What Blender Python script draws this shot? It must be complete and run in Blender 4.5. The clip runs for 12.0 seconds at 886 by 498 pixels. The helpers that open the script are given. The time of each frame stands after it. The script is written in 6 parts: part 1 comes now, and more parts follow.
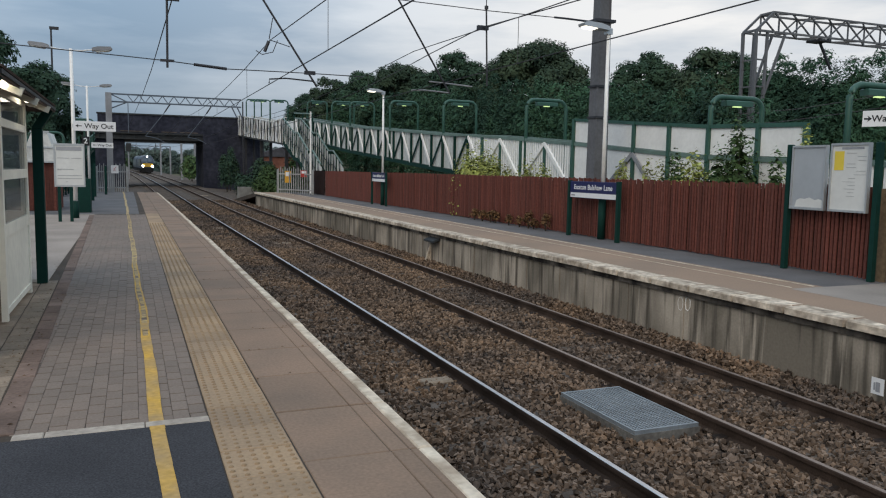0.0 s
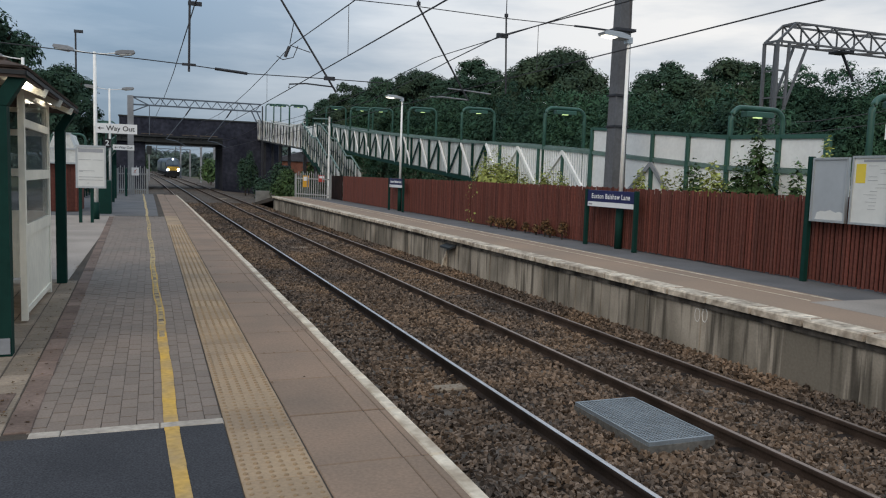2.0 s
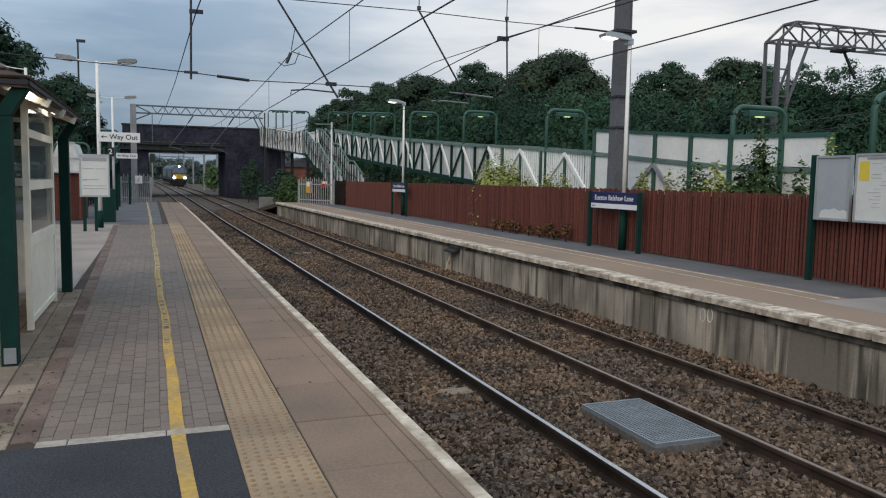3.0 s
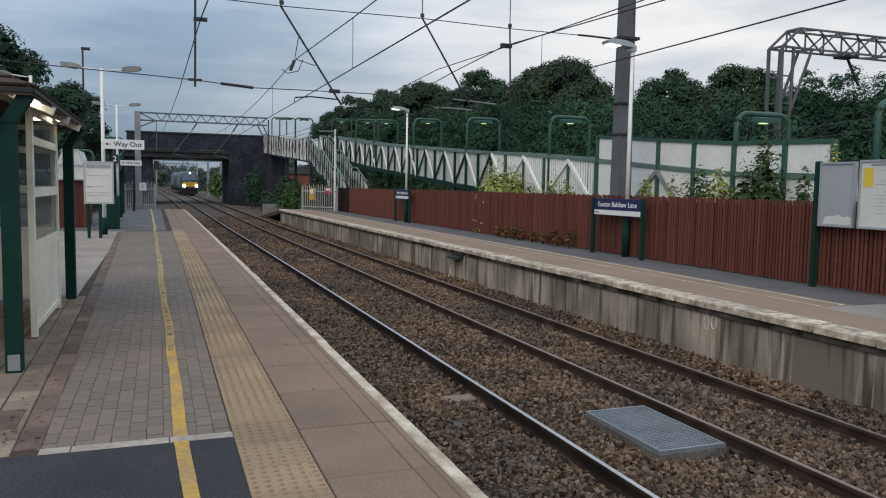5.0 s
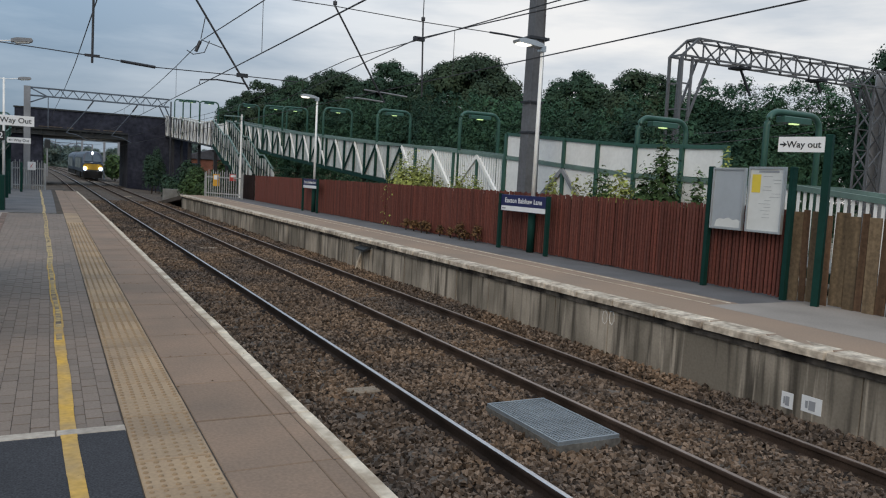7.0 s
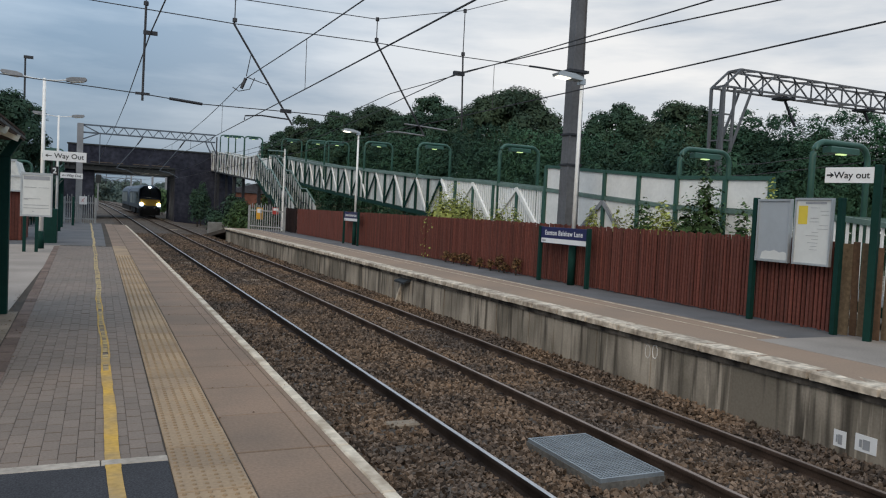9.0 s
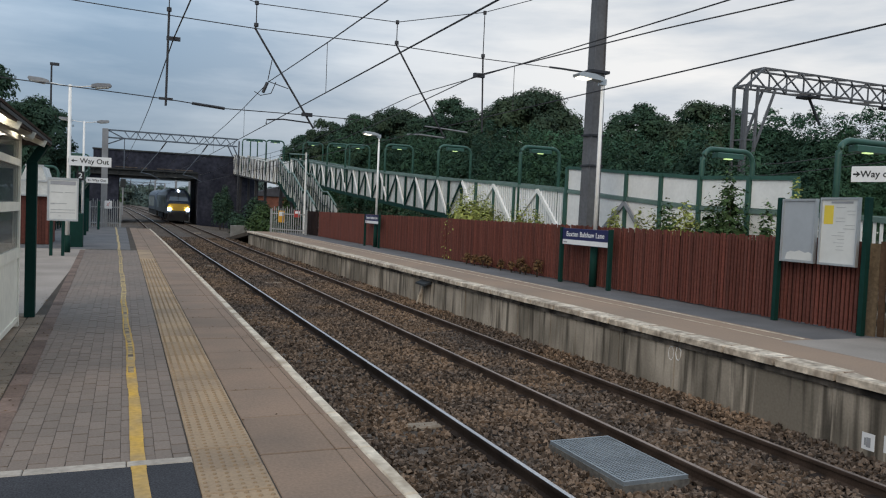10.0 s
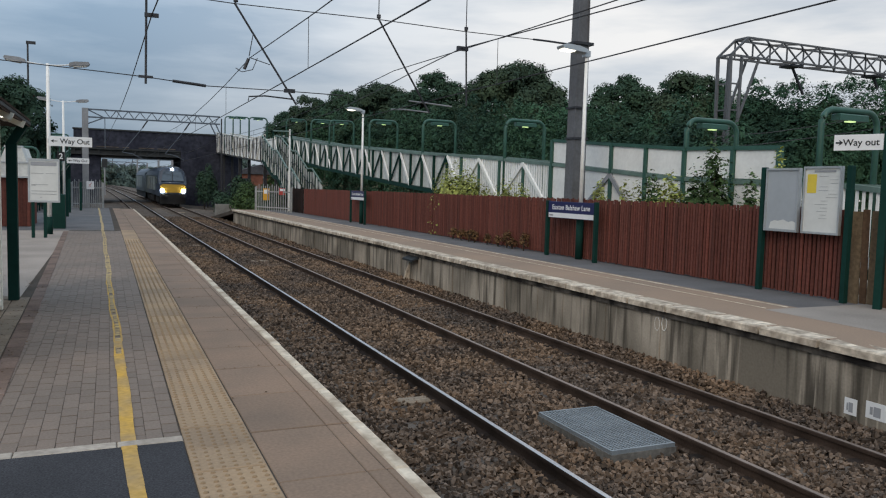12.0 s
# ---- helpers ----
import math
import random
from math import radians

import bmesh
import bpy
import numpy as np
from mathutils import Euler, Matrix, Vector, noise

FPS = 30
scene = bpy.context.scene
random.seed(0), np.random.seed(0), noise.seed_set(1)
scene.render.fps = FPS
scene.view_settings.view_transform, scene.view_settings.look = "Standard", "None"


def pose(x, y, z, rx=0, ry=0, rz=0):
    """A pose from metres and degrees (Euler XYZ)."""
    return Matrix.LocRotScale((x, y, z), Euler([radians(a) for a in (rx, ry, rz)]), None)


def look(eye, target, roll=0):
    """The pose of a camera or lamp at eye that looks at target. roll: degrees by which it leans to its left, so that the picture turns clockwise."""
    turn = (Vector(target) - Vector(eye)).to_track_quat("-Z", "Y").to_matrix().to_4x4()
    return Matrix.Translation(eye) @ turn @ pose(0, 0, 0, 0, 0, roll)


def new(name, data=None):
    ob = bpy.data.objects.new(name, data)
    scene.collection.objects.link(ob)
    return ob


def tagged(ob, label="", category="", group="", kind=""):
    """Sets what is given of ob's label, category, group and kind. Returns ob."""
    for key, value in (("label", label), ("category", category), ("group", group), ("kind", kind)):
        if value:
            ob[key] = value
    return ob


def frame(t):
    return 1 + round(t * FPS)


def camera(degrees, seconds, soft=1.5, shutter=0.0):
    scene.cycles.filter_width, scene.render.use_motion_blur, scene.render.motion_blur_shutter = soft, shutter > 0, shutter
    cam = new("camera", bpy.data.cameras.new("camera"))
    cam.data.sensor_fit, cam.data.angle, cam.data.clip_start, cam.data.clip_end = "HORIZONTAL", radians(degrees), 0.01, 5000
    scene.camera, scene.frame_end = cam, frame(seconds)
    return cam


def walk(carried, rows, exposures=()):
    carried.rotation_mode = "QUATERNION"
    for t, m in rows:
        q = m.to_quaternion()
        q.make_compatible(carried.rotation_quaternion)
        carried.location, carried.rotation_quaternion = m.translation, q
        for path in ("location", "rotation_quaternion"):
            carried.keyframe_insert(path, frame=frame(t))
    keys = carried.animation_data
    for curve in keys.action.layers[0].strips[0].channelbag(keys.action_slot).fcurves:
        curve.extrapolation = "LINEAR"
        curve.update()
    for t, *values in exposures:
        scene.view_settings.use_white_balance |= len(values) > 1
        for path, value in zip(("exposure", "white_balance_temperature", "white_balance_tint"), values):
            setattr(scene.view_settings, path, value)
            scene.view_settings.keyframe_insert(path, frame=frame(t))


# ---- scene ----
cam = camera(60.48, 12.0, soft=1.15)
walk(cam, [
    (0, pose(0, 0, 1.565, 84.103, -0.974, -22.078)),
    (0.3, pose(0, 0, 1.565, 84.807, -0.703, -22.819)),
    (0.5, pose(0, 0, 1.565, 85.319, 1.222, -20.807)),
    (0.7, pose(0, 0, 1.565, 85.096, -0.852, -25.601)),
    (0.8, pose(0, 0, 1.565, 84.798, -1.392, -28.209)),
    (1, pose(0, 0, 1.565, 84.222, -2.403, -30.356)),
    (1.2, pose(0, 0, 1.565, 84.771, -2.829, -30.844)),
    (1.5, pose(0, 0, 1.565, 84.307, -1.657, -27.273)),
    (1.7, pose(0, 0, 1.565, 84.611, -1.342, -23.930)),
    (1.8, pose(0, 0, 1.565, 84.959, -1.287, -22.150)),
    (2, pose(0, 0, 1.565, 84.578, -1.809, -20.781)),
    (2.2, pose(0, 0, 1.565, 84.621, -1.664, -20.293)),
    (2.5, pose(0, 0, 1.565, 84.832, -0.547, -20.063)),
    (2.7, pose(0, 0, 1.565, 84.813, -0.870, -20.457)),
    (4.3, pose(0, 0, 1.565, 85.146, -1.212, -20.573)),
    (4.5, pose(0, 0, 1.565, 85.175, -1.174, -20.400)),
    (5, pose(0, 0, 1.565, 85.354, -0.942, -20.323)),
    (5.5, pose(0, 0, 1.565, 85.771, -0.644, -20.373)),
    (6, pose(0, 0, 1.565, 85.859, -0.203, -20.895)),
    (6.2, pose(0, 0, 1.565, 86.080, -0.116, -21.596)),
    (6.3, pose(0, 0, 1.565, 85.844, -0.764, -22.670)),
    (6.5, pose(0, 0, 1.565, 85.555, -1.748, -25.095)),
    (6.7, pose(0, 0, 1.565, 85.231, -2.736, -27.149)),
    (7, pose(0, 0, 1.565, 85.022, -2.979, -27.142)),
    (7.2, pose(0, 0, 1.565, 85.831, -2.416, -27.169)),
    (7.5, pose(0, 0, 1.565, 86.226, -3.268, -26.758)),
    (7.7, pose(0, 0, 1.565, 86.735, -2.772, -26.050)),
    (9.3, pose(0, 0, 1.565, 87.378, -2.774, -23.651)),
    (9.5, pose(0, 0, 1.565, 87.404, -2.637, -23.236)),
    (10, pose(0, 0, 1.565, 87.402, -2.439, -22.581)),
    (10.5, pose(0, 0, 1.565, 87.050, -2.233, -22.489)),
    (11, pose(0, 0, 1.565, 86.021, -1.883, -22.698)),
    (11.5, pose(0, 0, 1.565, 85.701, -1.795, -23.085)),
    (12, pose(0, 0, 1.565, 85.565, -1.512, -23.656)),
])

# ---- sky, sun ----
world = bpy.data.worlds.new("world")
scene.world = world
world.use_nodes = True
wn, wl = world.node_tree.nodes, world.node_tree.links
wn.clear()


def wnode(kind, **props):
    n = wn.new(kind)
    for k, v in props.items():
        setattr(n, k, v)
    return n


SUN_AZ, SUN_EL = -140.0, 36.0   # degrees from +y towards +x; height
THIN_AZ = 62.0                  # where the cloud is thin and white
sky = wnode("ShaderNodeTexSky", sky_type="NISHITA", sun_disc=False, sun_elevation=radians(SUN_EL), sun_rotation=radians(SUN_AZ))
geo = wnode("ShaderNodeTexCoord")
stretch = wnode("ShaderNodeMapping")
stretch.inputs["Scale"].default_value = (1.6, 1.6, 9.0)
wl.new(geo.outputs["Generated"], stretch.inputs["Vector"])
clouds = wnode("ShaderNodeTexNoise")
clouds.inputs["Scale"].default_value, clouds.inputs["Detail"].default_value, clouds.inputs["Roughness"].default_value = 1.7, 6, 0.55
wl.new(stretch.outputs["Vector"], clouds.inputs["Vector"])
ramp = wnode("ShaderNodeValToRGB")
ramp.color_ramp.elements[0].position, ramp.color_ramp.elements[0].color = 0.37, (0.268, 0.376, 0.502, 1)
ramp.color_ramp.elements[1].position, ramp.color_ramp.elements[1].color = 0.62, (0.450, 0.558, 0.680, 1)
wl.new(clouds.outputs["Fac"], ramp.inputs["Fac"])
# thinner, whiter cloud over the far platform
west = wnode("ShaderNodeVectorMath", operation="DOT_PRODUCT")
west.inputs[1].default_value = (math.sin(radians(THIN_AZ)), math.cos(radians(THIN_AZ)), 0.12)
wl.new(geo.outputs["Generated"], west.inputs[0])
glow = wnode("ShaderNodeMapRange", interpolation_type="SMOOTHSTEP")
glow.inputs["From Min"].default_value, glow.inputs["From Max"].default_value = 0.42, 1.0
wl.new(west.outputs["Value"], glow.inputs["Value"])
light = wnode("ShaderNodeMix", data_type="RGBA", blend_type="MIX")
wl.new(glow.outputs["Result"], light.inputs[0])
# the thick cloud lies darker towards the horizon
low_sky = wnode("ShaderNodeSeparateXYZ")
wl.new(geo.outputs["Generated"], low_sky.inputs[0])
dim = wnode("ShaderNodeMapRange", interpolation_type="SMOOTHSTEP")
dim.inputs["From Min"].default_value, dim.inputs["From Max"].default_value = 0.04, 0.26
dim.inputs["To Min"].default_value, dim.inputs["To Max"].default_value = 0.76, 1.24
wl.new(low_sky.outputs["Z"], dim.inputs["Value"])
thick = wnode("ShaderNodeVectorMath", operation="SCALE")
wl.new(ramp.outputs["Color"], thick.inputs[0])
wl.new(dim.outputs["Result"], thick.inputs["Scale"])
wl.new(thick.outputs[0], light.inputs[6])
thin = wnode("ShaderNodeValToRGB")
thin.color_ramp.elements[0].position, thin.color_ramp.elements[0].color = 0.36, (0.63, 0.68, 0.74, 1)
thin.color_ramp.elements[1].position, thin.color_ramp.elements[1].color = 0.60, (0.99, 0.975, 0.955, 1)
wl.new(clouds.outputs["Fac"], thin.inputs["Fac"])
wl.new(thin.outputs["Color"], light.inputs[7])
# an overcast sky is brighter overhead than at the horizon
height = wnode("ShaderNodeSeparateXYZ")
wl.new(geo.outputs["Generated"], height.inputs[0])
zenith = wnode("ShaderNodeMapRange", interpolation_type="SMOOTHSTEP")
zenith.inputs["From Min"].default_value, zenith.inputs["From Max"].default_value = 0.24, 0.95
zenith.inputs["To Min"].default_value, zenith.inputs["To Max"].default_value = 1.0, 1.6
wl.new(height.outputs["Z"], zenith.inputs["Value"])
lifted = wnode("ShaderNodeVectorMath", operation="SCALE")
wl.new(light.outputs[2], lifted.inputs[0])
wl.new(zenith.outputs["Result"], lifted.inputs["Scale"])
over = wnode("ShaderNodeBackground")
over.inputs["Strength"].default_value = 1.0
wl.new(lifted.outputs[0], over.inputs["Color"])
clear = wnode("ShaderNodeBackground")
clear.inputs["Strength"].default_value = 0.05
wl.new(sky.outputs["Color"], clear.inputs["Color"])
both = wnode("ShaderNodeMixShader")
both.inputs[0].default_value = 0.92
wl.new(clear.outputs[0], both.inputs[1])
wl.new(over.outputs[0], both.inputs[2])
wout = wnode("ShaderNodeOutputWorld")
wl.new(both.outputs[0], wout.inputs["Surface"])

sun = new("sun", bpy.data.lights.new("sun", "SUN"))
sun.data.energy, sun.data.angle, sun.data.color = 1.66, radians(55), (1.0, 0.83, 0.63)
sun.matrix_world = look((30 * math.sin(radians(SUN_AZ)), 30 * math.cos(radians(SUN_AZ)), 30 * math.tan(radians(SUN_EL))), (0, 0, 0))


# ---- materials ----
def material(name, colour, rough=0.8, metal=0.0, vary=0.25, grain=40.0, stain=0.8, bump=0.2, island=0.0, piece=0.0, tint=None, depth=0.004, streak=0.0):
    """A surface with variation at two scales: grain and stains, in metres."""
    m = bpy.data.materials.new(name)
    m.use_nodes = True
    n, l = m.node_tree.nodes, m.node_tree.links
    b = n["Principled BSDF"]
    b.inputs["Roughness"].default_value, b.inputs["Metallic"].default_value = rough, metal
    if rough >= 0.75:
        b.inputs["Specular IOR Level"].default_value = 0.15
    co = n.new("ShaderNodeNewGeometry")
    fine = n.new("ShaderNodeTexNoise")
    fine.inputs["Scale"].default_value, fine.inputs["Detail"].default_value = grain, 4
    l.new(co.outputs["Position"], fine.inputs["Vector"])
    large = n.new("ShaderNodeTexNoise")
    large.inputs["Scale"].default_value, large.inputs["Detail"].default_value = stain, 5
    if streak:
        mp = n.new("ShaderNodeMapping")
        mp.inputs["Scale"].default_value = (streak, streak, 0.35)
        l.new(co.outputs["Position"], mp.inputs["Vector"])
        l.new(mp.outputs["Vector"], large.inputs["Vector"])
    else:
        l.new(co.outputs["Position"], large.inputs["Vector"])
    c = Vector(colour)
    t = Vector(tint) if tint else c * (1 - vary * 1.6)
    mix = n.new("ShaderNodeMix")
    mix.data_type = "RGBA"
    rng = n.new("ShaderNodeMapRange")
    rng.inputs["From Min"].default_value, rng.inputs["From Max"].default_value = 0.35, 0.65
    l.new(large.outputs["Fac"], rng.inputs["Value"])
    l.new(rng.outputs["Result"], mix.inputs[0])
    mix.inputs[6].default_value, mix.inputs[7].default_value = (*c, 1), (*t, 1)
    value = n.new("ShaderNodeMapRange")
    value.inputs["From Min"].default_value, value.inputs["From Max"].default_value = 0.25, 0.75
    value.inputs["To Min"].default_value, value.inputs["To Max"].default_value = 1 - vary, 1 + vary
    l.new(fine.outputs["Fac"], value.inputs["Value"])
    out = value.outputs["Result"]
    for amount, node, sock in ((island, "ShaderNodeNewGeometry", "Random Per Island"), (piece, "ShaderNodeObjectInfo", "Random")):
        if amount:
            src = n.new(node)
            r = n.new("ShaderNodeMapRange")
            r.inputs["To Min"].default_value, r.inputs["To Max"].default_value = 1 - amount, 1 + amount
            l.new(src.outputs[sock], r.inputs["Value"])
            mul = n.new("ShaderNodeMath")
            mul.operation = "MULTIPLY"
            l.new(out, mul.inputs[0])
            l.new(r.outputs["Result"], mul.inputs[1])
            out = mul.outputs[0]
    scale = n.new("ShaderNodeVectorMath")
    scale.operation = "SCALE"
    l.new(mix.outputs[2], scale.inputs[0])
    l.new(out, scale.inputs["Scale"])
    l.new(scale.outputs[0], b.inputs["Base Color"])
    if bump:
        bp = n.new("ShaderNodeBump")
        bp.inputs["Strength"].default_value, bp.inputs["Distance"].default_value = bump, depth
        l.new(fine.outputs["Fac"], bp.inputs["Height"])
        l.new(bp.outputs["Normal"], b.inputs["Normal"])
    return m


def glowing(name, colour, strength):
    m = bpy.data.materials.new(name)
    m.use_nodes = True
    b = m.node_tree.nodes["Principled BSDF"]
    b.inputs["Base Color"].default_value = (*colour, 1)
    b.inputs["Emission Color"].default_value, b.inputs["Emission Strength"].default_value = (*colour, 1), strength
    return m


def glass(name, colour, rough=0.05, clear=0.75):
    m = bpy.data.materials.new(name)
    m.use_nodes = True
    b = m.node_tree.nodes["Principled BSDF"]
    b.inputs["Base Color"].default_value, b.inputs["Roughness"].default_value = (*colour, 1), rough
    b.inputs["Alpha"].default_value = 1 - clear
    return m


# bed colour taken almost to black as the shade between loose stones
BALLAST_SHADE = material("ballast", (0.034, 0.027, 0.023), 0.95, vary=0.45, grain=28, stain=0.55, bump=1.0, depth=0.03, tint=(0.026, 0.022, 0.020))
BALLAST_FAR = material("grey_brown_ballast", (0.120, 0.098, 0.082), 0.95, vary=0.5, grain=14, stain=0.5, bump=1.0, depth=0.04, tint=(0.075, 0.064, 0.056))
STONE = material("ballast_stone", (0.172, 0.118, 0.080), 0.95, vary=0.3, grain=30, stain=0.55, bump=0.5, island=0.70, tint=(0.092, 0.073, 0.061))
SLEEPER = material("sleeper_concrete", (0.125, 0.105, 0.090), 0.95, vary=0.3, grain=30, stain=2, tint=(0.065, 0.055, 0.048))
RAIL_TOP = material("polished_steel", (0.62, 0.62, 0.64), 0.32, 0.9, vary=0.08, grain=20, stain=1, bump=0.03)
RAIL_SIDE = material("rusty_steel", (0.034, 0.025, 0.021), 0.9, 0.0, vary=0.3, grain=60, stain=2)
RAIL_RUST = material("brown_rusted_steel", (0.058, 0.040, 0.031), 0.9, 0.0, vary=0.3, grain=60, stain=2)
RAIL_WORN = material("worn_brown_steel", (0.30, 0.235, 0.20), 0.5, 0.6, vary=0.15, grain=40, stain=1)
BLOCK = material("grey_paving_block", (0.188, 0.145, 0.117), 0.9, vary=0.18, grain=60, stain=0.6, bump=0.35, piece=0.09, island=0.09, tint=(0.149, 0.120, 0.100))
JOINT = material("dark_joint_sand", (0.078, 0.064, 0.053), 1.0, vary=0.2, grain=60, stain=1)
SLAB = material("pinkish_concrete_slab", (0.228, 0.153, 0.106), 0.92, vary=0.18, grain=50, stain=1.1, piece=0.07, tint=(0.169, 0.120, 0.087))
TACTILE = material("buff_tactile_paving", (0.329, 0.230, 0.139), 0.92, vary=0.14, grain=45, stain=1.2, piece=0.14, tint=(0.235, 0.169, 0.111))
# the tile's buff made darker, so each blister has its shade painted in
BLISTER = material("shaded_tactile_blisters", (0.293, 0.204, 0.122), 0.92, vary=0.14, grain=45, stain=1.2, tint=(0.221, 0.158, 0.102))
FADED_YELLOW = material("faded_pale_yellow_paint", (0.50, 0.37, 0.17), 0.9, vary=0.3, grain=25, stain=4.5, tint=(0.30, 0.235, 0.16))
YELLOW = material("worn_yellow_paint", (0.55, 0.33, 0.06), 0.8, vary=0.2, grain=25, stain=2.2, tint=(0.34, 0.24, 0.12))
WHITE_LINE = material("worn_white_paint", (0.62, 0.545, 0.44), 0.9, vary=0.22, grain=18, stain=3.5, tint=(0.36, 0.295, 0.225))
TARMAC = material("dark_tarmac", (0.051, 0.052, 0.058), 0.95, vary=0.55, grain=95, stain=1.6, bump=0.7, tint=(0.039, 0.040, 0.045))
TARMAC_PALE = material("worn_grey_tarmac", (0.125, 0.12, 0.122), 0.95, vary=0.2, grain=70, stain=0.8, bump=0.4)
REDBRICK = material("red_edging_brick", (0.180, 0.130, 0.108), 0.95, vary=0.2, grain=40, stain=3, piece=0.2, island=0.2)
BUFF = material("buff_platform_surface", (0.296, 0.211, 0.153), 0.95, vary=0.12, grain=40, stain=0.5, tint=(0.249, 0.186, 0.141))
COPING = material("weathered_pale_coping", (0.60, 0.52, 0.42), 0.95, vary=0.42, grain=11, stain=4, piece=0.10, tint=(0.28, 0.23, 0.18))


def dripped(name, pale, dirty, dark):
    """Concrete with wide dirty patches and narrow run-down stains."""
    m = bpy.data.materials.new(name)
    m.use_nodes = True
    n, l = m.node_tree.nodes, m.node_tree.links
    b = n["Principled BSDF"]
    b.inputs["Roughness"].default_value, b.inputs["Specular IOR Level"].default_value = 0.95, 0.15
    co = n.new("ShaderNodeNewGeometry")

    def noise(scale, detail):
        mp = n.new("ShaderNodeMapping")
        mp.inputs["Scale"].default_value = scale
        l.new(co.outputs["Position"], mp.inputs["Vector"])
        t = n.new("ShaderNodeTexNoise")
        t.inputs["Scale"].default_value, t.inputs["Detail"].default_value = 1.0, detail
        l.new(mp.outputs["Vector"], t.inputs["Vector"])
        return t.outputs["Fac"]

    def remap(sock, lo, hi, a=0.0, z=1.0):
        r = n.new("ShaderNodeMapRange")
        r.inputs["From Min"].default_value, r.inputs["From Max"].default_value = lo, hi
        r.inputs["To Min"].default_value, r.inputs["To Max"].default_value = a, z
        l.new(sock, r.inputs["Value"])
        return r.outputs["Result"]

    def blend(f, a, z):
        mx = n.new("ShaderNodeMix")
        mx.data_type = "RGBA"
        l.new(f, mx.inputs[0])
        for k, c in ((6, a), (7, z)):
            if isinstance(c, tuple):
                mx.inputs[k].default_value = (*c, 1)
            else:
                l.new(c, mx.inputs[k])
        return mx.outputs[2]

    wide = blend(remap(noise((0.9, 0.9, 0.5), 3), 0.36, 0.57), pale, dirty)
    drips = blend(remap(noise((7.0, 7.0, 0.45), 4), 0.50, 0.66, 0.0, 0.85), wide, dark)
    chalk = blend(remap(noise((11.0, 11.0, 0.6), 3), 0.60, 0.72, 0.0, 0.6), drips, tuple(c * 1.25 for c in pale))
    fine = noise((30, 30, 30), 4)
    scale = n.new("ShaderNodeVectorMath")
    scale.operation = "SCALE"
    l.new(chalk, scale.inputs[0])
    l.new(remap(fine, 0.25, 0.75, 0.88, 1.12), scale.inputs["Scale"])
    l.new(scale.outputs[0], b.inputs["Base Color"])
    bp = n.new("ShaderNodeBump")
    bp.inputs["Strength"].default_value, bp.inputs["Distance"].default_value = 0.4, 0.004
    l.new(fine, bp.inputs["Height"])
    l.new(bp.outputs["Normal"], b.inputs["Normal"])
    return m


WALL = dripped("stained_concrete_wall", (0.40, 0.35, 0.287), (0.180, 0.158, 0.128), (0.058, 0.051, 0.042))
GALV = material("galvanised_grating", (0.25, 0.285, 0.315), 0.5, 0.4, vary=0.15, grain=60, stain=3)
CONCRETE = material("grey_concrete", (0.24, 0.24, 0.23), 0.9, vary=0.2, grain=30, stain=2)
FENCE_RED = material("red_stained_timber", (0.150, 0.050, 0.038), 0.85, vary=0.22, grain=18, stain=1.4, piece=0.2, tint=(0.105, 0.042, 0.034), streak=6)
TIMBER_OLD = material("bare_weathered_timber", (0.16, 0.115, 0.07), 0.9, vary=0.3, grain=18, stain=1.2, piece=0.45, tint=(0.085, 0.062, 0.04), streak=6)
GALV_PALE = material("weathered_galvanised_pales", (0.33, 0.34, 0.34), 0.7, vary=0.2, grain=10, stain=1.2, bump=0.05)
# foliage green paled and greyed: the distance haze is in the colour
HAZE_LEAF = material("haze_paled_foliage", (0.105, 0.140, 0.120), 0.85, vary=0.25, grain=3, stain=0.35, bump=0, island=0.2, tint=(0.080, 0.112, 0.100))
# the gate's dark timber; also the painted shade behind the fence gaps
TIMBER_DARK = material("dark_timber_and_gap_shade", (0.026, 0.014, 0.012), 0.95, vary=0.3, grain=18, stain=1.4)
FENCE_BROWN = material("faded_brown_timber", (0.125, 0.075, 0.046), 0.9, vary=0.25, grain=18, stain=1.4, piece=0.28, streak=6)
GREEN = material("dark_green_paint", (0.006, 0.036, 0.029), 0.75, vary=0.12, grain=15, stain=2, bump=0.03)
GREEN_HOOP = material("mid_green_paint", (0.030, 0.095, 0.072), 0.5, vary=0.12, grain=15, stain=2, bump=0.03)
CREAM = material("cream_paint", (0.80, 0.76, 0.65), 0.55, vary=0.08, grain=10, stain=1.5, bump=0.03)
WHITE = material("white_paint", (0.82, 0.82, 0.80), 0.5, vary=0.06, grain=10, stain=1.5, bump=0.03)
GREY_PAINT = material("pale_grey_paint", (0.72, 0.73, 0.70), 0.55, vary=0.16, grain=8, stain=0.9, bump=0.03)
MAST_STEEL = material("dark_weathered_mast_steel", (0.115, 0.118, 0.128), 0.65, 0.0, vary=0.2, grain=12, stain=0.8, bump=0.08, tint=(0.08, 0.08, 0.085))
RAMP_RAIL = material("pale_green_rail_paint", (0.13, 0.20, 0.175), 0.55, vary=0.15, grain=10, stain=1.5, bump=0.03)
INFILL = material("grey_infill_sheet", (0.56, 0.58, 0.56), 0.6, vary=0.2, grain=8, stain=0.9, bump=0.03, streak=4, tint=(0.36, 0.38, 0.37))
STEEL = material("grey_mast_steel", (0.25, 0.26, 0.28), 0.6, 0.0, vary=0.15, grain=12, stain=0.8, bump=0.08)
STEEL_GANTRY = material("weathered_gantry_steel", (0.105, 0.11, 0.12), 0.65, vary=0.15, grain=12, stain=1, bump=0.05)
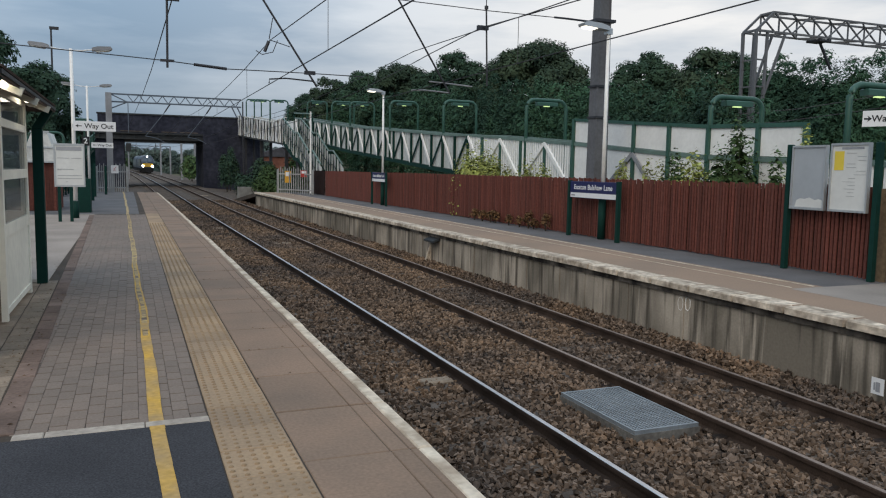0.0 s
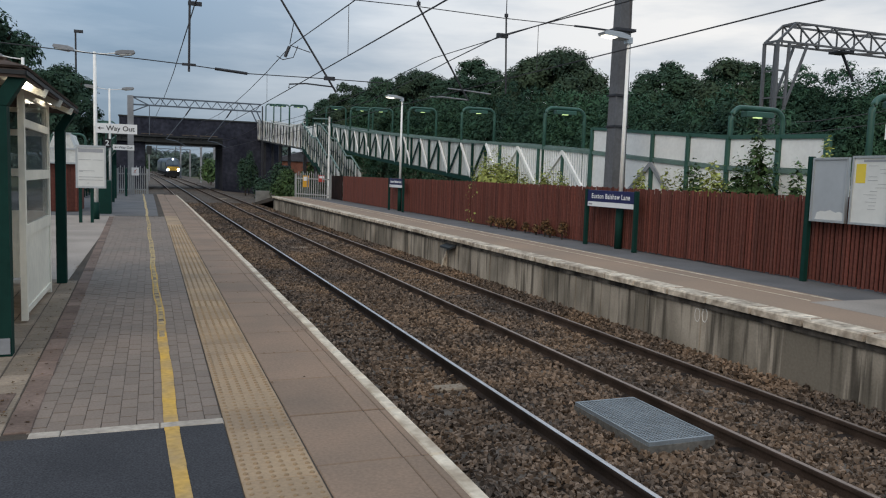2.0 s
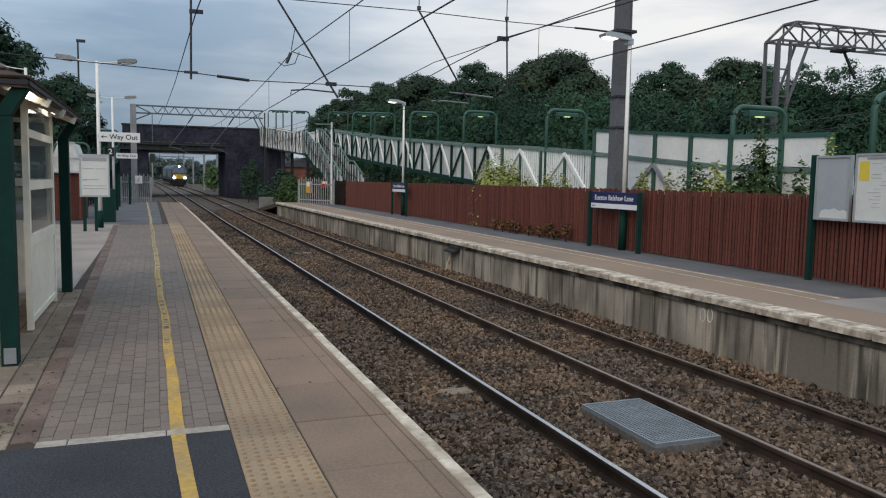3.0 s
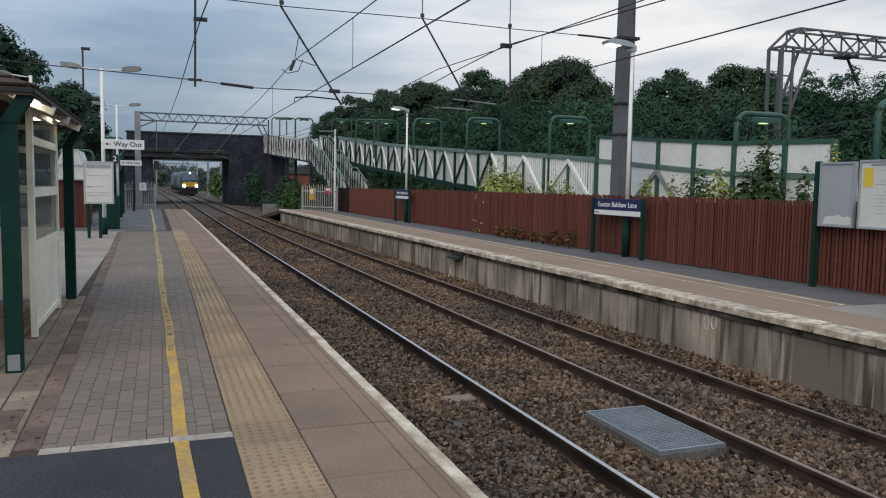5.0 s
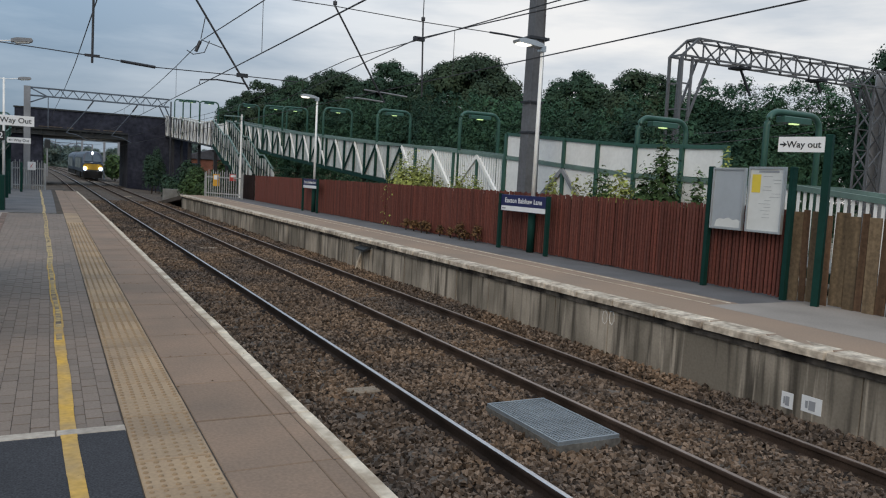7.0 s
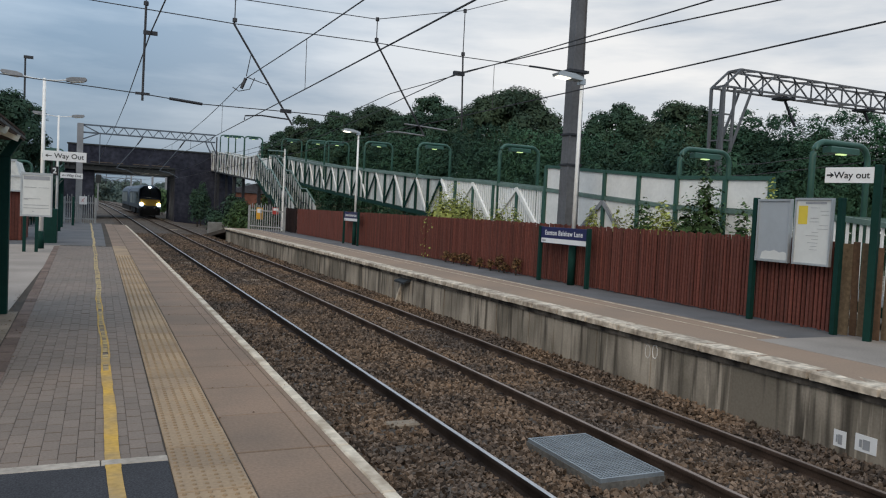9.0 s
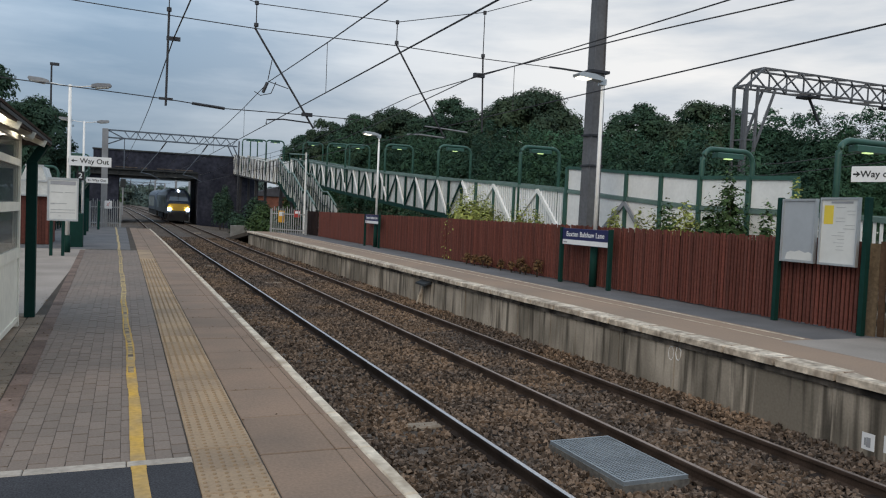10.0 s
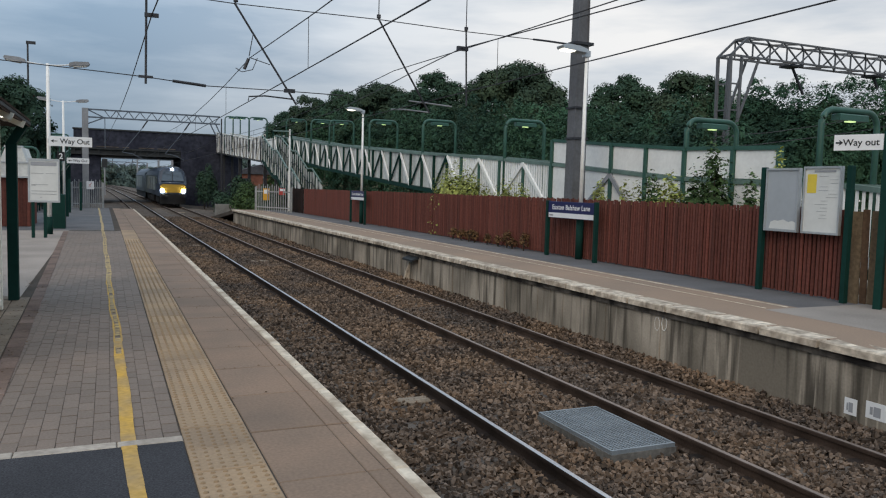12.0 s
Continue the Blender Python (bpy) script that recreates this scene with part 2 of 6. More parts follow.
TRUSS_STEEL = material("blue_grey_truss_steel", (0.092, 0.116, 0.150), 0.65, vary=0.15, grain=12, stain=1, bump=0.05)
# dark stains, deepened further to paint the shade under the coping
NOSING = material("stained_shaded_nosing", (0.13, 0.115, 0.10), 0.95, vary=0.3, grain=14, stain=1.6, tint=(0.022, 0.020, 0.019), streak=2.0)
STEEL_DARK = material("dark_catenary_steel", (0.045, 0.047, 0.055), 0.6, 0.4, vary=0.2, grain=20, stain=2, bump=0.05)
WIRE = material("catenary_wire", (0.045, 0.045, 0.05), 0.6, 0.5, vary=0.1, grain=20, stain=1, bump=0)
BRIDGE_BRICK = material("sooty_bridge_brick", (0.036, 0.039, 0.055), 0.95, vary=0.45, grain=2.8, stain=0.5, tint=(0.020, 0.022, 0.034), bump=0)
GIRDER = material("dark_girder_paint", (0.020, 0.024, 0.027), 0.7, vary=0.3, grain=2.0, stain=0.7, bump=0)
NAVY = material("navy_sign_enamel", (0.014, 0.018, 0.085), 0.35, vary=0.05, grain=10, stain=1, bump=0)
SIGN_WHITE = material("white_sign_enamel", (0.74, 0.75, 0.76), 0.35, vary=0.03, grain=10, stain=1, bump=0)
BLACK = material("black_lettering", (0.012, 0.012, 0.014), 0.5, vary=0.05, grain=10, stain=1, bump=0)
POSTER = material("white_poster_paper", (0.62, 0.63, 0.61), 0.35, vary=0.04, grain=10, stain=2, bump=0)
POSTER_GREY = material("faded_grey_poster", (0.36, 0.39, 0.42), 0.3, vary=0.06, grain=8, stain=2, bump=0)
PRINT = material("grey_print", (0.30, 0.31, 0.33), 0.5, vary=0.05, grain=10, stain=1, bump=0)
POSTER_YELLOW = material("yellow_notice", (0.72, 0.55, 0.06), 0.5, vary=0.05, grain=10, stain=1, bump=0)
ORANGE = material("orange_yellow_sign", (0.62, 0.33, 0.03), 0.5, vary=0.05, grain=10, stain=1, bump=0)
SIGN_RED = material("red_sign", (0.42, 0.05, 0.04), 0.5, vary=0.05, grain=10, stain=1, bump=0)
ALU = material("aluminium_frame", (0.50, 0.52, 0.53), 0.4, 0.6, vary=0.06, grain=20, stain=2, bump=0.02)
TILE = material("brown_roof_tile", (0.085, 0.062, 0.052), 0.9, vary=0.25, grain=20, stain=2, piece=0.2)
LEAF = material("dark_foliage", (0.043, 0.080, 0.047), 0.85, vary=0.16, grain=3, stain=0.35, bump=0, island=0.20, tint=(0.029, 0.058, 0.040))
CONIFER = material("dark_conifer_foliage", (0.046, 0.104, 0.058), 0.85, vary=0.2, grain=3, stain=0.22, bump=0, island=0.22, tint=(0.025, 0.056, 0.040))
LEAF_BROWN = material("brownish_foliage", (0.050, 0.076, 0.044), 0.85, vary=0.16, grain=3, stain=0.35, bump=0, island=0.20, tint=(0.034, 0.058, 0.039))
LEAF_LIGHT = material("yellow_green_leaves", (0.30, 0.33, 0.075), 0.7, vary=0.25, grain=6, stain=2, bump=0, island=0.5)
LEAF_MID = material("mid_green_leaves", (0.066, 0.115, 0.042), 0.75, vary=0.25, grain=6, stain=1, bump=0, island=0.5)
LEAF_DEAD = material("withered_brown_leaves", (0.13, 0.075, 0.035), 0.8, vary=0.25, grain=6, stain=1, bump=0, island=0.5)
BARK = material("bark", (0.06, 0.048, 0.038), 0.95, vary=0.3, grain=12, stain=2, bump=0.5)
GRASS = material("rough_grass_ground", (0.060, 0.075, 0.034), 0.95, vary=0.35, grain=4, stain=0.15, bump=0.6, depth=0.05, tint=(0.085, 0.075, 0.05))
LOCO_BLUE = material("dark_blue_train_paint", (0.022, 0.034, 0.058), 0.4, vary=0.1, grain=8, stain=1, bump=0.02)
LOCO_GREY = material("grey_green_train_panel", (0.17, 0.20, 0.205), 0.5, vary=0.15, grain=8, stain=1, bump=0.02)
LOCO_YELLOW = material("warning_yellow_paint", (0.43, 0.26, 0.025), 0.5, vary=0.08, grain=8, stain=1, bump=0)
LOCO_DARK = material("dark_underframe", (0.020, 0.020, 0.021), 0.8, vary=0.2, grain=12, stain=1)
WINDSCREEN = material("windscreen_glass", (0.045, 0.056, 0.068), 0.08, vary=0.05, grain=5, stain=1, bump=0)
GLASS = glass("clear_glass", (0.10, 0.13, 0.13), 0.06, 0.62)
FROST = material("frosted_panel", (0.62, 0.63, 0.60), 0.6, vary=0.06, grain=6, stain=1.2, bump=0)
LAMP_ON = glowing("lit_lamp", (1.0, 0.93, 0.78), 2.2)
TUBE_ON = glowing("lit_fluorescent_tube", (1.0, 0.93, 0.76), 6.0)
LAMP_YELLOW = glowing("lit_yellow_lamp", (0.75, 1.0, 0.42), 1.0)
HEADLAMP = glowing("lit_headlamp", (1.0, 0.97, 0.88), 60.0)
BRICK_HOUSE = material("red_house_brick", (0.20, 0.085, 0.06), 0.9, vary=0.2, grain=8, stain=1)
SLATE = material("slate_roof", (0.07, 0.07, 0.08), 0.8, vary=0.2, grain=6, stain=1)


# worn paving keeps a dull sheen at a low angle
WINDSCREEN.node_tree.nodes["Principled BSDF"].inputs["Specular IOR Level"].default_value = 1.0
for m in (BLOCK, SLAB, TACTILE, TARMAC_PALE):
    m.node_tree.nodes["Principled BSDF"].inputs["Specular IOR Level"].default_value = 0.5


# ---- mesh tools ----
class Mesh:
    """Vertices and faces of one mesh."""

    def __init__(self):
        self.v, self.f = [], []

    def add(self, verts, faces):
        k = len(self.v)
        self.v += [tuple(p) for p in verts]
        self.f += [tuple(i + k for i in q) for q in faces]
        return self

    def box(self, x0, x1, y0, y1, z0, z1):
        v = [(x, y, z) for z in (z0, z1) for y in (y0, y1) for x in (x0, x1)]
        return self.add(v, [(0, 2, 3, 1), (4, 5, 7, 6), (0, 1, 5, 4), (2, 6, 7, 3), (0, 4, 6, 2), (1, 3, 7, 5)])

    def slab(self, x0, x1, y0, y1, z0, z1, b=0.01):
        """A box with its upper edges chamfered."""
        v = [(x0, y0, z0), (x1, y0, z0), (x1, y1, z0), (x0, y1, z0), (x0, y0, z1 - b), (x1, y0, z1 - b), (x1, y1, z1 - b), (x0, y1, z1 - b),
             (x0 + b, y0 + b, z1), (x1 - b, y0 + b, z1), (x1 - b, y1 - b, z1), (x0 + b, y1 - b, z1)]
        f = [(3, 2, 1, 0), (8, 9, 10, 11)]
        for i in range(4):
            j = (i + 1) % 4
            f += [(i, j, 4 + j, 4 + i), (4 + i, 4 + j, 8 + j, 8 + i)]
        return self.add(v, f)

    def beam(self, a, b, w, d=None, up=(0, 0, 1)):
        """A rectangular bar from a to b, w wide and d deep."""
        a, b, d = Vector(a), Vector(b), d or w
        y = (b - a).normalized()
        up = Vector(up)
        if abs(y.dot(up)) > 0.98:
            up = Vector((0, 1, 0)) if abs(y.y) < 0.9 else Vector((1, 0, 0))
        x = y.cross(up).normalized()
        z = x.cross(y)
        v = [p + x * sx * w / 2 + z * sz * d / 2 for p in (a, b) for sx, sz in ((-1, -1), (1, -1), (1, 1), (-1, 1))]
        return self.add(v, [(0, 1, 2, 3), (7, 6, 5, 4), (0, 4, 5, 1), (1, 5, 6, 2), (2, 6, 7, 3), (3, 7, 4, 0)])

    def tube(self, points, r, n=8, r1=None):
        pts = [Vector(p) for p in points]
        k, m = len(self.v), len(pts)
        for i, p in enumerate(pts):
            d = (pts[min(i + 1, m - 1)] - pts[max(i - 1, 0)]).normalized()
            up = Vector((0, 0, 1)) if abs(d.z) < 0.95 else Vector((1, 0, 0))
            x = d.cross(up).normalized()
            z = x.cross(d)
            rr = r if r1 is None else r + (r1 - r) * i / (m - 1)
            for j in range(n):
                a = 2 * math.pi * j / n
                self.v.append(tuple(p + x * math.cos(a) * rr + z * math.sin(a) * rr))
        for i in range(m - 1):
            for j in range(n):
                self.f.append((k + i * n + j, k + i * n + (j + 1) % n, k + (i + 1) * n + (j + 1) % n, k + (i + 1) * n + j))
        self.f += [tuple(k + j for j in range(n))[::-1], tuple(k + (m - 1) * n + j for j in range(n))]
        return self

    def prism(self, outline, a, b, axis="y"):
        """An outline of (u, w) pulled from a to b along an axis: y: (x, z), x: (y, z), z: (x, y)."""
        put = {"y": lambda u, w, s: (u, s, w), "x": lambda u, w, s: (s, u, w), "z": lambda u, w, s: (u, w, s)}[axis]
        n = len(outline)
        v = [put(u, w, s) for s in (a, b) for u, w in outline]
        return self.add(v, [tuple(range(n))[::-1], tuple(range(n, 2 * n))] + [(i, (i + 1) % n, n + (i + 1) % n, n + i) for i in range(n)])

    def sweep(self, outline, ys, shift, lift=None):
        """An outline of (x, z) drawn along y over the stations ys, moved sideways by shift(y) and raised by lift(y)."""
        n, k = len(outline), len(self.v)
        for y in ys:
            self.v += [(x + shift(y), y, z + (lift(y) if lift else 0)) for x, z in outline]
        for i in range(len(ys) - 1):
            for j in range(n):
                self.f.append((k + i * n + j, k + i * n + (j + 1) % n, k + (i + 1) * n + (j + 1) % n, k + (i + 1) * n + j))
        self.f += [tuple(k + j for j in range(n))[::-1], tuple(k + (len(ys) - 1) * n + j for j in range(n))]
        return self

    def data(self, name, mat, smooth=False):
        me = bpy.data.meshes.new(name)
        # nothing built is perfectly true: a fraction of a millimetre of unevenness
        uneven = np.random.RandomState(len(self.v)).uniform(-0.0004, 0.0004, (len(self.v), 3))
        me.from_pydata((np.array(self.v) + uneven).tolist(), [], self.f)
        bm = bmesh.new()
        bm.from_mesh(me)
        if len(bm.faces) < 60000:
            bmesh.ops.recalc_face_normals(bm, faces=bm.faces)
        bm.to_mesh(me)
        bm.free()
        me.materials.append(mat)
        if smooth:
            me.polygons.foreach_set("use_smooth", [True] * len(me.polygons))
        return me


def part(name, mesh, mat, parent=None, label="", smooth=False):
    ob = new(name, mesh.data(name, mat, smooth) if isinstance(mesh, Mesh) else mesh)
    ob.parent = parent
    if label:
        ob["label"] = label
    return ob


def thing(name, label, category, at=(0, 0, 0), group="", kind=""):
    ob = new(name)
    ob.location = at
    ob.empty_display_size = 0.2
    return tagged(ob, label, category, group, kind)


def lettering(text, size, mat, parent, m, name="lettering", spread=1.0):
    """Raised lettering on a sign, in the plane of the pose m."""
    cu = bpy.data.curves.new(name, "FONT")
    cu.body, cu.size, cu.extrude, cu.align_x, cu.align_y = text, size, 0.003, "CENTER", "CENTER"
    cu.space_character, cu.offset = spread, 0.013 * size
    tmp = bpy.data.objects.new(name, cu)
    scene.collection.objects.link(tmp)
    bpy.context.view_layer.update()
    me = bpy.data.meshes.new_from_object(tmp.evaluated_get(bpy.context.evaluated_depsgraph_get()))
    bpy.data.objects.remove(tmp)
    me.materials.clear()
    me.materials.append(mat)
    ob = new(name, me)
    ob.parent, ob.matrix_basis = parent, m
    return ob


# ---- plan ----
EDGE, RAILS, FAR_EDGE, FAR_Z = 1.547, (2.277, 3.747, 5.49, 6.96), 7.65, -0.077
RAIL_Z, BED_Z, GROUND_Z = -0.915, -1.10, -1.30
FENCE_X = 10.95


def bend(y):
    """The line bends gently to the left in the distance."""
    return -0.0001 * y * y if y > 0 else 0.0


def climb(y):
    """Beyond the platforms the line climbs at about 1 in 160."""
    return 0.006 * (y - 45) if y > 45 else 0.0


def stations(a, b, step):
    n = max(1, round((b - a) / step))
    return [a + (b - a) * i / n for i in range(n + 1)]


# ---- ground and track ----
g = Mesh()
gx = [-3000, -400, -60, -12, 0, 12, 40, 120, 600, 3000]
gy = [-3000, -300, -40, 0, 40, 90, 150, 300, 800, 3000]
g.v = [(x, y, GROUND_Z) for y in gy for x in gx]
g.f = [(j * 10 + i, j * 10 + i + 1, j * 10 + 11 + i, j * 10 + 10 + i) for j in range(9) for i in range(9)]
tagged(part("ground", g, GRASS), "rough grass ground beyond the railway", "ground", kind="structure")

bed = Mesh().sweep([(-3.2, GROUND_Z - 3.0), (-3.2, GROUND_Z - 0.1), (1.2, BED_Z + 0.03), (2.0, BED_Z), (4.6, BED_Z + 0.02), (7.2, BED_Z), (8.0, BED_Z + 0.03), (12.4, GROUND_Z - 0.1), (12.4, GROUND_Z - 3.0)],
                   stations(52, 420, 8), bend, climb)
tagged(part("ballast_bed_far", bed, BALLAST_FAR), "grey-brown ballast bed beyond the platforms", "ballast", kind="structure")
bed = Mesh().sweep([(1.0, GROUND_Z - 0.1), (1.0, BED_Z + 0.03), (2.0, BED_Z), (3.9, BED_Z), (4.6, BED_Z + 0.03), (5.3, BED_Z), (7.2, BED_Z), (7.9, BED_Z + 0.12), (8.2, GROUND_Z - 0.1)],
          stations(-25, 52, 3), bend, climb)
tagged(part("ballast_bed", bed, BALLAST_SHADE), "ballast bed under two tracks, near black for shade between stones", "ballast", kind="structure")


def ballast_stones(name, count, x0, x1, y0, y1, size, near):
    """Loose broken stones over the bed, thinning with distance."""
    rs = np.random.RandomState(7)
    y = y0 + (y1 - y0) * rs.rand(count) ** near
    x = x0 + (x1 - x0) * rs.rand(count)
    keep = np.ones(count, bool)
    for r in RAILS:
        keep &= abs(x - r) > 0.075
    # the sleepers' tops stay half bare
    on = abs((y + 2 + 0.325) % 0.65 - 0.325) < 0.12
    tracks = (abs(x - (RAILS[0] + RAILS[1]) / 2) < 1.15) | (abs(x - (RAILS[2] + RAILS[3]) / 2) < 1.15)
    keep &= ~(on & tracks & (rs.rand(count) < 0.10))
    x, y = x[keep], y[keep]
    n = len(x)
    base = np.array([(0.95, 0, -0.7), (-0.5, 0.85, -0.7), (-0.5, -0.85, -0.7), (0.95, 0, 0.7), (-0.5, 0.85, 0.7), (-0.5, -0.85, 0.7)], float)
    s = size * (0.6 + 0.8 * rs.rand(n, 1, 3))
    v = base[None] * s * (0.8 + 0.4 * rs.rand(n, 6, 1)) + size * 0.45 * (rs.rand(n, 6, 3) - 0.5)
    a, b = rs.rand(n) * 6.283, (rs.rand(n) - 0.5) * 2.2
    ca, sa, cb, sb = np.cos(a), np.sin(a), np.cos(b), np.sin(b)
    rx = np.stack([v[..., 0], v[..., 1] * cb[:, None] - v[..., 2] * sb[:, None], v[..., 1] * sb[:, None] + v[..., 2] * cb[:, None]], -1)
    v = np.stack([rx[..., 0] * ca[:, None] - rx[..., 1] * sa[:, None], rx[..., 0] * sa[:, None] + rx[..., 1] * ca[:, None], rx[..., 2]], -1)
    inside = ((abs(x - (RAILS[0] + RAILS[1]) / 2) < 0.7) | (abs(x - (RAILS[2] + RAILS[3]) / 2) < 0.7)) * -0.010
    side = np.clip((x - 7.15) / 0.5, 0, 1) * 0.11
    z = BED_Z + inside + side + 0.072 * rs.rand(n) ** 1.3
    v += np.stack([x - 0.0001 * np.maximum(y, 0) ** 2, y, z + 0.006 * np.maximum(y - 45, 0)], -1)[:, None]
    tri = np.array([(2, 1, 0), (3, 4, 5), (0, 1, 4), (0, 4, 3), (1, 2, 5), (1, 5, 4), (2, 0, 3), (2, 3, 5)])
    f = (tri[None] + 6 * np.arange(n)[:, None, None]).reshape(-1, 3)
    me = bpy.data.meshes.new(name)
    me.from_pydata(v.reshape(-1, 3).tolist(), [], f.tolist())
    me.materials.append(STONE)
    return tagged(new(name, me), "loose brown and grey broken ballast stones", "ballast", kind="stuff")


ballast_stones("ballast_stones", 104000, 1.75, 7.72, 2.2, 26, 0.027, 1.7)
ballast_stones("ballast_stones_far", 32000, 1.75, 7.66, 24, 60, 0.040, 1.4)

ballast_stones("ballast_stones_behind", 20000, 1.75, 7.72, -11, 2.3, 0.045, 1.0)

for x in RAILS:
    bright = x == RAILS[1]
    rail = thing("rail", "bright-topped steel running rail on the near track" if bright else "brown rusty steel running rail on concrete sleepers", "rail", group="running rails")
    ys = stations(-25, 420, 6)
    foot = [(x - 0.07, -1.075), (x + 0.07, -1.075), (x + 0.07, -1.06), (x + 0.012, -1.04), (x + 0.012, -0.965), (x + 0.035, -0.955), (x + 0.036, -0.926), (x + 0.031, -0.918),
            (x - 0.031, -0.918), (x - 0.036, -0.926), (x - 0.035, -0.955), (x - 0.012, -0.965), (x - 0.012, -1.04), (x - 0.07, -1.06)]
    part("web_and_foot", Mesh().sweep(foot, ys, bend, climb), RAIL_SIDE if bright else RAIL_RUST, rail)
    part("running_surface", Mesh().sweep([(x - 0.025, -0.921), (x + 0.025, -0.921), (x + 0.025, -0.916), (x + 0.019, -0.9135), (x - 0.019, -0.9135), (x - 0.025, -0.916)], ys, bend, climb),
         RAIL_TOP if bright else RAIL_WORN, rail, "bright worn top" if bright else "dull brown worn top")

sl = Mesh().slab(-1.25, 1.25, -0.13, 0.13, -0.2, 0, 0.02)
sleeper_mesh = sl.data("sleeper", SLEEPER)
clip_mesh = Mesh().slab(-0.17, 0.17, -0.07, 0.07, -0.02, 0.03, 0.02).data("rail_clip", RAIL_SIDE)
for track in ((RAILS[0] + RAILS[1]) / 2, (RAILS[2] + RAILS[3]) / 2):
    for i in range(-14, 150):
        y = -2 + 0.65 * i
        ob = new("sleeper", sleeper_mesh)
        ob.location = (track + bend(y), y, -1.068 + climb(y))
        ob.rotation_euler = (0, 0, radians(random.uniform(-0.4, 0.4)))
        tagged(ob, "weathered concrete sleeper half buried in ballast", "sleeper", "sleepers")
        if y < 30:
            for sx in (-0.735, 0.735):
                c = new("rail_clip", clip_mesh)
                c.parent, c.location = ob, (sx, 0, 0)

# the grated chamber between the tracks
tray = thing("cable_chamber", "grey concrete chamber with a galvanised grating lid, between the tracks", "chamber", (4.86, 6.63, BED_Z - 0.11))
ct = Mesh()
ct.box(-0.40, 0.40, -0.70, -0.64, -0.05, 0.24).box(-0.40, 0.40, 0.64, 0.70, -0.05, 0.24).box(-0.40, -0.35, -0.64, 0.64, -0.05, 0.24).box(0.35, 0.40, -0.64, 0.64, -0.05, 0.24)
ct.box(-0.405, -0.398, -0.62, -0.02, 0.03, 0.09)
part("frame", ct, material("dirty_chamber_concrete", (0.15, 0.145, 0.135), 0.95, vary=0.3, grain=25, stain=3, tint=(0.07, 0.065, 0.06)), tray)
gr = Mesh()
for i in range(33):
    y = -0.66 + 1.32 * i / 32
    gr.box(-0.37, 0.37, y - 0.005, y + 0.005, 0.25, 0.275)
for i in range(19):
    x = -0.37 + 0.74 * i / 18
    gr.box(x - 0.005, x + 0.005, -0.66, 0.66, 0.248, 0.274)
gr.box(-0.39, 0.39, -0.69, -0.66, 0.24, 0.28).box(-0.39, 0.39, 0.66, 0.69, 0.24, 0.28).box(-0.39, -0.37, -0.66, 0.66, 0.24, 0.28).box(0.37, 0.39, -0.66, 0.66, 0.24, 0.28)
part("grating", gr, GALV, tray, "galvanised steel grating")
# dark sheet close under the bars paints the shade in the grating's holes
part("hole_shade_sheet", Mesh().box(-0.35, 0.35, -0.64, 0.64, 0.2, 0.235), material("grating_hole_shade", (0.045, 0.05, 0.055), 0.8, 0.0, vary=0.15), tray)

# ---- near platform ----
NEAR_END = 48.6
ys = stations(-12, NEAR_END, 3)
np_body = Mesh().sweep([(-14, GROUND_Z - 0.1), (EDGE - 0.14, GROUND_Z - 0.1), (EDGE - 0.14, -0.09), (-14, -0.09)], ys, bend)
tagged(part("platform_near", np_body, WALL), "raised near platform of concrete", "platform", kind="structure")
surface = Mesh().sweep([(-14, -0.095), (EDGE - 0.12, -0.095), (EDGE - 0.12, -0.0052), (-14, -0.0052)], ys, bend)
base_near = tagged(part("platform_near_paving", surface, JOINT), "grey block paving with dark sand joints", "paving", kind="structure")

rr = random.Random(3)


def piece(name, data, parent, x, y, z, turn=0.0, tilt=0.0):
    ob = new(name, data)
    ob.parent, ob.location, ob.rotation_euler = parent, (x, y, z), (radians(tilt), radians(tilt), radians(turn))
    return ob


# tarmac, its pale edging strip, the yellow line
TAR_Y = 4.76
tagged(part("tarmac_near", Mesh().box(-14, 0.40, -12, TAR_Y, -0.02, 0.002), TARMAC), "dark tarmac patch on the near platform", "tarmac", kind="structure")
tagged(part("tarmac_end", Mesh().sweep([(-14, -0.03), (0.22, -0.03), (0.22, 0.002), (-14, 0.002)], stations(26.4, NEAR_END, 4), bend), TARMAC_PALE), "dark grey tarmac at the platform end", "tarmac", kind="structure")
tagged(part("apron", Mesh().sweep([(-14, -0.03), (-1.08, -0.03), (-1.08, -0.001), (-14, -0.001)], stations(11.3, 26.4, 4), bend), material("worn_concrete_apron", (0.33, 0.285, 0.25), 0.95, vary=0.15, grain=40, stain=0.7)),
       "worn grey concrete paving beyond the shelter", "paving", kind="structure")
strip = Mesh()
for i, (a, b) in enumerate(((-0.68, -0.515), (-0.51, 0.03), (0.035, 0.405))):
    strip.slab(a, b, TAR_Y, TAR_Y + 0.1, -0.05, 0.006, 0.006)
tagged(part("paving_edging", strip, material("pale_edging_concrete", (0.40, 0.355, 0.305), 0.95, vary=0.2, grain=25, stain=3)), "pale concrete edging strip across the platform", "edging", kind="structure")
line = Mesh()


def yellow_at(y):
    """The hand-painted line wanders a little and nears the fence side with distance."""
    return 0.138 - 0.0095 * y + 0.0045 * max(0.0, 10 - y) + bend(y) + 0.010 * math.sin(y * 0.9) + 0.006 * math.sin(y * 2.3)


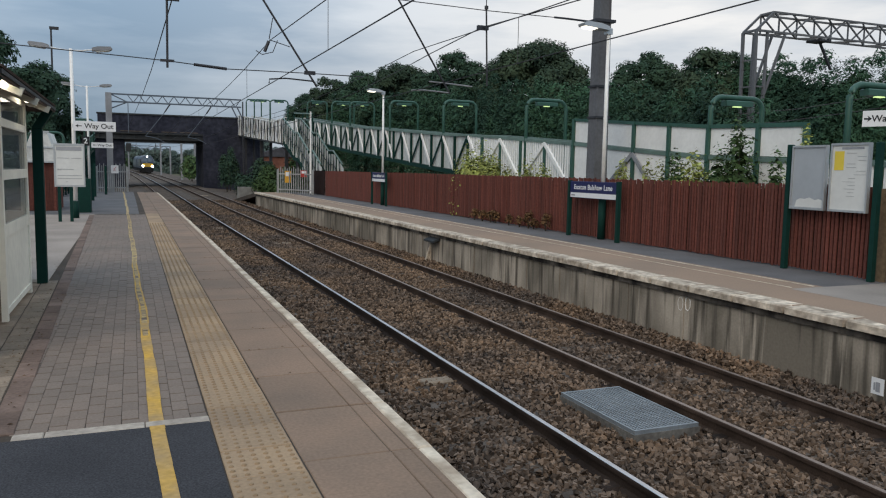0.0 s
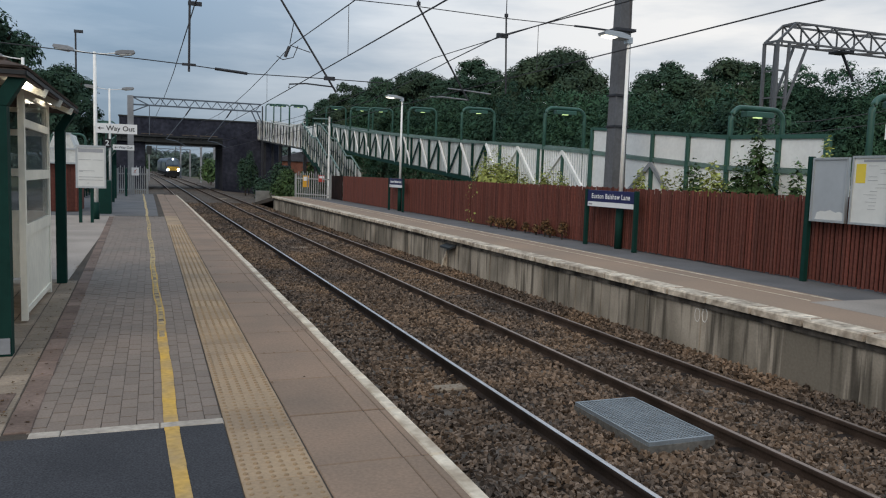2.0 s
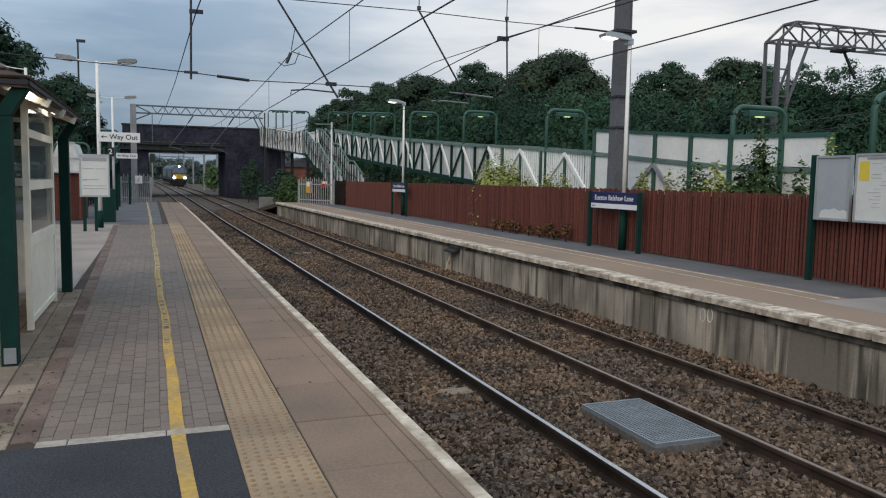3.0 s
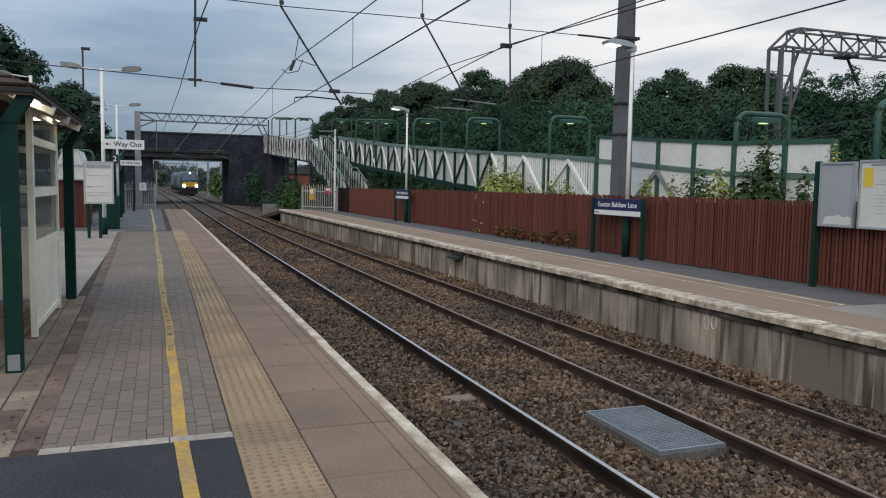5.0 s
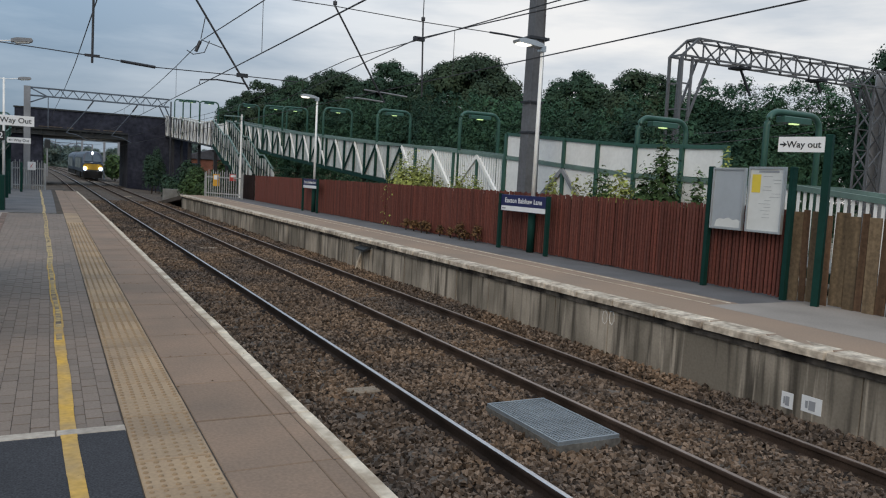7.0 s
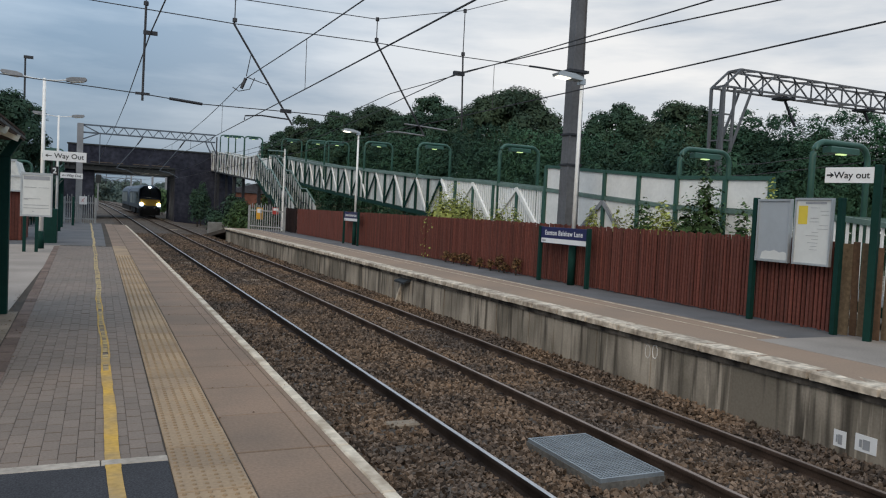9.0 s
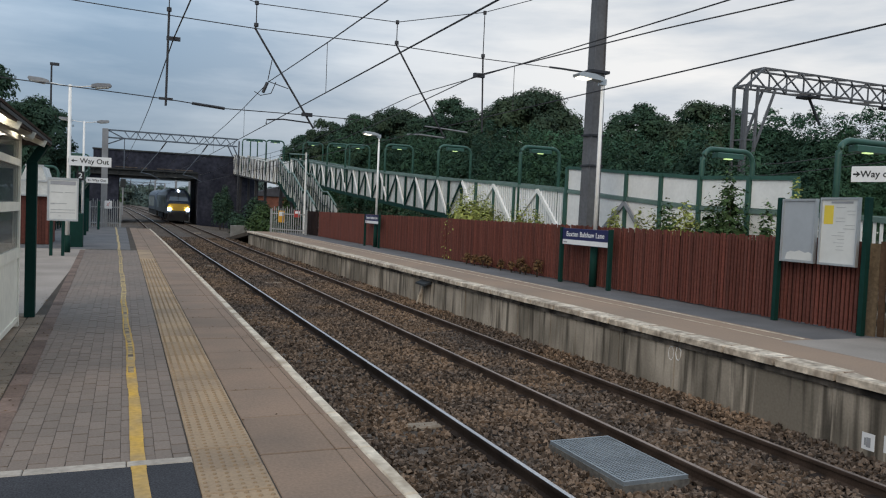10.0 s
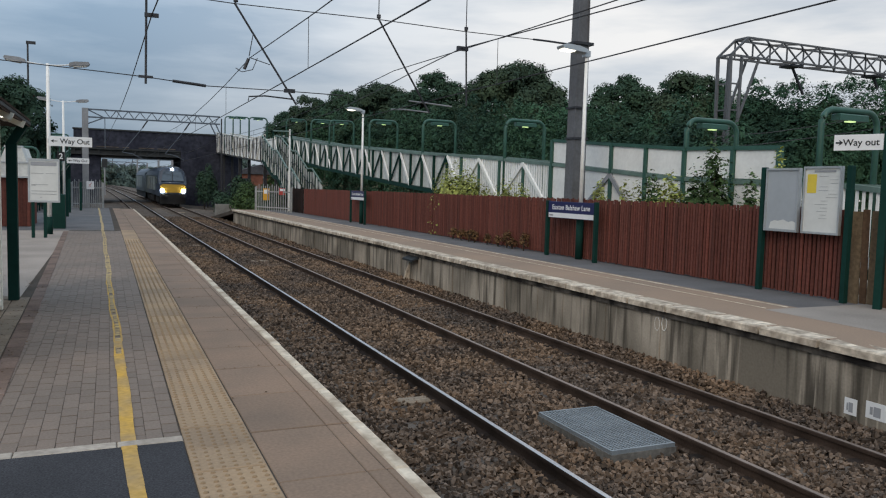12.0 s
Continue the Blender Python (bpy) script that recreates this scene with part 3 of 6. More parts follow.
ly = stations(-10, NEAR_END - 0.1, 0.30)
faded = Mesh()
for a, b in zip(ly[:-1], ly[1:]):
    w = 0.040 + rr.uniform(-0.004, 0.004)
    c, c2 = yellow_at(a), yellow_at(b)
    if a < 6.6 or rr.random() > min(1.0, (a - 6.0) / 2.0):
        line.add([(c - w, a, 0.0055), (c + w, a, 0.0055), (c2 + w, b, 0.0055), (c2 - w, b, 0.0055)], [(0, 1, 2, 3)])
        continue
    if a > 26:
        faded.add([(c - w, a, 0.0055), (c + w, a, 0.0055), (c2 + w, b, 0.0055), (c2 - w, b, 0.0055)], [(0, 1, 2, 3)])
        continue
    # further on the edges hold longest, with scraps between them
    edge_paint = line if a < 13 else faded
    for d in (-w, w - 0.018):
        j = rr.uniform(-0.003, 0.003)
        edge_paint.add([(c + d + j, a, 0.0055), (c + d + 0.018, a, 0.0055), (c2 + d + 0.018, b, 0.0055), (c2 + d + j, b, 0.0055)], [(0, 1, 2, 3)])
    l_, r_ = c - w + 0.019, c + w - 0.019
    y_ = a
    while y_ < b - 0.02:
        e_ = min(b, y_ + rr.uniform(0.04, 0.16))
        if rr.random() < 0.8:
            faded.add([(l_, y_, 0.0055), (r_, y_ + rr.uniform(-0.01, 0.01), 0.0055), (r_, e_ - 0.006, 0.0055), (l_, e_ - rr.uniform(0.0, 0.02), 0.0055)], [(0, 1, 2, 3)])
        y_ = e_ + rr.uniform(0.005, 0.03)
tagged(part("yellow_line_worn", faded, FADED_YELLOW), "faded outlines of a worn yellow line", "line", kind="structure")
tagged(part("yellow_line", line, YELLOW), "worn hand-painted yellow safety line", "line", kind="structure")

# coping with its white edge
edge_near = tagged(part("platform_near_edge", Mesh().sweep([(EDGE - 0.1, -0.25), (EDGE - 0.04, -0.25), (EDGE - 0.04, -0.11), (EDGE - 0.1, -0.11)], ys, bend), WALL), "concrete nosing under the platform coping", "coping", kind="structure")
SLAB_L, SLAB_Y = 0.877, 3.91 - 0.877 * 18
cm = Mesh().slab(-0.086, 0.004, 0.006, SLAB_L - 0.006, -0.1, 0.0035, 0.010).data("coping_stone", WHITE_LINE)
# slabs: a wide one and two narrow strips, with grooves between
s1 = Mesh().slab(0.0, 0.484, 0.007, SLAB_L - 0.007, -0.05, 0.002, 0.005).data("slab", SLAB)
s2 = Mesh().slab(0.0, 0.108, 0.007, SLAB_L - 0.007, -0.05, 0.001, 0.005).data("slab", SLAB)
s3 = Mesh().slab(0.0, 0.044, 0.007, SLAB_L - 0.007, -0.05, 0.001, 0.005).data("slab", SLAB)
for i in range(70):
    y = SLAB_Y + SLAB_L * i
    if y + SLAB_L < NEAR_END:
        piece("coping_stone", cm, edge_near, EDGE + bend(y) + rr.uniform(-0.006, 0.006), y, rr.uniform(-0.004, 0.003))
        dz = rr.uniform(-0.003, 0.002)
        for x, me in ((0.815, s1), (1.303, s2), (1.415, s3)):
            piece("slab", me, base_near, x + bend(y), y, dz + rr.uniform(-0.001, 0.001))
# tactile tiles
tm = Mesh().slab(0.003, 0.397, 0.003, 0.397, -0.05, 0.003, 0.005).data("tactile_tile", TACTILE)
tm_end = Mesh().slab(0.003, 0.397, 0.003, 0.397, -0.05, 0.003, 0.005).data("tactile_tile", SLAB)
nubs = Mesh()
for i in range(146):
    y = -9.8 + 0.4 * i
    if y + 0.4 > NEAR_END:
        break
    piece("tactile_tile", tm if y < 26.4 else tm_end, base_near, 0.408 + bend(y), y, rr.uniform(-0.002, 0.002))
    if 3 < y < 22:
        for a in range(6):
            for b in range(6):
                cx, cy = 0.408 + bend(y) + 0.4 * (a + 0.5) / 6, y + 0.4 * (b + 0.5) / 6
                v = [(cx + r * dx, cy + r * dy, z) for r, z in ((0.0155, 0.001), (0.010, 0.0095)) for dx, dy in ((1, 0), (0.7, 0.7), (0, 1), (-0.7, 0.7), (-1, 0), (-0.7, -0.7), (0, -1), (0.7, -0.7))]
                nubs.add(v, [tuple(range(8, 16))] + [(q, (q + 1) % 8, 8 + (q + 1) % 8, 8 + q) for q in range(8)])
nub_ob = part("tactile_blisters", nubs, BLISTER, base_near, "raised blisters of the tactile paving, darkened for their shade")
nub_ob["kind"] = "stuff"
# grey blocks in running bond, up to a channel of long reddish bricks
def channel_at(y):
    return -0.65 - 0.0195 * y + bend(y)


bm1 = Mesh().slab(0.0012, 0.0988, 0.006, 0.184, -0.04, 0.0, 0.002).data("block", BLOCK)
half = Mesh().slab(0.0012, 0.0988, 0.006, 0.089, -0.04, 0.0, 0.002).data("block", BLOCK)
rest = Mesh()
count = 0
for i in range(114):
    for row in range(16):
        y = TAR_Y + 0.105 + 0.19 * i - (0.095 if row % 2 else 0)
        x = -1.20 + 0.1 * row
        if y > 26.1 or x + bend(y) < channel_at(y) - 0.03:
            continue
        dz = rr.uniform(-0.0015, 0.0012)
        if y < TAR_Y + 0.1:
            piece("block", half, base_near, x, TAR_Y + 0.105, dz)
        elif count < 280:
            count += 1
            piece("block", bm1, base_near, x + bend(y), y, dz, rr.uniform(-0.35, 0.35))
        else:
            rest.slab(x + 0.0008 + bend(y), x + 0.0992 + bend(y), y + 0.007, y + 0.183, -0.04, dz, 0.002)
blocks_rest = part("block_paving", rest, BLOCK, base_near)
blocks_rest["kind"] = "stuff"
redb = Mesh().slab(0.003, 0.147, 0.003, 0.437, -0.05, 0.007, 0.006).data("edging_brick", REDBRICK)
for i in range(48):
    y = 4.88 + 0.44 * i
    piece("edging_brick", redb, base_near, channel_at(y) - 0.075, y, rr.uniform(-0.003, 0.002), rr.uniform(-0.5, 0.5) + 1.1)
pav = Mesh().slab(0.003, 0.197, 0.003, 0.297, -0.05, 0.0, 0.006)
pavm = pav.data("paver", material("brown_stained_paver", (0.27, 0.215, 0.165), 0.95, vary=0.2, grain=40, stain=1.5, piece=0.15, tint=(0.17, 0.14, 0.11)))
for row in range(8):
    for i in range(22):
        y = 4.8 + 0.3 * i + (0.15 if row % 2 else 0)
        x = channel_at(y) - 0.28 - 0.2 * row
        piece("paver", pavm, base_near, x, y, rr.uniform(-0.004, 0.001), rr.uniform(-0.4, 0.4) + 1.1)
cover = thing("drain_cover", "worn brown inspection cover set in the paving", "cover", (-1.12, 5.55, -0.01))
part("lid", Mesh().slab(-0.24, 0.24, -0.22, 0.22, 0, 0.014, 0.004), REDBRICK, cover)

lit = Mesh()
lr = random.Random(21)
for i in range(260):
    y = 5.0 + 9 * lr.random() ** 1.4
    x = channel_at(y) + lr.choice((-0.16, -0.15, 0.0, -0.6)) + lr.gauss(0, 0.035)
    s_, a_ = lr.uniform(0.006, 0.02), lr.uniform(0, 6.28)
    u_, v_ = (math.cos(a_) * s_, math.sin(a_) * s_), (-math.sin(a_) * s_ * 0.6, math.cos(a_) * s_ * 0.6)
    lit.add([(x - u_[0], y - u_[1], 0.010), (x + v_[0], y + v_[1], 0.013), (x + u_[0], y + u_[1], 0.011), (x - v_[0], y - v_[1], 0.016)], [(0, 1, 2, 3)])
for i in range(60):
    x, y = lr.uniform(0.82, 1.5), SLAB_Y + SLAB_L * lr.randrange(20, 32) + lr.gauss(0, 0.05)
    s_ = lr.uniform(0.005, 0.014)
    lit.add([(x - s_, y, 0.005), (x, y - s_ * 0.7, 0.009), (x + s_, y, 0.006), (x, y + s_ * 0.7, 0.010)], [(0, 1, 2, 3)])
tagged(part("leaf_litter", lit, LEAF_DEAD), "small dry brown leaf litter on the paving", "litter", kind="stuff")

# ---- far platform ----
FAR_END = 51.5
fy = stations(-14, FAR_END, 3)
fp = Mesh().sweep([(FAR_EDGE + 0.12, GROUND_Z - 0.1), (30, GROUND_Z - 0.1), (30, FAR_Z - 0.07), (FAR_EDGE + 0.12, FAR_Z - 0.07)], fy, bend)
far = tagged(part("platform_far", fp, WALL), "far platform with a stained concrete face", "platform", kind="structure")
tagged(part("platform_far_surface", Mesh().sweep([(FAR_EDGE + 0.16, FAR_Z - 0.08), (9.6, FAR_Z - 0.08), (9.6, FAR_Z), (FAR_EDGE + 0.16, FAR_Z)], fy, bend), BUFF), "pinkish buff platform surface", "paving", kind="structure")
tagged(part("platform_far_tarmac", Mesh().sweep([(9.6, FAR_Z - 0.08), (11.3, FAR_Z - 0.08), (11.3, FAR_Z - 0.003), (9.6, FAR_Z - 0.003)], fy, bend), TARMAC_PALE), "grey tarmac strip along the fence", "tarmac", kind="structure")
tagged(part("platform_far_paving", Mesh().box(8.9, 30, -14, 8.3, FAR_Z - 0.05, FAR_Z + 0.003), material("pale_concrete_paving", (0.30, 0.265, 0.235), 0.95, vary=0.15, grain=40, stain=0.7)), "pale concrete at the station entrance", "paving", kind="structure")
lines = Mesh()
for x, w in ((9.45, 0.05), (9.02, 0.02)):
    lines.sweep([(x, FAR_Z - 0.01), (x + w, FAR_Z - 0.01), (x + w, FAR_Z + 0.004), (x, FAR_Z + 0.004)], stations(8.4, FAR_END, 3), bend)
tagged(part("platform_far_lines", lines, WHITE_LINE), "faint pale lines along the far platform", "line", kind="structure")
fc = Mesh().slab(-0.02, 0.36, 0.022, 0.878, -0.095, 0.004, 0.018).data("coping_stone", COPING)
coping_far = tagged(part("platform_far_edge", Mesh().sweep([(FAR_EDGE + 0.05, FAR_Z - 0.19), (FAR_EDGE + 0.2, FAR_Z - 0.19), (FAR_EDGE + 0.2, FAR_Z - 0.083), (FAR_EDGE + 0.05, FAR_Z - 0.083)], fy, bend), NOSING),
                    "stained nosing with the far coping's shade put into its colour", "coping", kind="structure")
for i in range(72):
    y = -13.5 + 0.9 * i
    if y + 0.9 < FAR_END:
        piece("coping_stone", fc, coping_far, FAR_EDGE + bend(y) + rr.uniform(-0.004, 0.004), y, FAR_Z + rr.uniform(-0.004, 0.004))
pm = Mesh().box(0, 0.03, 0.006, 1.394, -1.2, -0.19).data("wall_panel", WALL)
pn = Mesh().box(0, 0.03, 0.008, 0.442, -1.2, -0.19).data("wall_panel", WALL)
y = -13.2
while y + 1.4 < FAR_END:
    piece("wall_panel", pm if y < 10 else pn, far, FAR_EDGE + 0.095 + bend(y) + rr.uniform(-0.008, 0.008), y, FAR_Z, rr.uniform(-0.4, 0.4))
    y += 1.4 if y < 10 else 0.45
# sloping timber end and platform-face marks
rampend = Mesh().add([(7.5, 51.5, -0.1), (9.2, 51.5, -0.1), (9.2, 60, -0.95), (7.0, 60, -0.95), (7.5, 51.5, -0.35), (9.2, 51.5, -0.35), (9.2, 60, -1.2), (7.0, 60, -1.2)],
                     [(0, 1, 2, 3), (7, 6, 5, 4), (0, 4, 5, 1), (1, 5, 6, 2), (2, 6, 7, 3), (3, 7, 4, 0)])
tagged(part("platform_end_ramp", rampend, JOINT), "dark sloping end of the far platform", "ramp", kind="structure")
for y, z, w, h in ((5.90, -0.775, 0.16, 0.19), (5.58, -0.745, 0.26, 0.19)):
    pl = thing("marker_plate", "small white marker plate on the platform face", "sign", (FAR_EDGE + 0.09, y, z), "marker plates")
    part("plate", Mesh().box(-0.012, 0.0, -w / 2, w / 2, -h / 2, h / 2), SIGN_WHITE, pl)
    part("markings", Mesh().box(-0.016, -0.012, -w / 5, w / 8, -h / 3, h / 4).box(-0.016, -0.012, w / 6, w / 3.4, -h / 4, h / 5), PRINT, pl)
marks = Mesh()
for y0, z0 in ((14.75, -0.70), (14.52, -0.70), (9.28, -0.40), (9.12, -0.38)):
    for i in range(7):
        a, b = i / 7 * 6.283, (i + 1) / 7 * 6.283
        marks.beam((FAR_EDGE + 0.088, y0 + 0.06 * math.cos(a), z0 + 0.11 * math.sin(a)), (FAR_EDGE + 0.088, y0 + 0.06 * math.cos(b), z0 + 0.11 * math.sin(b)), 0.022, 0.006)
tagged(part("painted_marks", marks, WHITE), "faded white painted marks on the platform face", "marking", kind="structure")
hood = thing("drain_hood", "dark drain opening with pale concrete cheeks in the platform face", "drain", (FAR_EDGE + 0.09, 19.5, -0.52))
part("opening", Mesh().box(-0.012, 0.004, -0.36, 0.3, -0.2, 0.2), BLACK, hood)
part("lid", Mesh().prism([(0, 0.26), (0, 0.19), (-0.24, 0.12), (-0.24, 0.17)], -0.38, 0.34), GIRDER, hood, "dark sloping lid")
part("cheek", Mesh().prism([(0, 0.2), (0, -0.45), (-0.2, -0.45)], 0.28, 0.36), COPING, hood, "pale concrete cheek")

# ---- fences ----
fence = thing("fence", "close-boarded red-brown stained timber fence", "fence", kind="structure")
part("rail", Mesh().sweep([(FENCE_X + 0.05, 0.25), (FENCE_X + 0.09, 0.25), (FENCE_X + 0.09, 0.34), (FENCE_X + 0.05, 0.34)], stations(8.6, 45.4, 4), bend), FENCE_RED, fence)
part("rail", Mesh().sweep([(FENCE_X + 0.05, 1.1), (FENCE_X + 0.09, 1.1), (FENCE_X + 0.09, 1.19), (FENCE_X + 0.05, 1.19)], stations(8.6, 45.4, 4), bend), FENCE_RED, fence)
boards = [Mesh().slab(-0.011, 0.011, 0.005, 0.059, 0, 1.475 + 0.012 * k, 0.004).data("board", FENCE_RED) for k in range(3)]
far_boards = Mesh()
for i in range(440):
    y = 8.62 + 0.0835 * i
    x = FENCE_X + bend(y) + rr.choice((0, 0, 0.008)) + rr.uniform(-0.005, 0.005)
    z = FAR_Z + 0.02 + rr.uniform(-0.012, 0.012)
    if i < 290:
        piece("board", boards[i * 7 % 3], fence, x, y, z, rr.uniform(-3, 3))
    else:
        far_boards.slab(x - 0.010, x + 0.010, y + 0.004, y + 0.069, z, z + 1.48, 0.004)
far_ob = part("far_boards", far_boards, FENCE_RED, fence)
far_ob["kind"] = "stuff"
# an added sheet, near black, gives the board gaps their shade
part("gap_shade_sheet", Mesh().sweep([(FENCE_X + 0.032, FAR_Z + 0.03), (FENCE_X + 0.046, FAR_Z + 0.03), (FENCE_X + 0.046, 1.33), (FENCE_X + 0.032, 1.33)], stations(8.65, 45.3, 3), bend), TIMBER_DARK, fence, "dark sheet put in for the shade in the gaps")
old = thing("old_fence", "faded brown timber fence turning away from the platform", "fence", kind="structure")
oldb = [(w, Mesh().slab(-0.011, 0.011, 0.004, w - 0.004, 0, 1.44 + 0.02 * k, 0.004).data("board", mt)) for k, (w, mt) in enumerate(((0.15, FENCE_BROWN), (0.20, TIMBER_OLD), (0.24, TIMBER_OLD), (0.12, FENCE_BROWN)))]
y = 4.4
while y < 8.45:
    w, me = rr.choice(oldb)
    piece("board", me, old, FENCE_X + 0.04 + rr.uniform(-0.012, 0.012), y, FAR_Z + rr.uniform(-0.01, 0.03), rr.uniform(-2, 2), rr.uniform(-0.6, 0.6))
    y += w + rr.choice((0.004, 0.004, 0.02))
x = FENCE_X + 0.05
while x < 17:
    w, me = rr.choice(oldb)
    piece("board", me, old, x, 4.4 + 0.06 * (x - 11), FAR_Z + rr.uniform(-0.01, 0.03), -90 + rr.uniform(-2, 2), rr.uniform(-0.6, 0.6))
    x += w + rr.choice((0.004, 0.004, 0.02))

gate = thing("timber_gate", "dark brown boarded timber gate beside the stairs", "gate", (FENCE_X - 0.22, 45.45, FAR_Z), kind="structure")
gate_board = Mesh().slab(-0.012, 0.012, 0.004, 0.13, 0.03, 1.5, 0.004).data("board", TIMBER_DARK)
for i in range(21):
    piece("board", gate_board, gate, rr.uniform(-0.006, 0.006) - 0.0013 * i, 0.14 * i, rr.uniform(-0.01, 0.01))
for z in (0.3, 1.2):
    part("rail", Mesh().box(0.014, 0.05, 0, 2.95, z, z + 0.09), TIMBER_DARK, gate)

# ---- signs of the far platform ----


def flat_to_track(x, y, z):
    """Text pose on a board whose face looks towards the near platform (-x)."""
    return Matrix.Translation((x, y, z)) @ Euler((radians(90), 0, radians(-90))).to_matrix().to_4x4()


def name_sign(x, y0, y1, top, label):
    s = thing("name_sign", label, "sign", (x, (y0 + y1) / 2, FAR_Z), "station name signs")
    w = (y1 - y0) / 2
    part("panel", Mesh().slab(-0.02, 0.02, -w, w, top - 0.42 - FAR_Z, top - FAR_Z, 0.004), NAVY, s, "navy enamel name panel")
    part("strip", Mesh().box(-0.026, -0.02, -w + 0.04, w - 0.04, top - 0.41 - FAR_Z, top - 0.29 - FAR_Z), SIGN_WHITE, s, "white lower strip")
    part("print", Mesh().box(-0.029, -0.026, w - 0.25, w - 0.08, top - 0.375 - FAR_Z, top - 0.335 - FAR_Z), PRINT, s)
    for yy in (-w - 0.04, w + 0.04):
        part("post", Mesh().slab(-0.045, 0.045, yy - 0.045, yy + 0.045, 0, top + 0.02 - FAR_Z, 0.006), GREEN, s, "dark green post")
    lettering("Euxton Balshaw Lane", 0.18, SIGN_WHITE, s, flat_to_track(-0.021, 0.0, top - 0.15 - FAR_Z), spread=1.10)
    return s


name_sign(10.62, 15.15, 17.25, 1.35, "navy station name sign with white lettering on green posts")
name_sign(10.62 + bend(34), 32.7, 34.8, 1.42, "navy station name sign with white lettering on green posts")


def poster_case(y0, y1, z0, z1, mat, label):
    s = thing("poster_case", label, "noticeboard", (10.78, (y0 + y1) / 2, (z0 + z1) / 2), "poster cases")
    w, h = (y1 - y0) / 2, (z1 - z0) / 2
    f = Mesh().box(-0.035, 0.03, -w, w, h - 0.035, h).box(-0.035, 0.03, -w, w, -h, -h + 0.035).box(-0.035, 0.03, -w, -w + 0.03, -h + 0.035, h - 0.035).box(-0.035, 0.03, w - 0.03, w, -h + 0.035, h - 0.035)
    part("frame", f, ALU, s, "aluminium frame")
    part("poster", Mesh().box(-0.012, 0.02, -w + 0.03, w - 0.03, -h + 0.035, h - 0.035), mat, s, "paper poster behind the cover")
    return s, w, h


torn, w, h = poster_case(9.45, 10.17, 1.0, 2.10, POSTER_GREY, "grey faded poster in an aluminium case on green posts")
edge = [(-w + 0.03, 0.12), (-w + 0.12, 0.15), (-w + 0.2, 0.13), (-w + 0.31, 0.17), (-w + 0.42, 0.14), (-w + 0.5, 0.15), (-w + 0.58, 0.12)]
part("torn_paper", Mesh().prism([(-w + 0.03, -h + 0.04), (w - 0.1, -h + 0.04)] + [(a, -h + 0.04 + d) for a, d in edge[::-1]], -0.0155, -0.0125, "x"), POSTER, torn, "pale torn paper")
case, w, h = poster_case(8.64, 9.37, 1.0, 2.12, POSTER, "white timetable poster with a yellow panel in an aluminium case")
part("yellow_panel", Mesh().box(-0.016, -0.012, w - 0.25, w - 0.07, 0.12, h - 0.13), POSTER_YELLOW, case)
pr = Mesh().box(-0.016, -0.012, -w + 0.12, w - 0.2, h - 0.10, h - 0.065)
for i in range(13):
    z = h - 0.16 - 0.058 * i
    a = rr.choice((-w + 0.07, -w + 0.25, -0.1))
    pr.box(-0.0150, -0.012, a, min(a + rr.uniform(0.12, 0.3), w - 0.3 if i < 6 else w - 0.07), z - 0.006, z)
part("print", pr, PRINT, case)
for y in (10.24, 8.50):
    p = thing("board_post", "dark green square noticeboard post", "post", (10.79, y, FAR_Z), "noticeboard posts")
    part("post", Mesh().slab(-0.045, 0.045, -0.042, 0.042, 0, 2.2, 0.01), GREEN, p)

wo = thing("way_out_sign", "white way out sign with black lettering on a tall green post", "sign", (10.75, 7.86, FAR_Z))
part("post", Mesh().slab(-0.06, 0.05, -0.045, 0.062, 0, 2.70, 0.01), GREEN, wo, "tall dark green post")
wo.rotation_euler = (0, 0, radians(20))
part("panel", Mesh().slab(-0.08, -0.06, 0.06, 0.76, 2.42, 2.66, 0.003), SIGN_WHITE, wo)
lettering("Way out", 0.145, BLACK, wo, flat_to_track(-0.081, 0.37, 2.535))
part("arrow", Mesh().box(-0.084, -0.08, 0.665, 0.735, 2.526, 2.552).add([(-0.0835, 0.625, 2.539), (-0.0835, 0.69, 2.588), (-0.0835, 0.67, 2.539), (-0.0835, 0.69, 2.49)], [(0, 1, 2), (0, 2, 3)]), BLACK, wo)


def lamp_post(x, y, base, top, dirs, label, green_foot=0.0):
    s = thing("platform_lamp", label, "lamp", (x, y, base), "platform lamps")
    foot = green_foot or 0.5
    part("pole", Mesh().tube([(0, 0, foot - 0.02), (0, 0, top - base)], 0.062, 10, 0.045), WHITE, s, "white pole", True)
    part("foot", Mesh().tube([(0, 0, 0), (0, 0, foot)], 0.10 if green_foot else 0.085, 12), GREEN, s, "dark green foot", True)
    for d in dirs:
        z = top - base - 0.03
        part("arm", Mesh().tube([(0, 0, z - 0.02), (d * 0.3, 0, z + 0.0), (d * 0.62, 0, z + 0.05)], 0.018, 6), WHITE, s)
        head = part("head", Mesh().prism([(d * 0.55, z), (d * 0.55, z + 0.08), (d * 0.7, z + 0.13), (d * 1.05, z + 0.15), (d * 1.09, z + 0.1), (d * 1.06, z + 0.055)], -0.13, 0.13), STEEL, s, "flat grey lamp head")
        part("diffuser", Mesh().prism([(d * 0.62, z + 0.012), (d * 1.04, z + 0.054), (d * 1.0, z + 0.02), (d * 0.68, z - 0.02)], -0.11, 0.11), FROST, head)
    return s


lamp_post(-1.57, 24.6, 0, 4.85, (-1, 1), "white double-headed platform lamp post")
lamp_post(-3.75, 27.0, 0, 4.82, (-1,), "white single-headed lamp post beyond the shelter")
lamp_post(-1.93, 40.0, 0, 5.25, (-1, 1), "white double-headed platform lamp post")


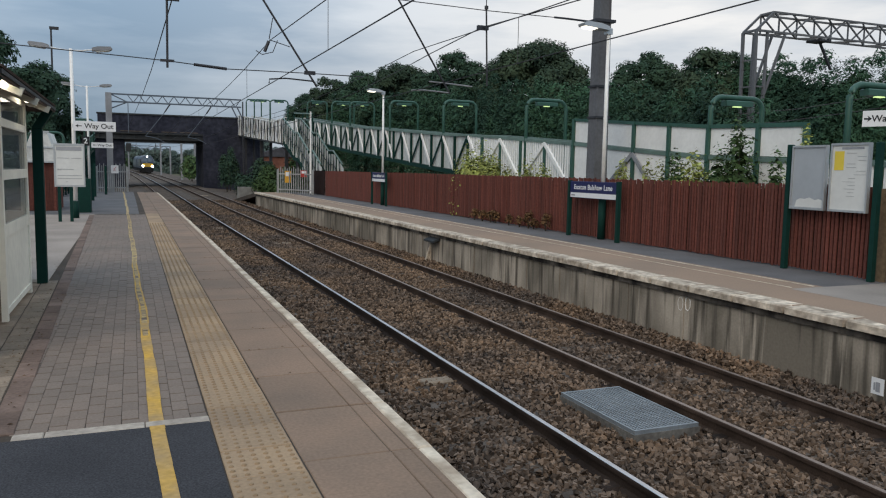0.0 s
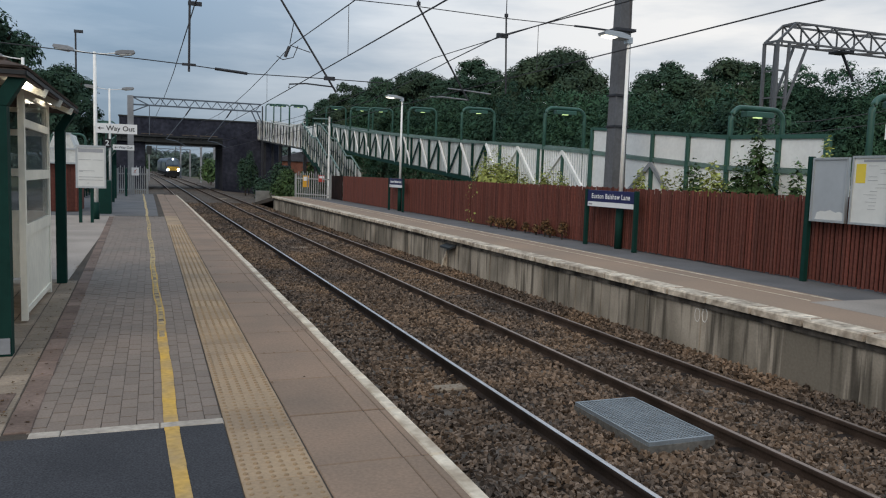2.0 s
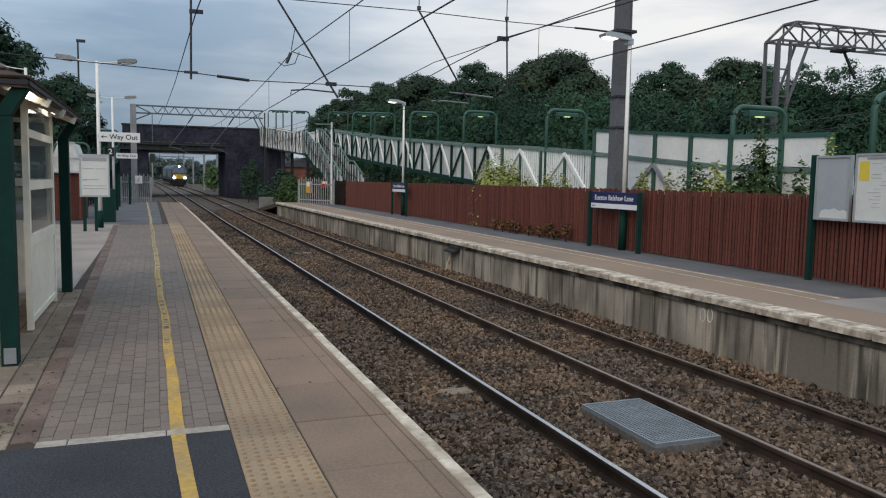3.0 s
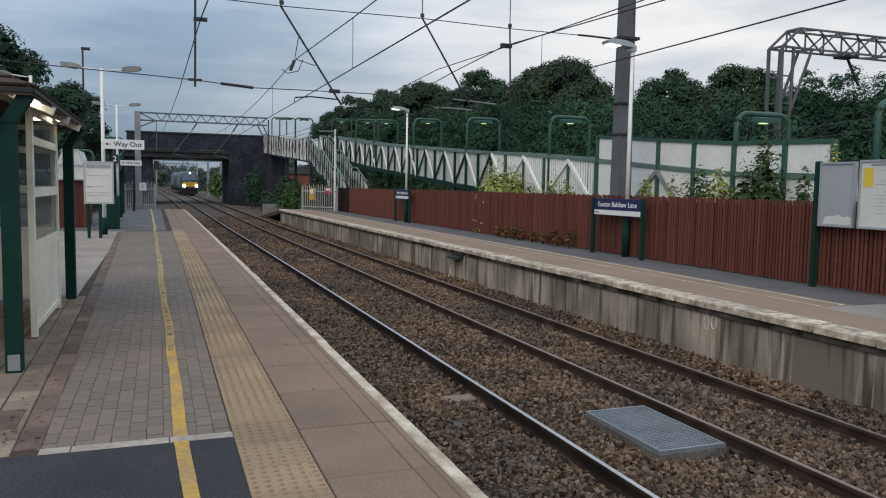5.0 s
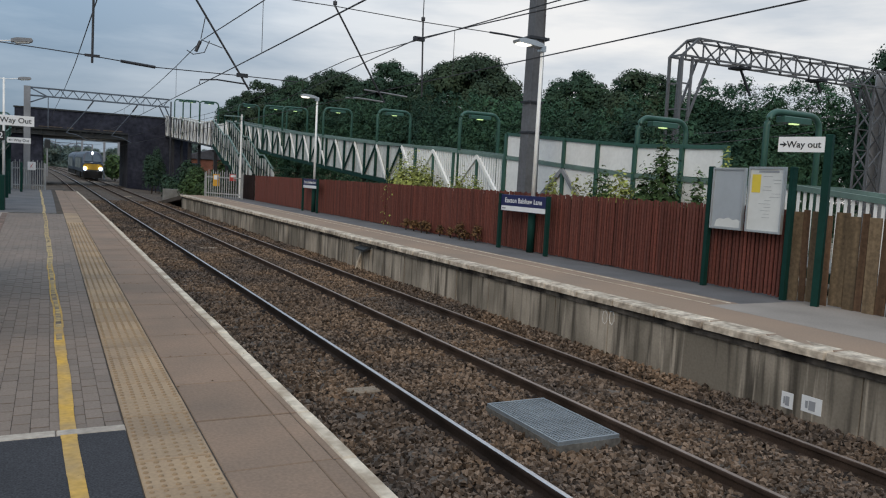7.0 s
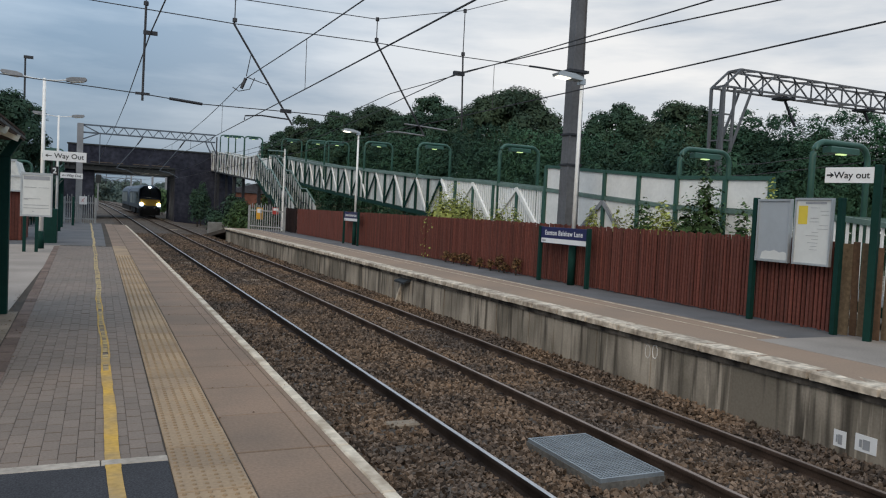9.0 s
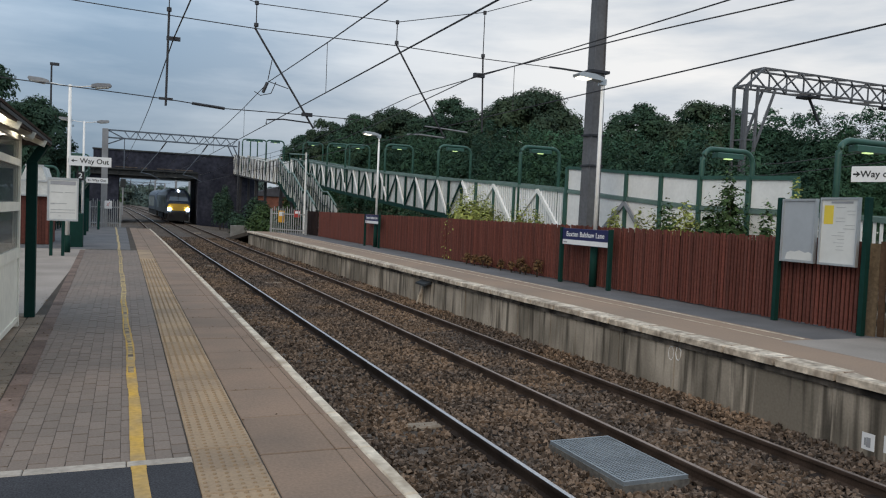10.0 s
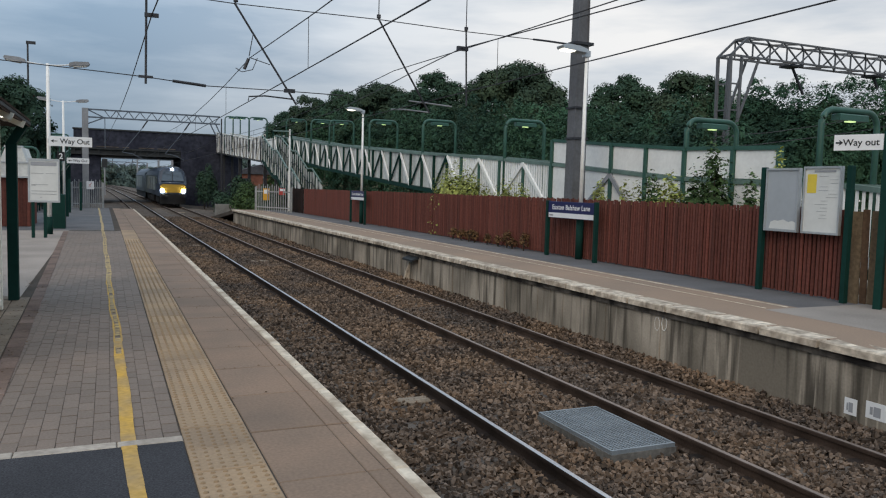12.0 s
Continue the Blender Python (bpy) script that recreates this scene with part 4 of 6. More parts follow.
def small_lamp(x, y, top, label):
    s = thing("platform_lamp", label, "lamp", (x, y, FAR_Z), "platform lamps")
    h = top - FAR_Z
    part("foot", Mesh().tube([(0, 0, 0), (0, 0, 1.1)], 0.095, 12), GREEN, s, "thick dark green foot", True)
    part("pole", Mesh().tube([(0, 0, 1.08), (0, 0, h)], 0.055, 10, 0.042), WHITE, s, "white pole", True)
    part("bracket", Mesh().slab(-0.09, 0.07, -0.07, 0.07, h - 0.1, h + 0.05, 0.01), ALU, s)
    head = part("head", Mesh().prism([(-0.06, h - 0.02), (-0.06, h + 0.07), (-0.3, h + 0.13), (-0.66, h + 0.15), (-0.78, h + 0.1), (-0.76, h + 0.04)], -0.15, 0.15), ALU, s, "aluminium lamp head")
    part("diffuser", Mesh().prism([(-0.35, h + 0.02), (-0.74, h + 0.045), (-0.7, h + 0.0), (-0.42, h - 0.015)], -0.10, 0.10), LAMP_ON, head, "lit white diffuser")
    return s


small_lamp(10.8, 16.05, 5.02, "lit platform lamp on a white post behind the name sign")
small_lamp(10.75 + bend(33.5), 33.6, 5.05, "lit platform lamp on a white post by the fence")

# ---- the big mast ----
MY = 17.3
mast = thing("catenary_mast", "tall grey steel catenary mast behind the fence", "mast", (11.42, MY, -1.2))



def taper(w0, w1, d0, d1, height, x=0.0):
    """A tapered box column."""
    return Mesh().add([(x + sx * w / 2, sy * d / 2, z) for z, w, d in ((0, w0, d0), (height, w1, d1)) for sx, sy in ((-1, -1), (1, -1), (1, 1), (-1, 1))],
                      [(3, 2, 1, 0), (4, 5, 6, 7), (0, 1, 5, 4), (1, 2, 6, 5), (2, 3, 7, 6), (3, 0, 4, 7)])


part("column", taper(0.40, 0.22, 0.36, 0.20, 12.2), MAST_STEEL, mast)
for sx in (-1, 1):
    fl = part("flange", taper(0.03, 0.03, 0.42, 0.26, 12.2), MAST_STEEL, mast)
    fl.matrix_basis = Matrix.Translation((sx * 0.205, 0, 0)) @ Matrix.Rotation(-sx * math.atan2(0.09, 12.2), 4, "Y")
for z in (4.2, 5.0):
    part("band", Mesh().box(-0.225, 0.225, -0.205, 0.205, z, z + 0.05), STEEL_DARK, mast)
part("span_bracket", Mesh().box(-0.30, 0.30, -0.2, 0.2, 6.66, 6.73), STEEL_DARK, mast)

# ---- catenary in the span at MY ----


def wire(points, r=0.012):
    return Mesh().tube(points, r, 5)


span = thing("head_span", "dark cross-span wires with drop tubes and insulators over both tracks", "catenary")
part("upper_cross_wire", wire([(-6.5, MY, 5.75), (-0.16, MY, 5.54), (2.54, MY, 5.48), (5.83, MY, 5.51), (8.09, MY, 5.47), (10.46, MY, 5.48)], 0.011), WIRE, span)
part("lower_cross_wire", wire([(-7.5, MY, 4.12), (-1.9, MY, 3.87), (-0.12, MY, 3.80), (0.73, MY, 3.76), (1.27, MY, 3.72), (1.91, MY, 3.67), (3.75, MY, 3.69), (5, MY, 3.69)], 0.011), WIRE, span)
part("head_wire", wire([(-6.5, MY, 8.4), (0.73, MY, 6.5), (2.60, MY, 6.03), (5.81, MY, 6.06), (8.09, MY, 6.61), (9.44, MY, 7.12), (11.3, MY, 7.9)], 0.010), WIRE, span)
part("insulator", Mesh().tube([(1.25, MY, 3.722), (1.3, MY, 3.718), (1.88, MY, 3.675), (1.93, MY, 3.67)], 0.032, 8), STEEL_DARK, span)
part("insulator", Mesh().tube([(10.0, MY, 5.48), (10.4, MY, 5.48), (11.25, MY, 5.46)], 0.026, 8), STEEL_DARK, span)
part("drop_tube", Mesh().tube([(0.74, MY, 5.6), (0.72, MY, 3.62)], 0.024, 8), STEEL_DARK, span)
part("drop_tube", Mesh().tube([(2.52, MY, 5.50), (3.90, MY, 3.40)], 0.023, 8), STEEL_DARK, span)
part("drop_tube", Mesh().tube([(5.82, MY, 5.52), (7.16, MY, 3.42)], 0.023, 8), STEEL_DARK, span)
part("drop_tube", Mesh().tube([(8.09, MY, 5.49), (8.15, MY, 3.66)], 0.022, 8), STEEL_DARK, span)
for x, z0, z1 in ((0.74, 5.58, 6.5), (2.55, 5.5, 6.05), (5.82, 5.52, 6.07), (8.09, 5.48, 6.61)):
    part("hanger", wire([(x, MY, z0), (x, MY, z1)], 0.012), WIRE, span)
    part("hanger_insulator", Mesh().tube([(x, MY, z0 + 0.02), (x, MY, z0 + 0.1)], 0.05, 8), STEEL_DARK, span)
    part("hanger_insulator", Mesh().tube([(x, MY, z1 - 0.05), (x, MY, z1 + 0.03)], 0.045, 8), STEEL_DARK, span)
part("clamp", Mesh().box(0.70, 0.98, MY - 0.03, MY + 0.03, 5.00, 5.08), STEEL_DARK, span)
part("clamp", Mesh().box(0.58, 0.86, MY - 0.03, MY + 0.03, 3.74, 3.79), STEEL_DARK, span)
part("clamp", Mesh().box(7.86, 8.14, MY - 0.05, MY + 0.05, 5.0, 5.1), STEEL_DARK, span)
part("clamp", Mesh().box(3.62, 3.86, MY - 0.04, MY + 0.04, 3.66, 3.74), STEEL_DARK, span)
part("registration_arm", Mesh().tube([(2.83, MY, 3.42), (2.84, MY, 3.51), (3.2, MY, 3.55), (3.80, MY, 3.52)], 0.018, 6), STEEL_DARK, span)
part("registration_arm", Mesh().tube([(6.17, MY, 3.45), (6.5, MY, 3.47), (7.14, MY, 3.44)], 0.018, 6), STEEL, span)
part("registration_arm", Mesh().tube([(6.62, MY, 3.68), (7.1, MY, 3.66), (7.75, MY, 3.62)], 0.018, 6), STEEL, span)
part("span_insulator", Mesh().tube([(2.74, MY, 4.10), (2.83, MY, 4.33)], 0.036, 8), STEEL_DARK, span)
part("pull_off", wire([(2.84, MY, 4.38), (2.92, MY, 4.84)], 0.010), WIRE, span)
part("pull_off", wire([(2.84, MY, 4.36), (3.30, MY, 4.24)], 0.010), WIRE, span)
part("jumper", wire([(2.60, MY + 0.3, 4.15), (2.72, MY + 0.2, 4.06), (2.92, MY, 4.1), (3.02, MY, 4.36)], 0.010), WIRE, span)


def contact_line(name, x, sup, low, con, label):
    """A catenary wire hung over a contact wire, with droppers."""
    s = thing(name, label, "catenary")
    wy = [-25, MY, 47, 77, 120, 200]
    m, c = [], []
    for a, b in zip(wy[:-1], wy[1:]):
        for i in range(8):
            u = i / 8
            y = a + (b - a) * u
            m.append((x + bend(y) - bend(MY), y, sup - (sup - low) * 4 * u * (1 - u)))
            c.append((x + bend(y) - bend(MY), y, con))
    part("carrier_wire", wire(m, 0.0095), WIRE, s)
    part("contact_wire", wire(c, 0.0095), WIRE, s)
    for p, q in list(zip(m, c))[1::2]:
        if p[1] < 60:
            part("dropper", wire([p, q], 0.005), WIRE, s)
    return s


contact_line("near_catenary", 2.87, 4.36, 4.02, 3.42, "dark catenary and contact wires over the near track")
contact_line("far_catenary", 6.22, 4.36, 4.05, 3.44, "dark catenary and contact wires over the far track")


def feeder(points, label):
    s = thing("feeder_wire", label, "wire")
    part("wire", wire(points, 0.014), WIRE, s)


feeder([(1.05, -20, 5.0), (0.97, 8, 5.02), (0.93, 14.0, 5.04), (0.84, MY, 5.04), (0.70, 30, 5.02), (0.50, 48, 5.35), (0.24, 60, 5.4), (-0.3, 90, 5.6)], "dark feeder wire over the near platform")
feeder([(13.0, -1, 5.6), (9.7, 9.07, 5.2), (8.9, 11.53, 5.1), (7.96, MY, 5.05), (8.0, 20.9, 4.9), (8.38, 24.4, 4.9), (9.2, 34, 4.9), (9.6, 60, 5.2)], "dark feeder wire over the far platform")

feeder([(30.3, 20.4, 5.50), (27.0, 20.4, 4.85), (24.0, 20.4, 4.30), (21.5, 20.4, 3.90), (19.72, 20.4, 3.72)], "thin dark wire sagging between the portal's legs")
feeder([(30.3, 21.0, 4.90), (27.0, 21.0, 4.30), (24.0, 21.0, 3.85), (21.5, 21.0, 3.50), (19.72, 21.0, 3.35)], "thin dark wire sagging between the portal's legs")

# ---- portal by the bridge ----
PY = 77.0
gan = thing("portal_gantry", "grey lattice portal gantry across the tracks before the bridge", "gantry")
part("post", Mesh().slab(-2.2, -1.68, PY - 0.25, PY + 0.25, -1.2, 8.15, 0.02), STEEL, gan, "wide grey steel post")
part("post", Mesh().slab(10.0, 10.1, PY - 0.1, PY + 0.1, -1.2, 7.9, 0.02), STEEL_DARK, gan)
for z in (8.05, 7.35):
    part("chord", Mesh().beam((-1.7, PY, z), (9.9, PY, z), 0.16, 0.13), TRUSS_STEEL, gan)
for i in range(20):
    x0 = -0.35 + 0.51 * i
    a, b = (7.35, 8.05) if i % 2 else (8.05, 7.35)
    part("brace", Mesh().beam((x0, PY, a), (x0 + 0.51, PY, b), 0.09, 0.07), TRUSS_STEEL, gan)
part("brace", Mesh().beam((-1.7, PY, 6.75), (-0.35, PY, 7.35), 0.14, 0.1), TRUSS_STEEL, gan)
part("brace", Mesh().beam((-1.7, PY, 8.0), (-0.35, PY, 7.35), 0.12, 0.1), TRUSS_STEEL, gan)
for x in (9.0, 9.5):
    part("knee", Mesh().beam((x, PY, 7.35), (x + 0.5, PY, 6.3), 0.14, 0.1), TRUSS_STEEL, gan)
part("drop_post", Mesh().beam((-0.3, PY, 7.35), (-0.3, PY, 4.6), 0.07, 0.07), TRUSS_STEEL, gan)
for x in (3.35, 7.1):
    part("drop_arm", Mesh().beam((x, PY, 7.3), (x - 0.45, PY, 6.6), 0.12, 0.12), STEEL_DARK, gan)
    part("drop_arm", Mesh().beam((x - 0.45, PY, 6.6), (x - 2.2, PY, 4.3), 0.06, 0.06), TRUSS_STEEL, gan)
    part("registration_arm", Mesh().tube([(x - 2.2, PY, 4.3), (x - 1.3, PY, 4.15), (x - 0.5, PY, 3.75)], 0.03, 5), TRUSS_STEEL, gan)

# ---- bridge ----
BY0, BY1 = 90.0, 101.0
br = thing("road_bridge", "sooty dark brick road bridge with a plate-girder deck", "bridge")
part("girder", Mesh().box(-14, 7.6, BY0, BY1, 4.40, 5.05).box(-14, 7.6, BY0 - 0.25, BY0, 4.95, 5.12).box(-14, 7.6, BY0 - 0.25, BY0, 4.38, 4.48), GIRDER, br, "dark riveted plate girder")
stiff = Mesh()
for i in range(18):
    stiff.box(-13 + 1.2 * i, -12.9 + 1.2 * i, BY0 - 0.2, BY0, 4.48, 4.95)
part("stiffeners", stiff, GIRDER, br)
part("parapet", Mesh().box(-3.4, 11.35, BY0 - 0.1, BY0 + 0.4, 5.12, 7.0), BRIDGE_BRICK, br)
part("parapet", Mesh().box(-3.4, 11.35, BY1 - 0.4, BY1 + 0.1, 5.12, 7.0), BRIDGE_BRICK, br)
part("parapet_coping", Mesh().slab(-3.5, 11.4, BY0 - 0.2, BY0 + 0.5, 7.0, 7.16, 0.03), GIRDER, br)
for a, b in ((-1.2, 1.0), (1.4, 2.0), (3.0, 4.6), (4.9, 6.8)):
    part("pale_ledge", Mesh().box(a, b, BY0 - 0.14, BY0 - 0.1, 5.20, 5.30), SLEEPER, br, "pale bird-limed ledge")
part("abutment", Mesh().box(-6, -0.85, BY0 + 0.2, BY1 - 0.2, -1.3, 4.4), BRIDGE_BRICK, br)
part("abutment", Mesh().box(7.35, 14.0, BY0 - 0.35, BY1 - 0.2, -1.3, 5.12), BRIDGE_BRICK, br)
part("road_deck", Mesh().box(-40, 22, BY0 + 0.4, BY1 - 0.4, 5.05, 5.25), TARMAC, br)
part("embankment", Mesh().add([(20.5, BY0 - 0.3, 5.1), (60, BY0 - 0.3, 5.1), (60, BY0 - 14, -1.3), (22, BY0 - 14, -1.3), (20.5, BY0 + 2, 5.1), (60, BY0 + 2, 5.1), (60, BY0 + 2, -1.3), (20.5, BY0 + 2, -1.3)],
                              [(0, 1, 2, 3), (4, 5, 1, 0), (5, 6, 2, 1), (7, 4, 0, 3), (6, 7, 3, 2), (4, 7, 6, 5)]), GRASS, br)
low = thing("low_wall", "low grey concrete block wall beside the track", "wall", (7.7, 64.0, -1.3), kind="structure")
part("wall", Mesh().slab(0.2, 2.4, 0, 0.4, 0, 1.25, 0.02), CONCRETE, low)

# ---- footbridge ramp ----
rampt = thing("access_ramp", "pale grey lattice-sided access ramp with green handrails", "footbridge", kind="structure")
RX, RX2 = 12.6, 14.1
TOP = [(64, 5.75), (48, 4.35), (30.6, 3.14), (28.3, 3.06), (20.35, 2.50), (17.3, 2.25), (14.4, 2.02), (9.78, 1.88), (6.0, 1.45)]


def top_at(y):
    for (y1, z1), (y0, z0) in zip(TOP[:-1], TOP[1:]):
        if y0 <= y <= y1:
            return z0 + (z1 - z0) * (y - y0) / (y1 - y0)
    return TOP[0][1] if y > TOP[0][0] else TOP[-1][1]


def ribbon(x0, x1, ya, yb, lo, hi, step=2.0):
    """A wall along the ramp between two heights below its top line."""
    m = Mesh()
    sy = stations(ya, yb, step)
    for y in sy:
        z = top_at(y)
        m.v += [(x0, y, z - lo), (x1, y, z - lo), (x1, y, z - hi), (x0, y, z - hi)]
    for i in range(len(sy) - 1):
        for j in range(4):
            m.f.append((4 * i + j, 4 * i + (j + 1) % 4, 4 * i + 4 + (j + 1) % 4, 4 * i + 4 + j))
    k = 4 * (len(sy) - 1)
    m.f += [(3, 2, 1, 0), (k, k + 1, k + 2, k + 3)]
    return m


part("deck", ribbon(RX, RX2, 6, 64, 1.62, 1.48), CONCRETE, rampt)
for x in (RX, RX2):
    part("handrail", ribbon(x - 0.05, x + 0.05, 6, 64, 0.10, 0.0), RAMP_RAIL, rampt, "pale green top rail")
    part("bottom_chord", ribbon(x - 0.05, x + 0.05, 6, 64, 1.68, 1.5), GREEN, rampt, "green lower chord")
part("infill", ribbon(RX + 0.035, RX + 0.055, 28.4, 64, 1.5, 0.1), INFILL, rampt, "pale grey infill sheet")
part("infill", ribbon(RX2 + 0.035, RX2 + 0.055, 20.3, 64, 1.5, 0.1), INFILL, rampt, "pale grey infill sheet")
BAY = 1.36
yy = 28.4
flip = 0
while yy < 63:
    a, b = yy, yy + BAY
    part("post", Mesh().beam((RX - 0.02, a, top_at(a) - 1.5), (RX - 0.02, a, top_at(a) - 0.1), 0.09, 0.09), GREEN, rampt)
    if flip % 2:
        part("diagonal", Mesh().beam((RX - 0.03, a + 0.05, top_at(a) - 1.5), (RX - 0.03, b - 0.05, top_at(b) - 0.12), 0.06, 0.12), WHITE, rampt)
    else:
        part("diagonal", Mesh().beam((RX - 0.03, a + 0.05, top_at(a) - 0.12), (RX - 0.03, b - 0.05, top_at(b) - 1.5), 0.05, 0.09), GREEN, rampt)
    flip += 1
    yy += BAY
yy = 20.4
while yy < 28.3:
    part("picket", Mesh().beam((RX, yy, top_at(yy) - 1.5), (RX, yy, top_at(yy) - 0.1), 0.03, 0.06), WHITE, rampt)
    yy += 0.15
for a, b, up in ((20.4, 22.1, 1), (22.1, 23.8, 0), (23.8, 25.4, 1), (25.4, 27.0, 0), (27.0, 28.3, 1)):
    za, zb = (1.5, 0.12) if up else (0.12, 1.5)
    part("diagonal", Mesh().beam((RX - 0.05, a, top_at(a) - za), (RX - 0.05, b, top_at(b) - zb), 0.07, 0.12), WHITE, rampt)
    part("post", Mesh().beam((RX - 0.02, a, top_at(a) - 1.5), (RX - 0.02, a, top_at(a) - 0.1), 0.11, 0.11), GREEN_HOOP, rampt)
yy = 6.0
while yy < 11.5:
    part("picket", Mesh().beam((RX, yy, top_at(yy) - 1.3), (RX, yy, top_at(yy) - 0.1), 0.03, 0.05), WHITE, rampt)
    yy += 0.14
# white screens in green frames
SCR = [(11.58, 12.85), (12.85, 14.4), (14.4, 15.83), (15.83, 17.3), (17.3, 18.8), (18.8, 20.35)]
for a, b in SCR:
    ha, hb = 0.66, 0.66
    zs = [(a + 0.06, top_at(a) + ha), (b - 0.06, top_at(b) + hb), (b - 0.06, top_at(b) + 0.02), (a + 0.06, top_at(a) + 0.02)]
    part("screen", Mesh().prism(zs, RX - 0.01, RX + 0.02, "x"), WHITE, rampt, "white screen panel")
    zs = [(a + 0.06, top_at(a) - 0.1), (b - 0.06, top_at(b) - 0.1), (b - 0.06, top_at(b) - 1.45), (a + 0.06, top_at(a) - 1.45)]
    part("screen", Mesh().prism(zs, RX - 0.01, RX + 0.02, "x"), WHITE, rampt, "white screen panel")
    part("screen_rail", Mesh().beam((RX, a, top_at(a) + ha + 0.02), (RX, b, top_at(b) + hb + 0.02), 0.1, 0.09), GREEN_HOOP, rampt)
for k, y in enumerate([s[0] for s in SCR] + [20.35]):
    part("screen_post", Mesh().beam((RX - 0.02, y, top_at(y) - 1.5), (RX - 0.02, y, top_at(y) + 0.70), 0.11, 0.1), GREEN_HOOP, rampt)
for a, b in ((18.8, 17.3), (15.83, 17.3)):
    part("diagonal", Mesh().beam((RX - 0.06, a, top_at(a) - 1.45), (RX - 0.06, b, top_at(b) - 0.15), 0.05, 0.12), STEEL, rampt)


def hoop(y, z0, top, label="mid-green arched lamp hoop over the access ramp"):
    """An arched frame across the ramp with a small lit lamp."""
    s = thing("lamp_hoop", label, "lamp", (RX, y, z0), "lamp hoops")
    w, h = RX2 - RX + 0.06, top - z0
    arc = [(0, 0, 0), (0, 0, h - 0.3)]
    for i in range(1, 7):
        a = math.pi / 2 * i / 6
        arc.append((0.3 - 0.3 * math.cos(a), 0, h - 0.3 + 0.3 * math.sin(a)))
    for i in range(7):
        a = math.pi / 2 * i / 6
        arc.append((w - 0.3 + 0.3 * math.sin(a), 0, h - 0.3 + 0.3 * math.cos(a)))
    arc.append((w, 0, 0))
    part("arch", Mesh().tube(arc, 0.062, 8), GREEN_HOOP, s, "", True)
    lamp = part("lamp", Mesh().slab(w / 2 - 0.4, w / 2 + 0.4, -0.1, 0.1, h - 0.2, h - 0.07, 0.02), GREEN_HOOP, s)
    part("diffuser", Mesh().slab(w / 2 - 0.10, w / 2 + 0.10, -0.05, 0.05, h - 0.22, h - 0.2, 0.004), LAMP_YELLOW, lamp, "dim yellow-green lit diffuser")
    return s


for y, over in ((10.65, 1.42), (14.4, 1.38), (23.5, 1.33), (31.1, 1.42), (38.6, 1.45), (46.6, 1.45), (51.3, 1.45), (59.2, 1.4)):
    hoop(y, top_at(y) - 1.5, top_at(y) + over)

# upper walkway to the bridge and the stairs
up = thing("upper_walkway", "white lattice-sided upper walkway rising to the road bridge", "footbridge", kind="structure")
WX, WX2 = 11.2, 12.7


def walk_top(y):
    return 5.48 if y < 66.8 else 5.48 + 0.0824 * (y - 66.8)


part("deck", Mesh().add([(WX, 60.5, 3.3), (WX2, 60.5, 3.3), (WX2, 90, 5.05), (WX, 90, 5.05), (WX, 60.5, 3.45), (WX2, 60.5, 3.45), (WX2, 90, 5.2), (WX, 90, 5.2)],
                        [(3, 2, 1, 0), (4, 5, 6, 7), (0, 1, 5, 4), (1, 2, 6, 5), (2, 3, 7, 6), (3, 0, 4, 7)]), GIRDER, up)
for x in (WX, WX2):
    part("handrail", Mesh().beam((x, 60.5, 5.48), (x, 66.8, 5.48), 0.1, 0.1), GREY_PAINT, up)
    part("handrail", Mesh().beam((x, 66.8, 5.48), (x, 90, walk_top(90)), 0.1, 0.1), GREY_PAINT, up)
    for ya, yb in ((60.5, 66.8), (66.8, 90)):
        part("infill", Mesh().prism([(ya, 3.45 + (ya - 60.5) * 0.0595), (yb, 3.45 + (yb - 60.5) * 0.0595), (yb, walk_top(yb)), (ya, walk_top(ya))], x + 0.02, x + 0.04, "x"), WHITE, up)
for i in range(17):
    a, b = 60.5 + 1.75 * i, 60.5 + 1.75 * (i + 1)
    fa = 3.45 + (a - 60.5) * 0.0595
    fb = 3.45 + (b - 60.5) * 0.0595
    part("post", Mesh().beam((WX - 0.03, a, fa), (WX - 0.03, a, walk_top(a)), 0.09, 0.10), STEEL_DARK, up)
    if i % 2:
        part("diagonal", Mesh().beam((WX - 0.04, a, walk_top(a)), (WX - 0.04, b, fb), 0.1, 0.14), WHITE, up)
    else:
        part("diagonal", Mesh().beam((WX - 0.04, a, fa), (WX - 0.04, b, walk_top(b)), 0.06, 0.09), STEEL, up)
for y in (62, 75, 86):
    part("support_post", Mesh().beam((WX + 0.3, y, -1.3), (WX + 0.3, y, 3.35 + (y - 60.5) * 0.0595), 0.25, 0.25), STEEL_DARK, up)
    part("support_post", Mesh().beam((WX2 - 0.3, y, -1.3), (WX2 - 0.3, y, 3.35 + (y - 60.5) * 0.0595), 0.25, 0.25), STEEL_DARK, up)
for y in (68, 77.3, 83):
    z = walk_top(y)
    ob = hoop(y, z - 1.6, z + 1.85, "dark green arched lamp hoop over the upper walkway")
    ob.location.x = WX

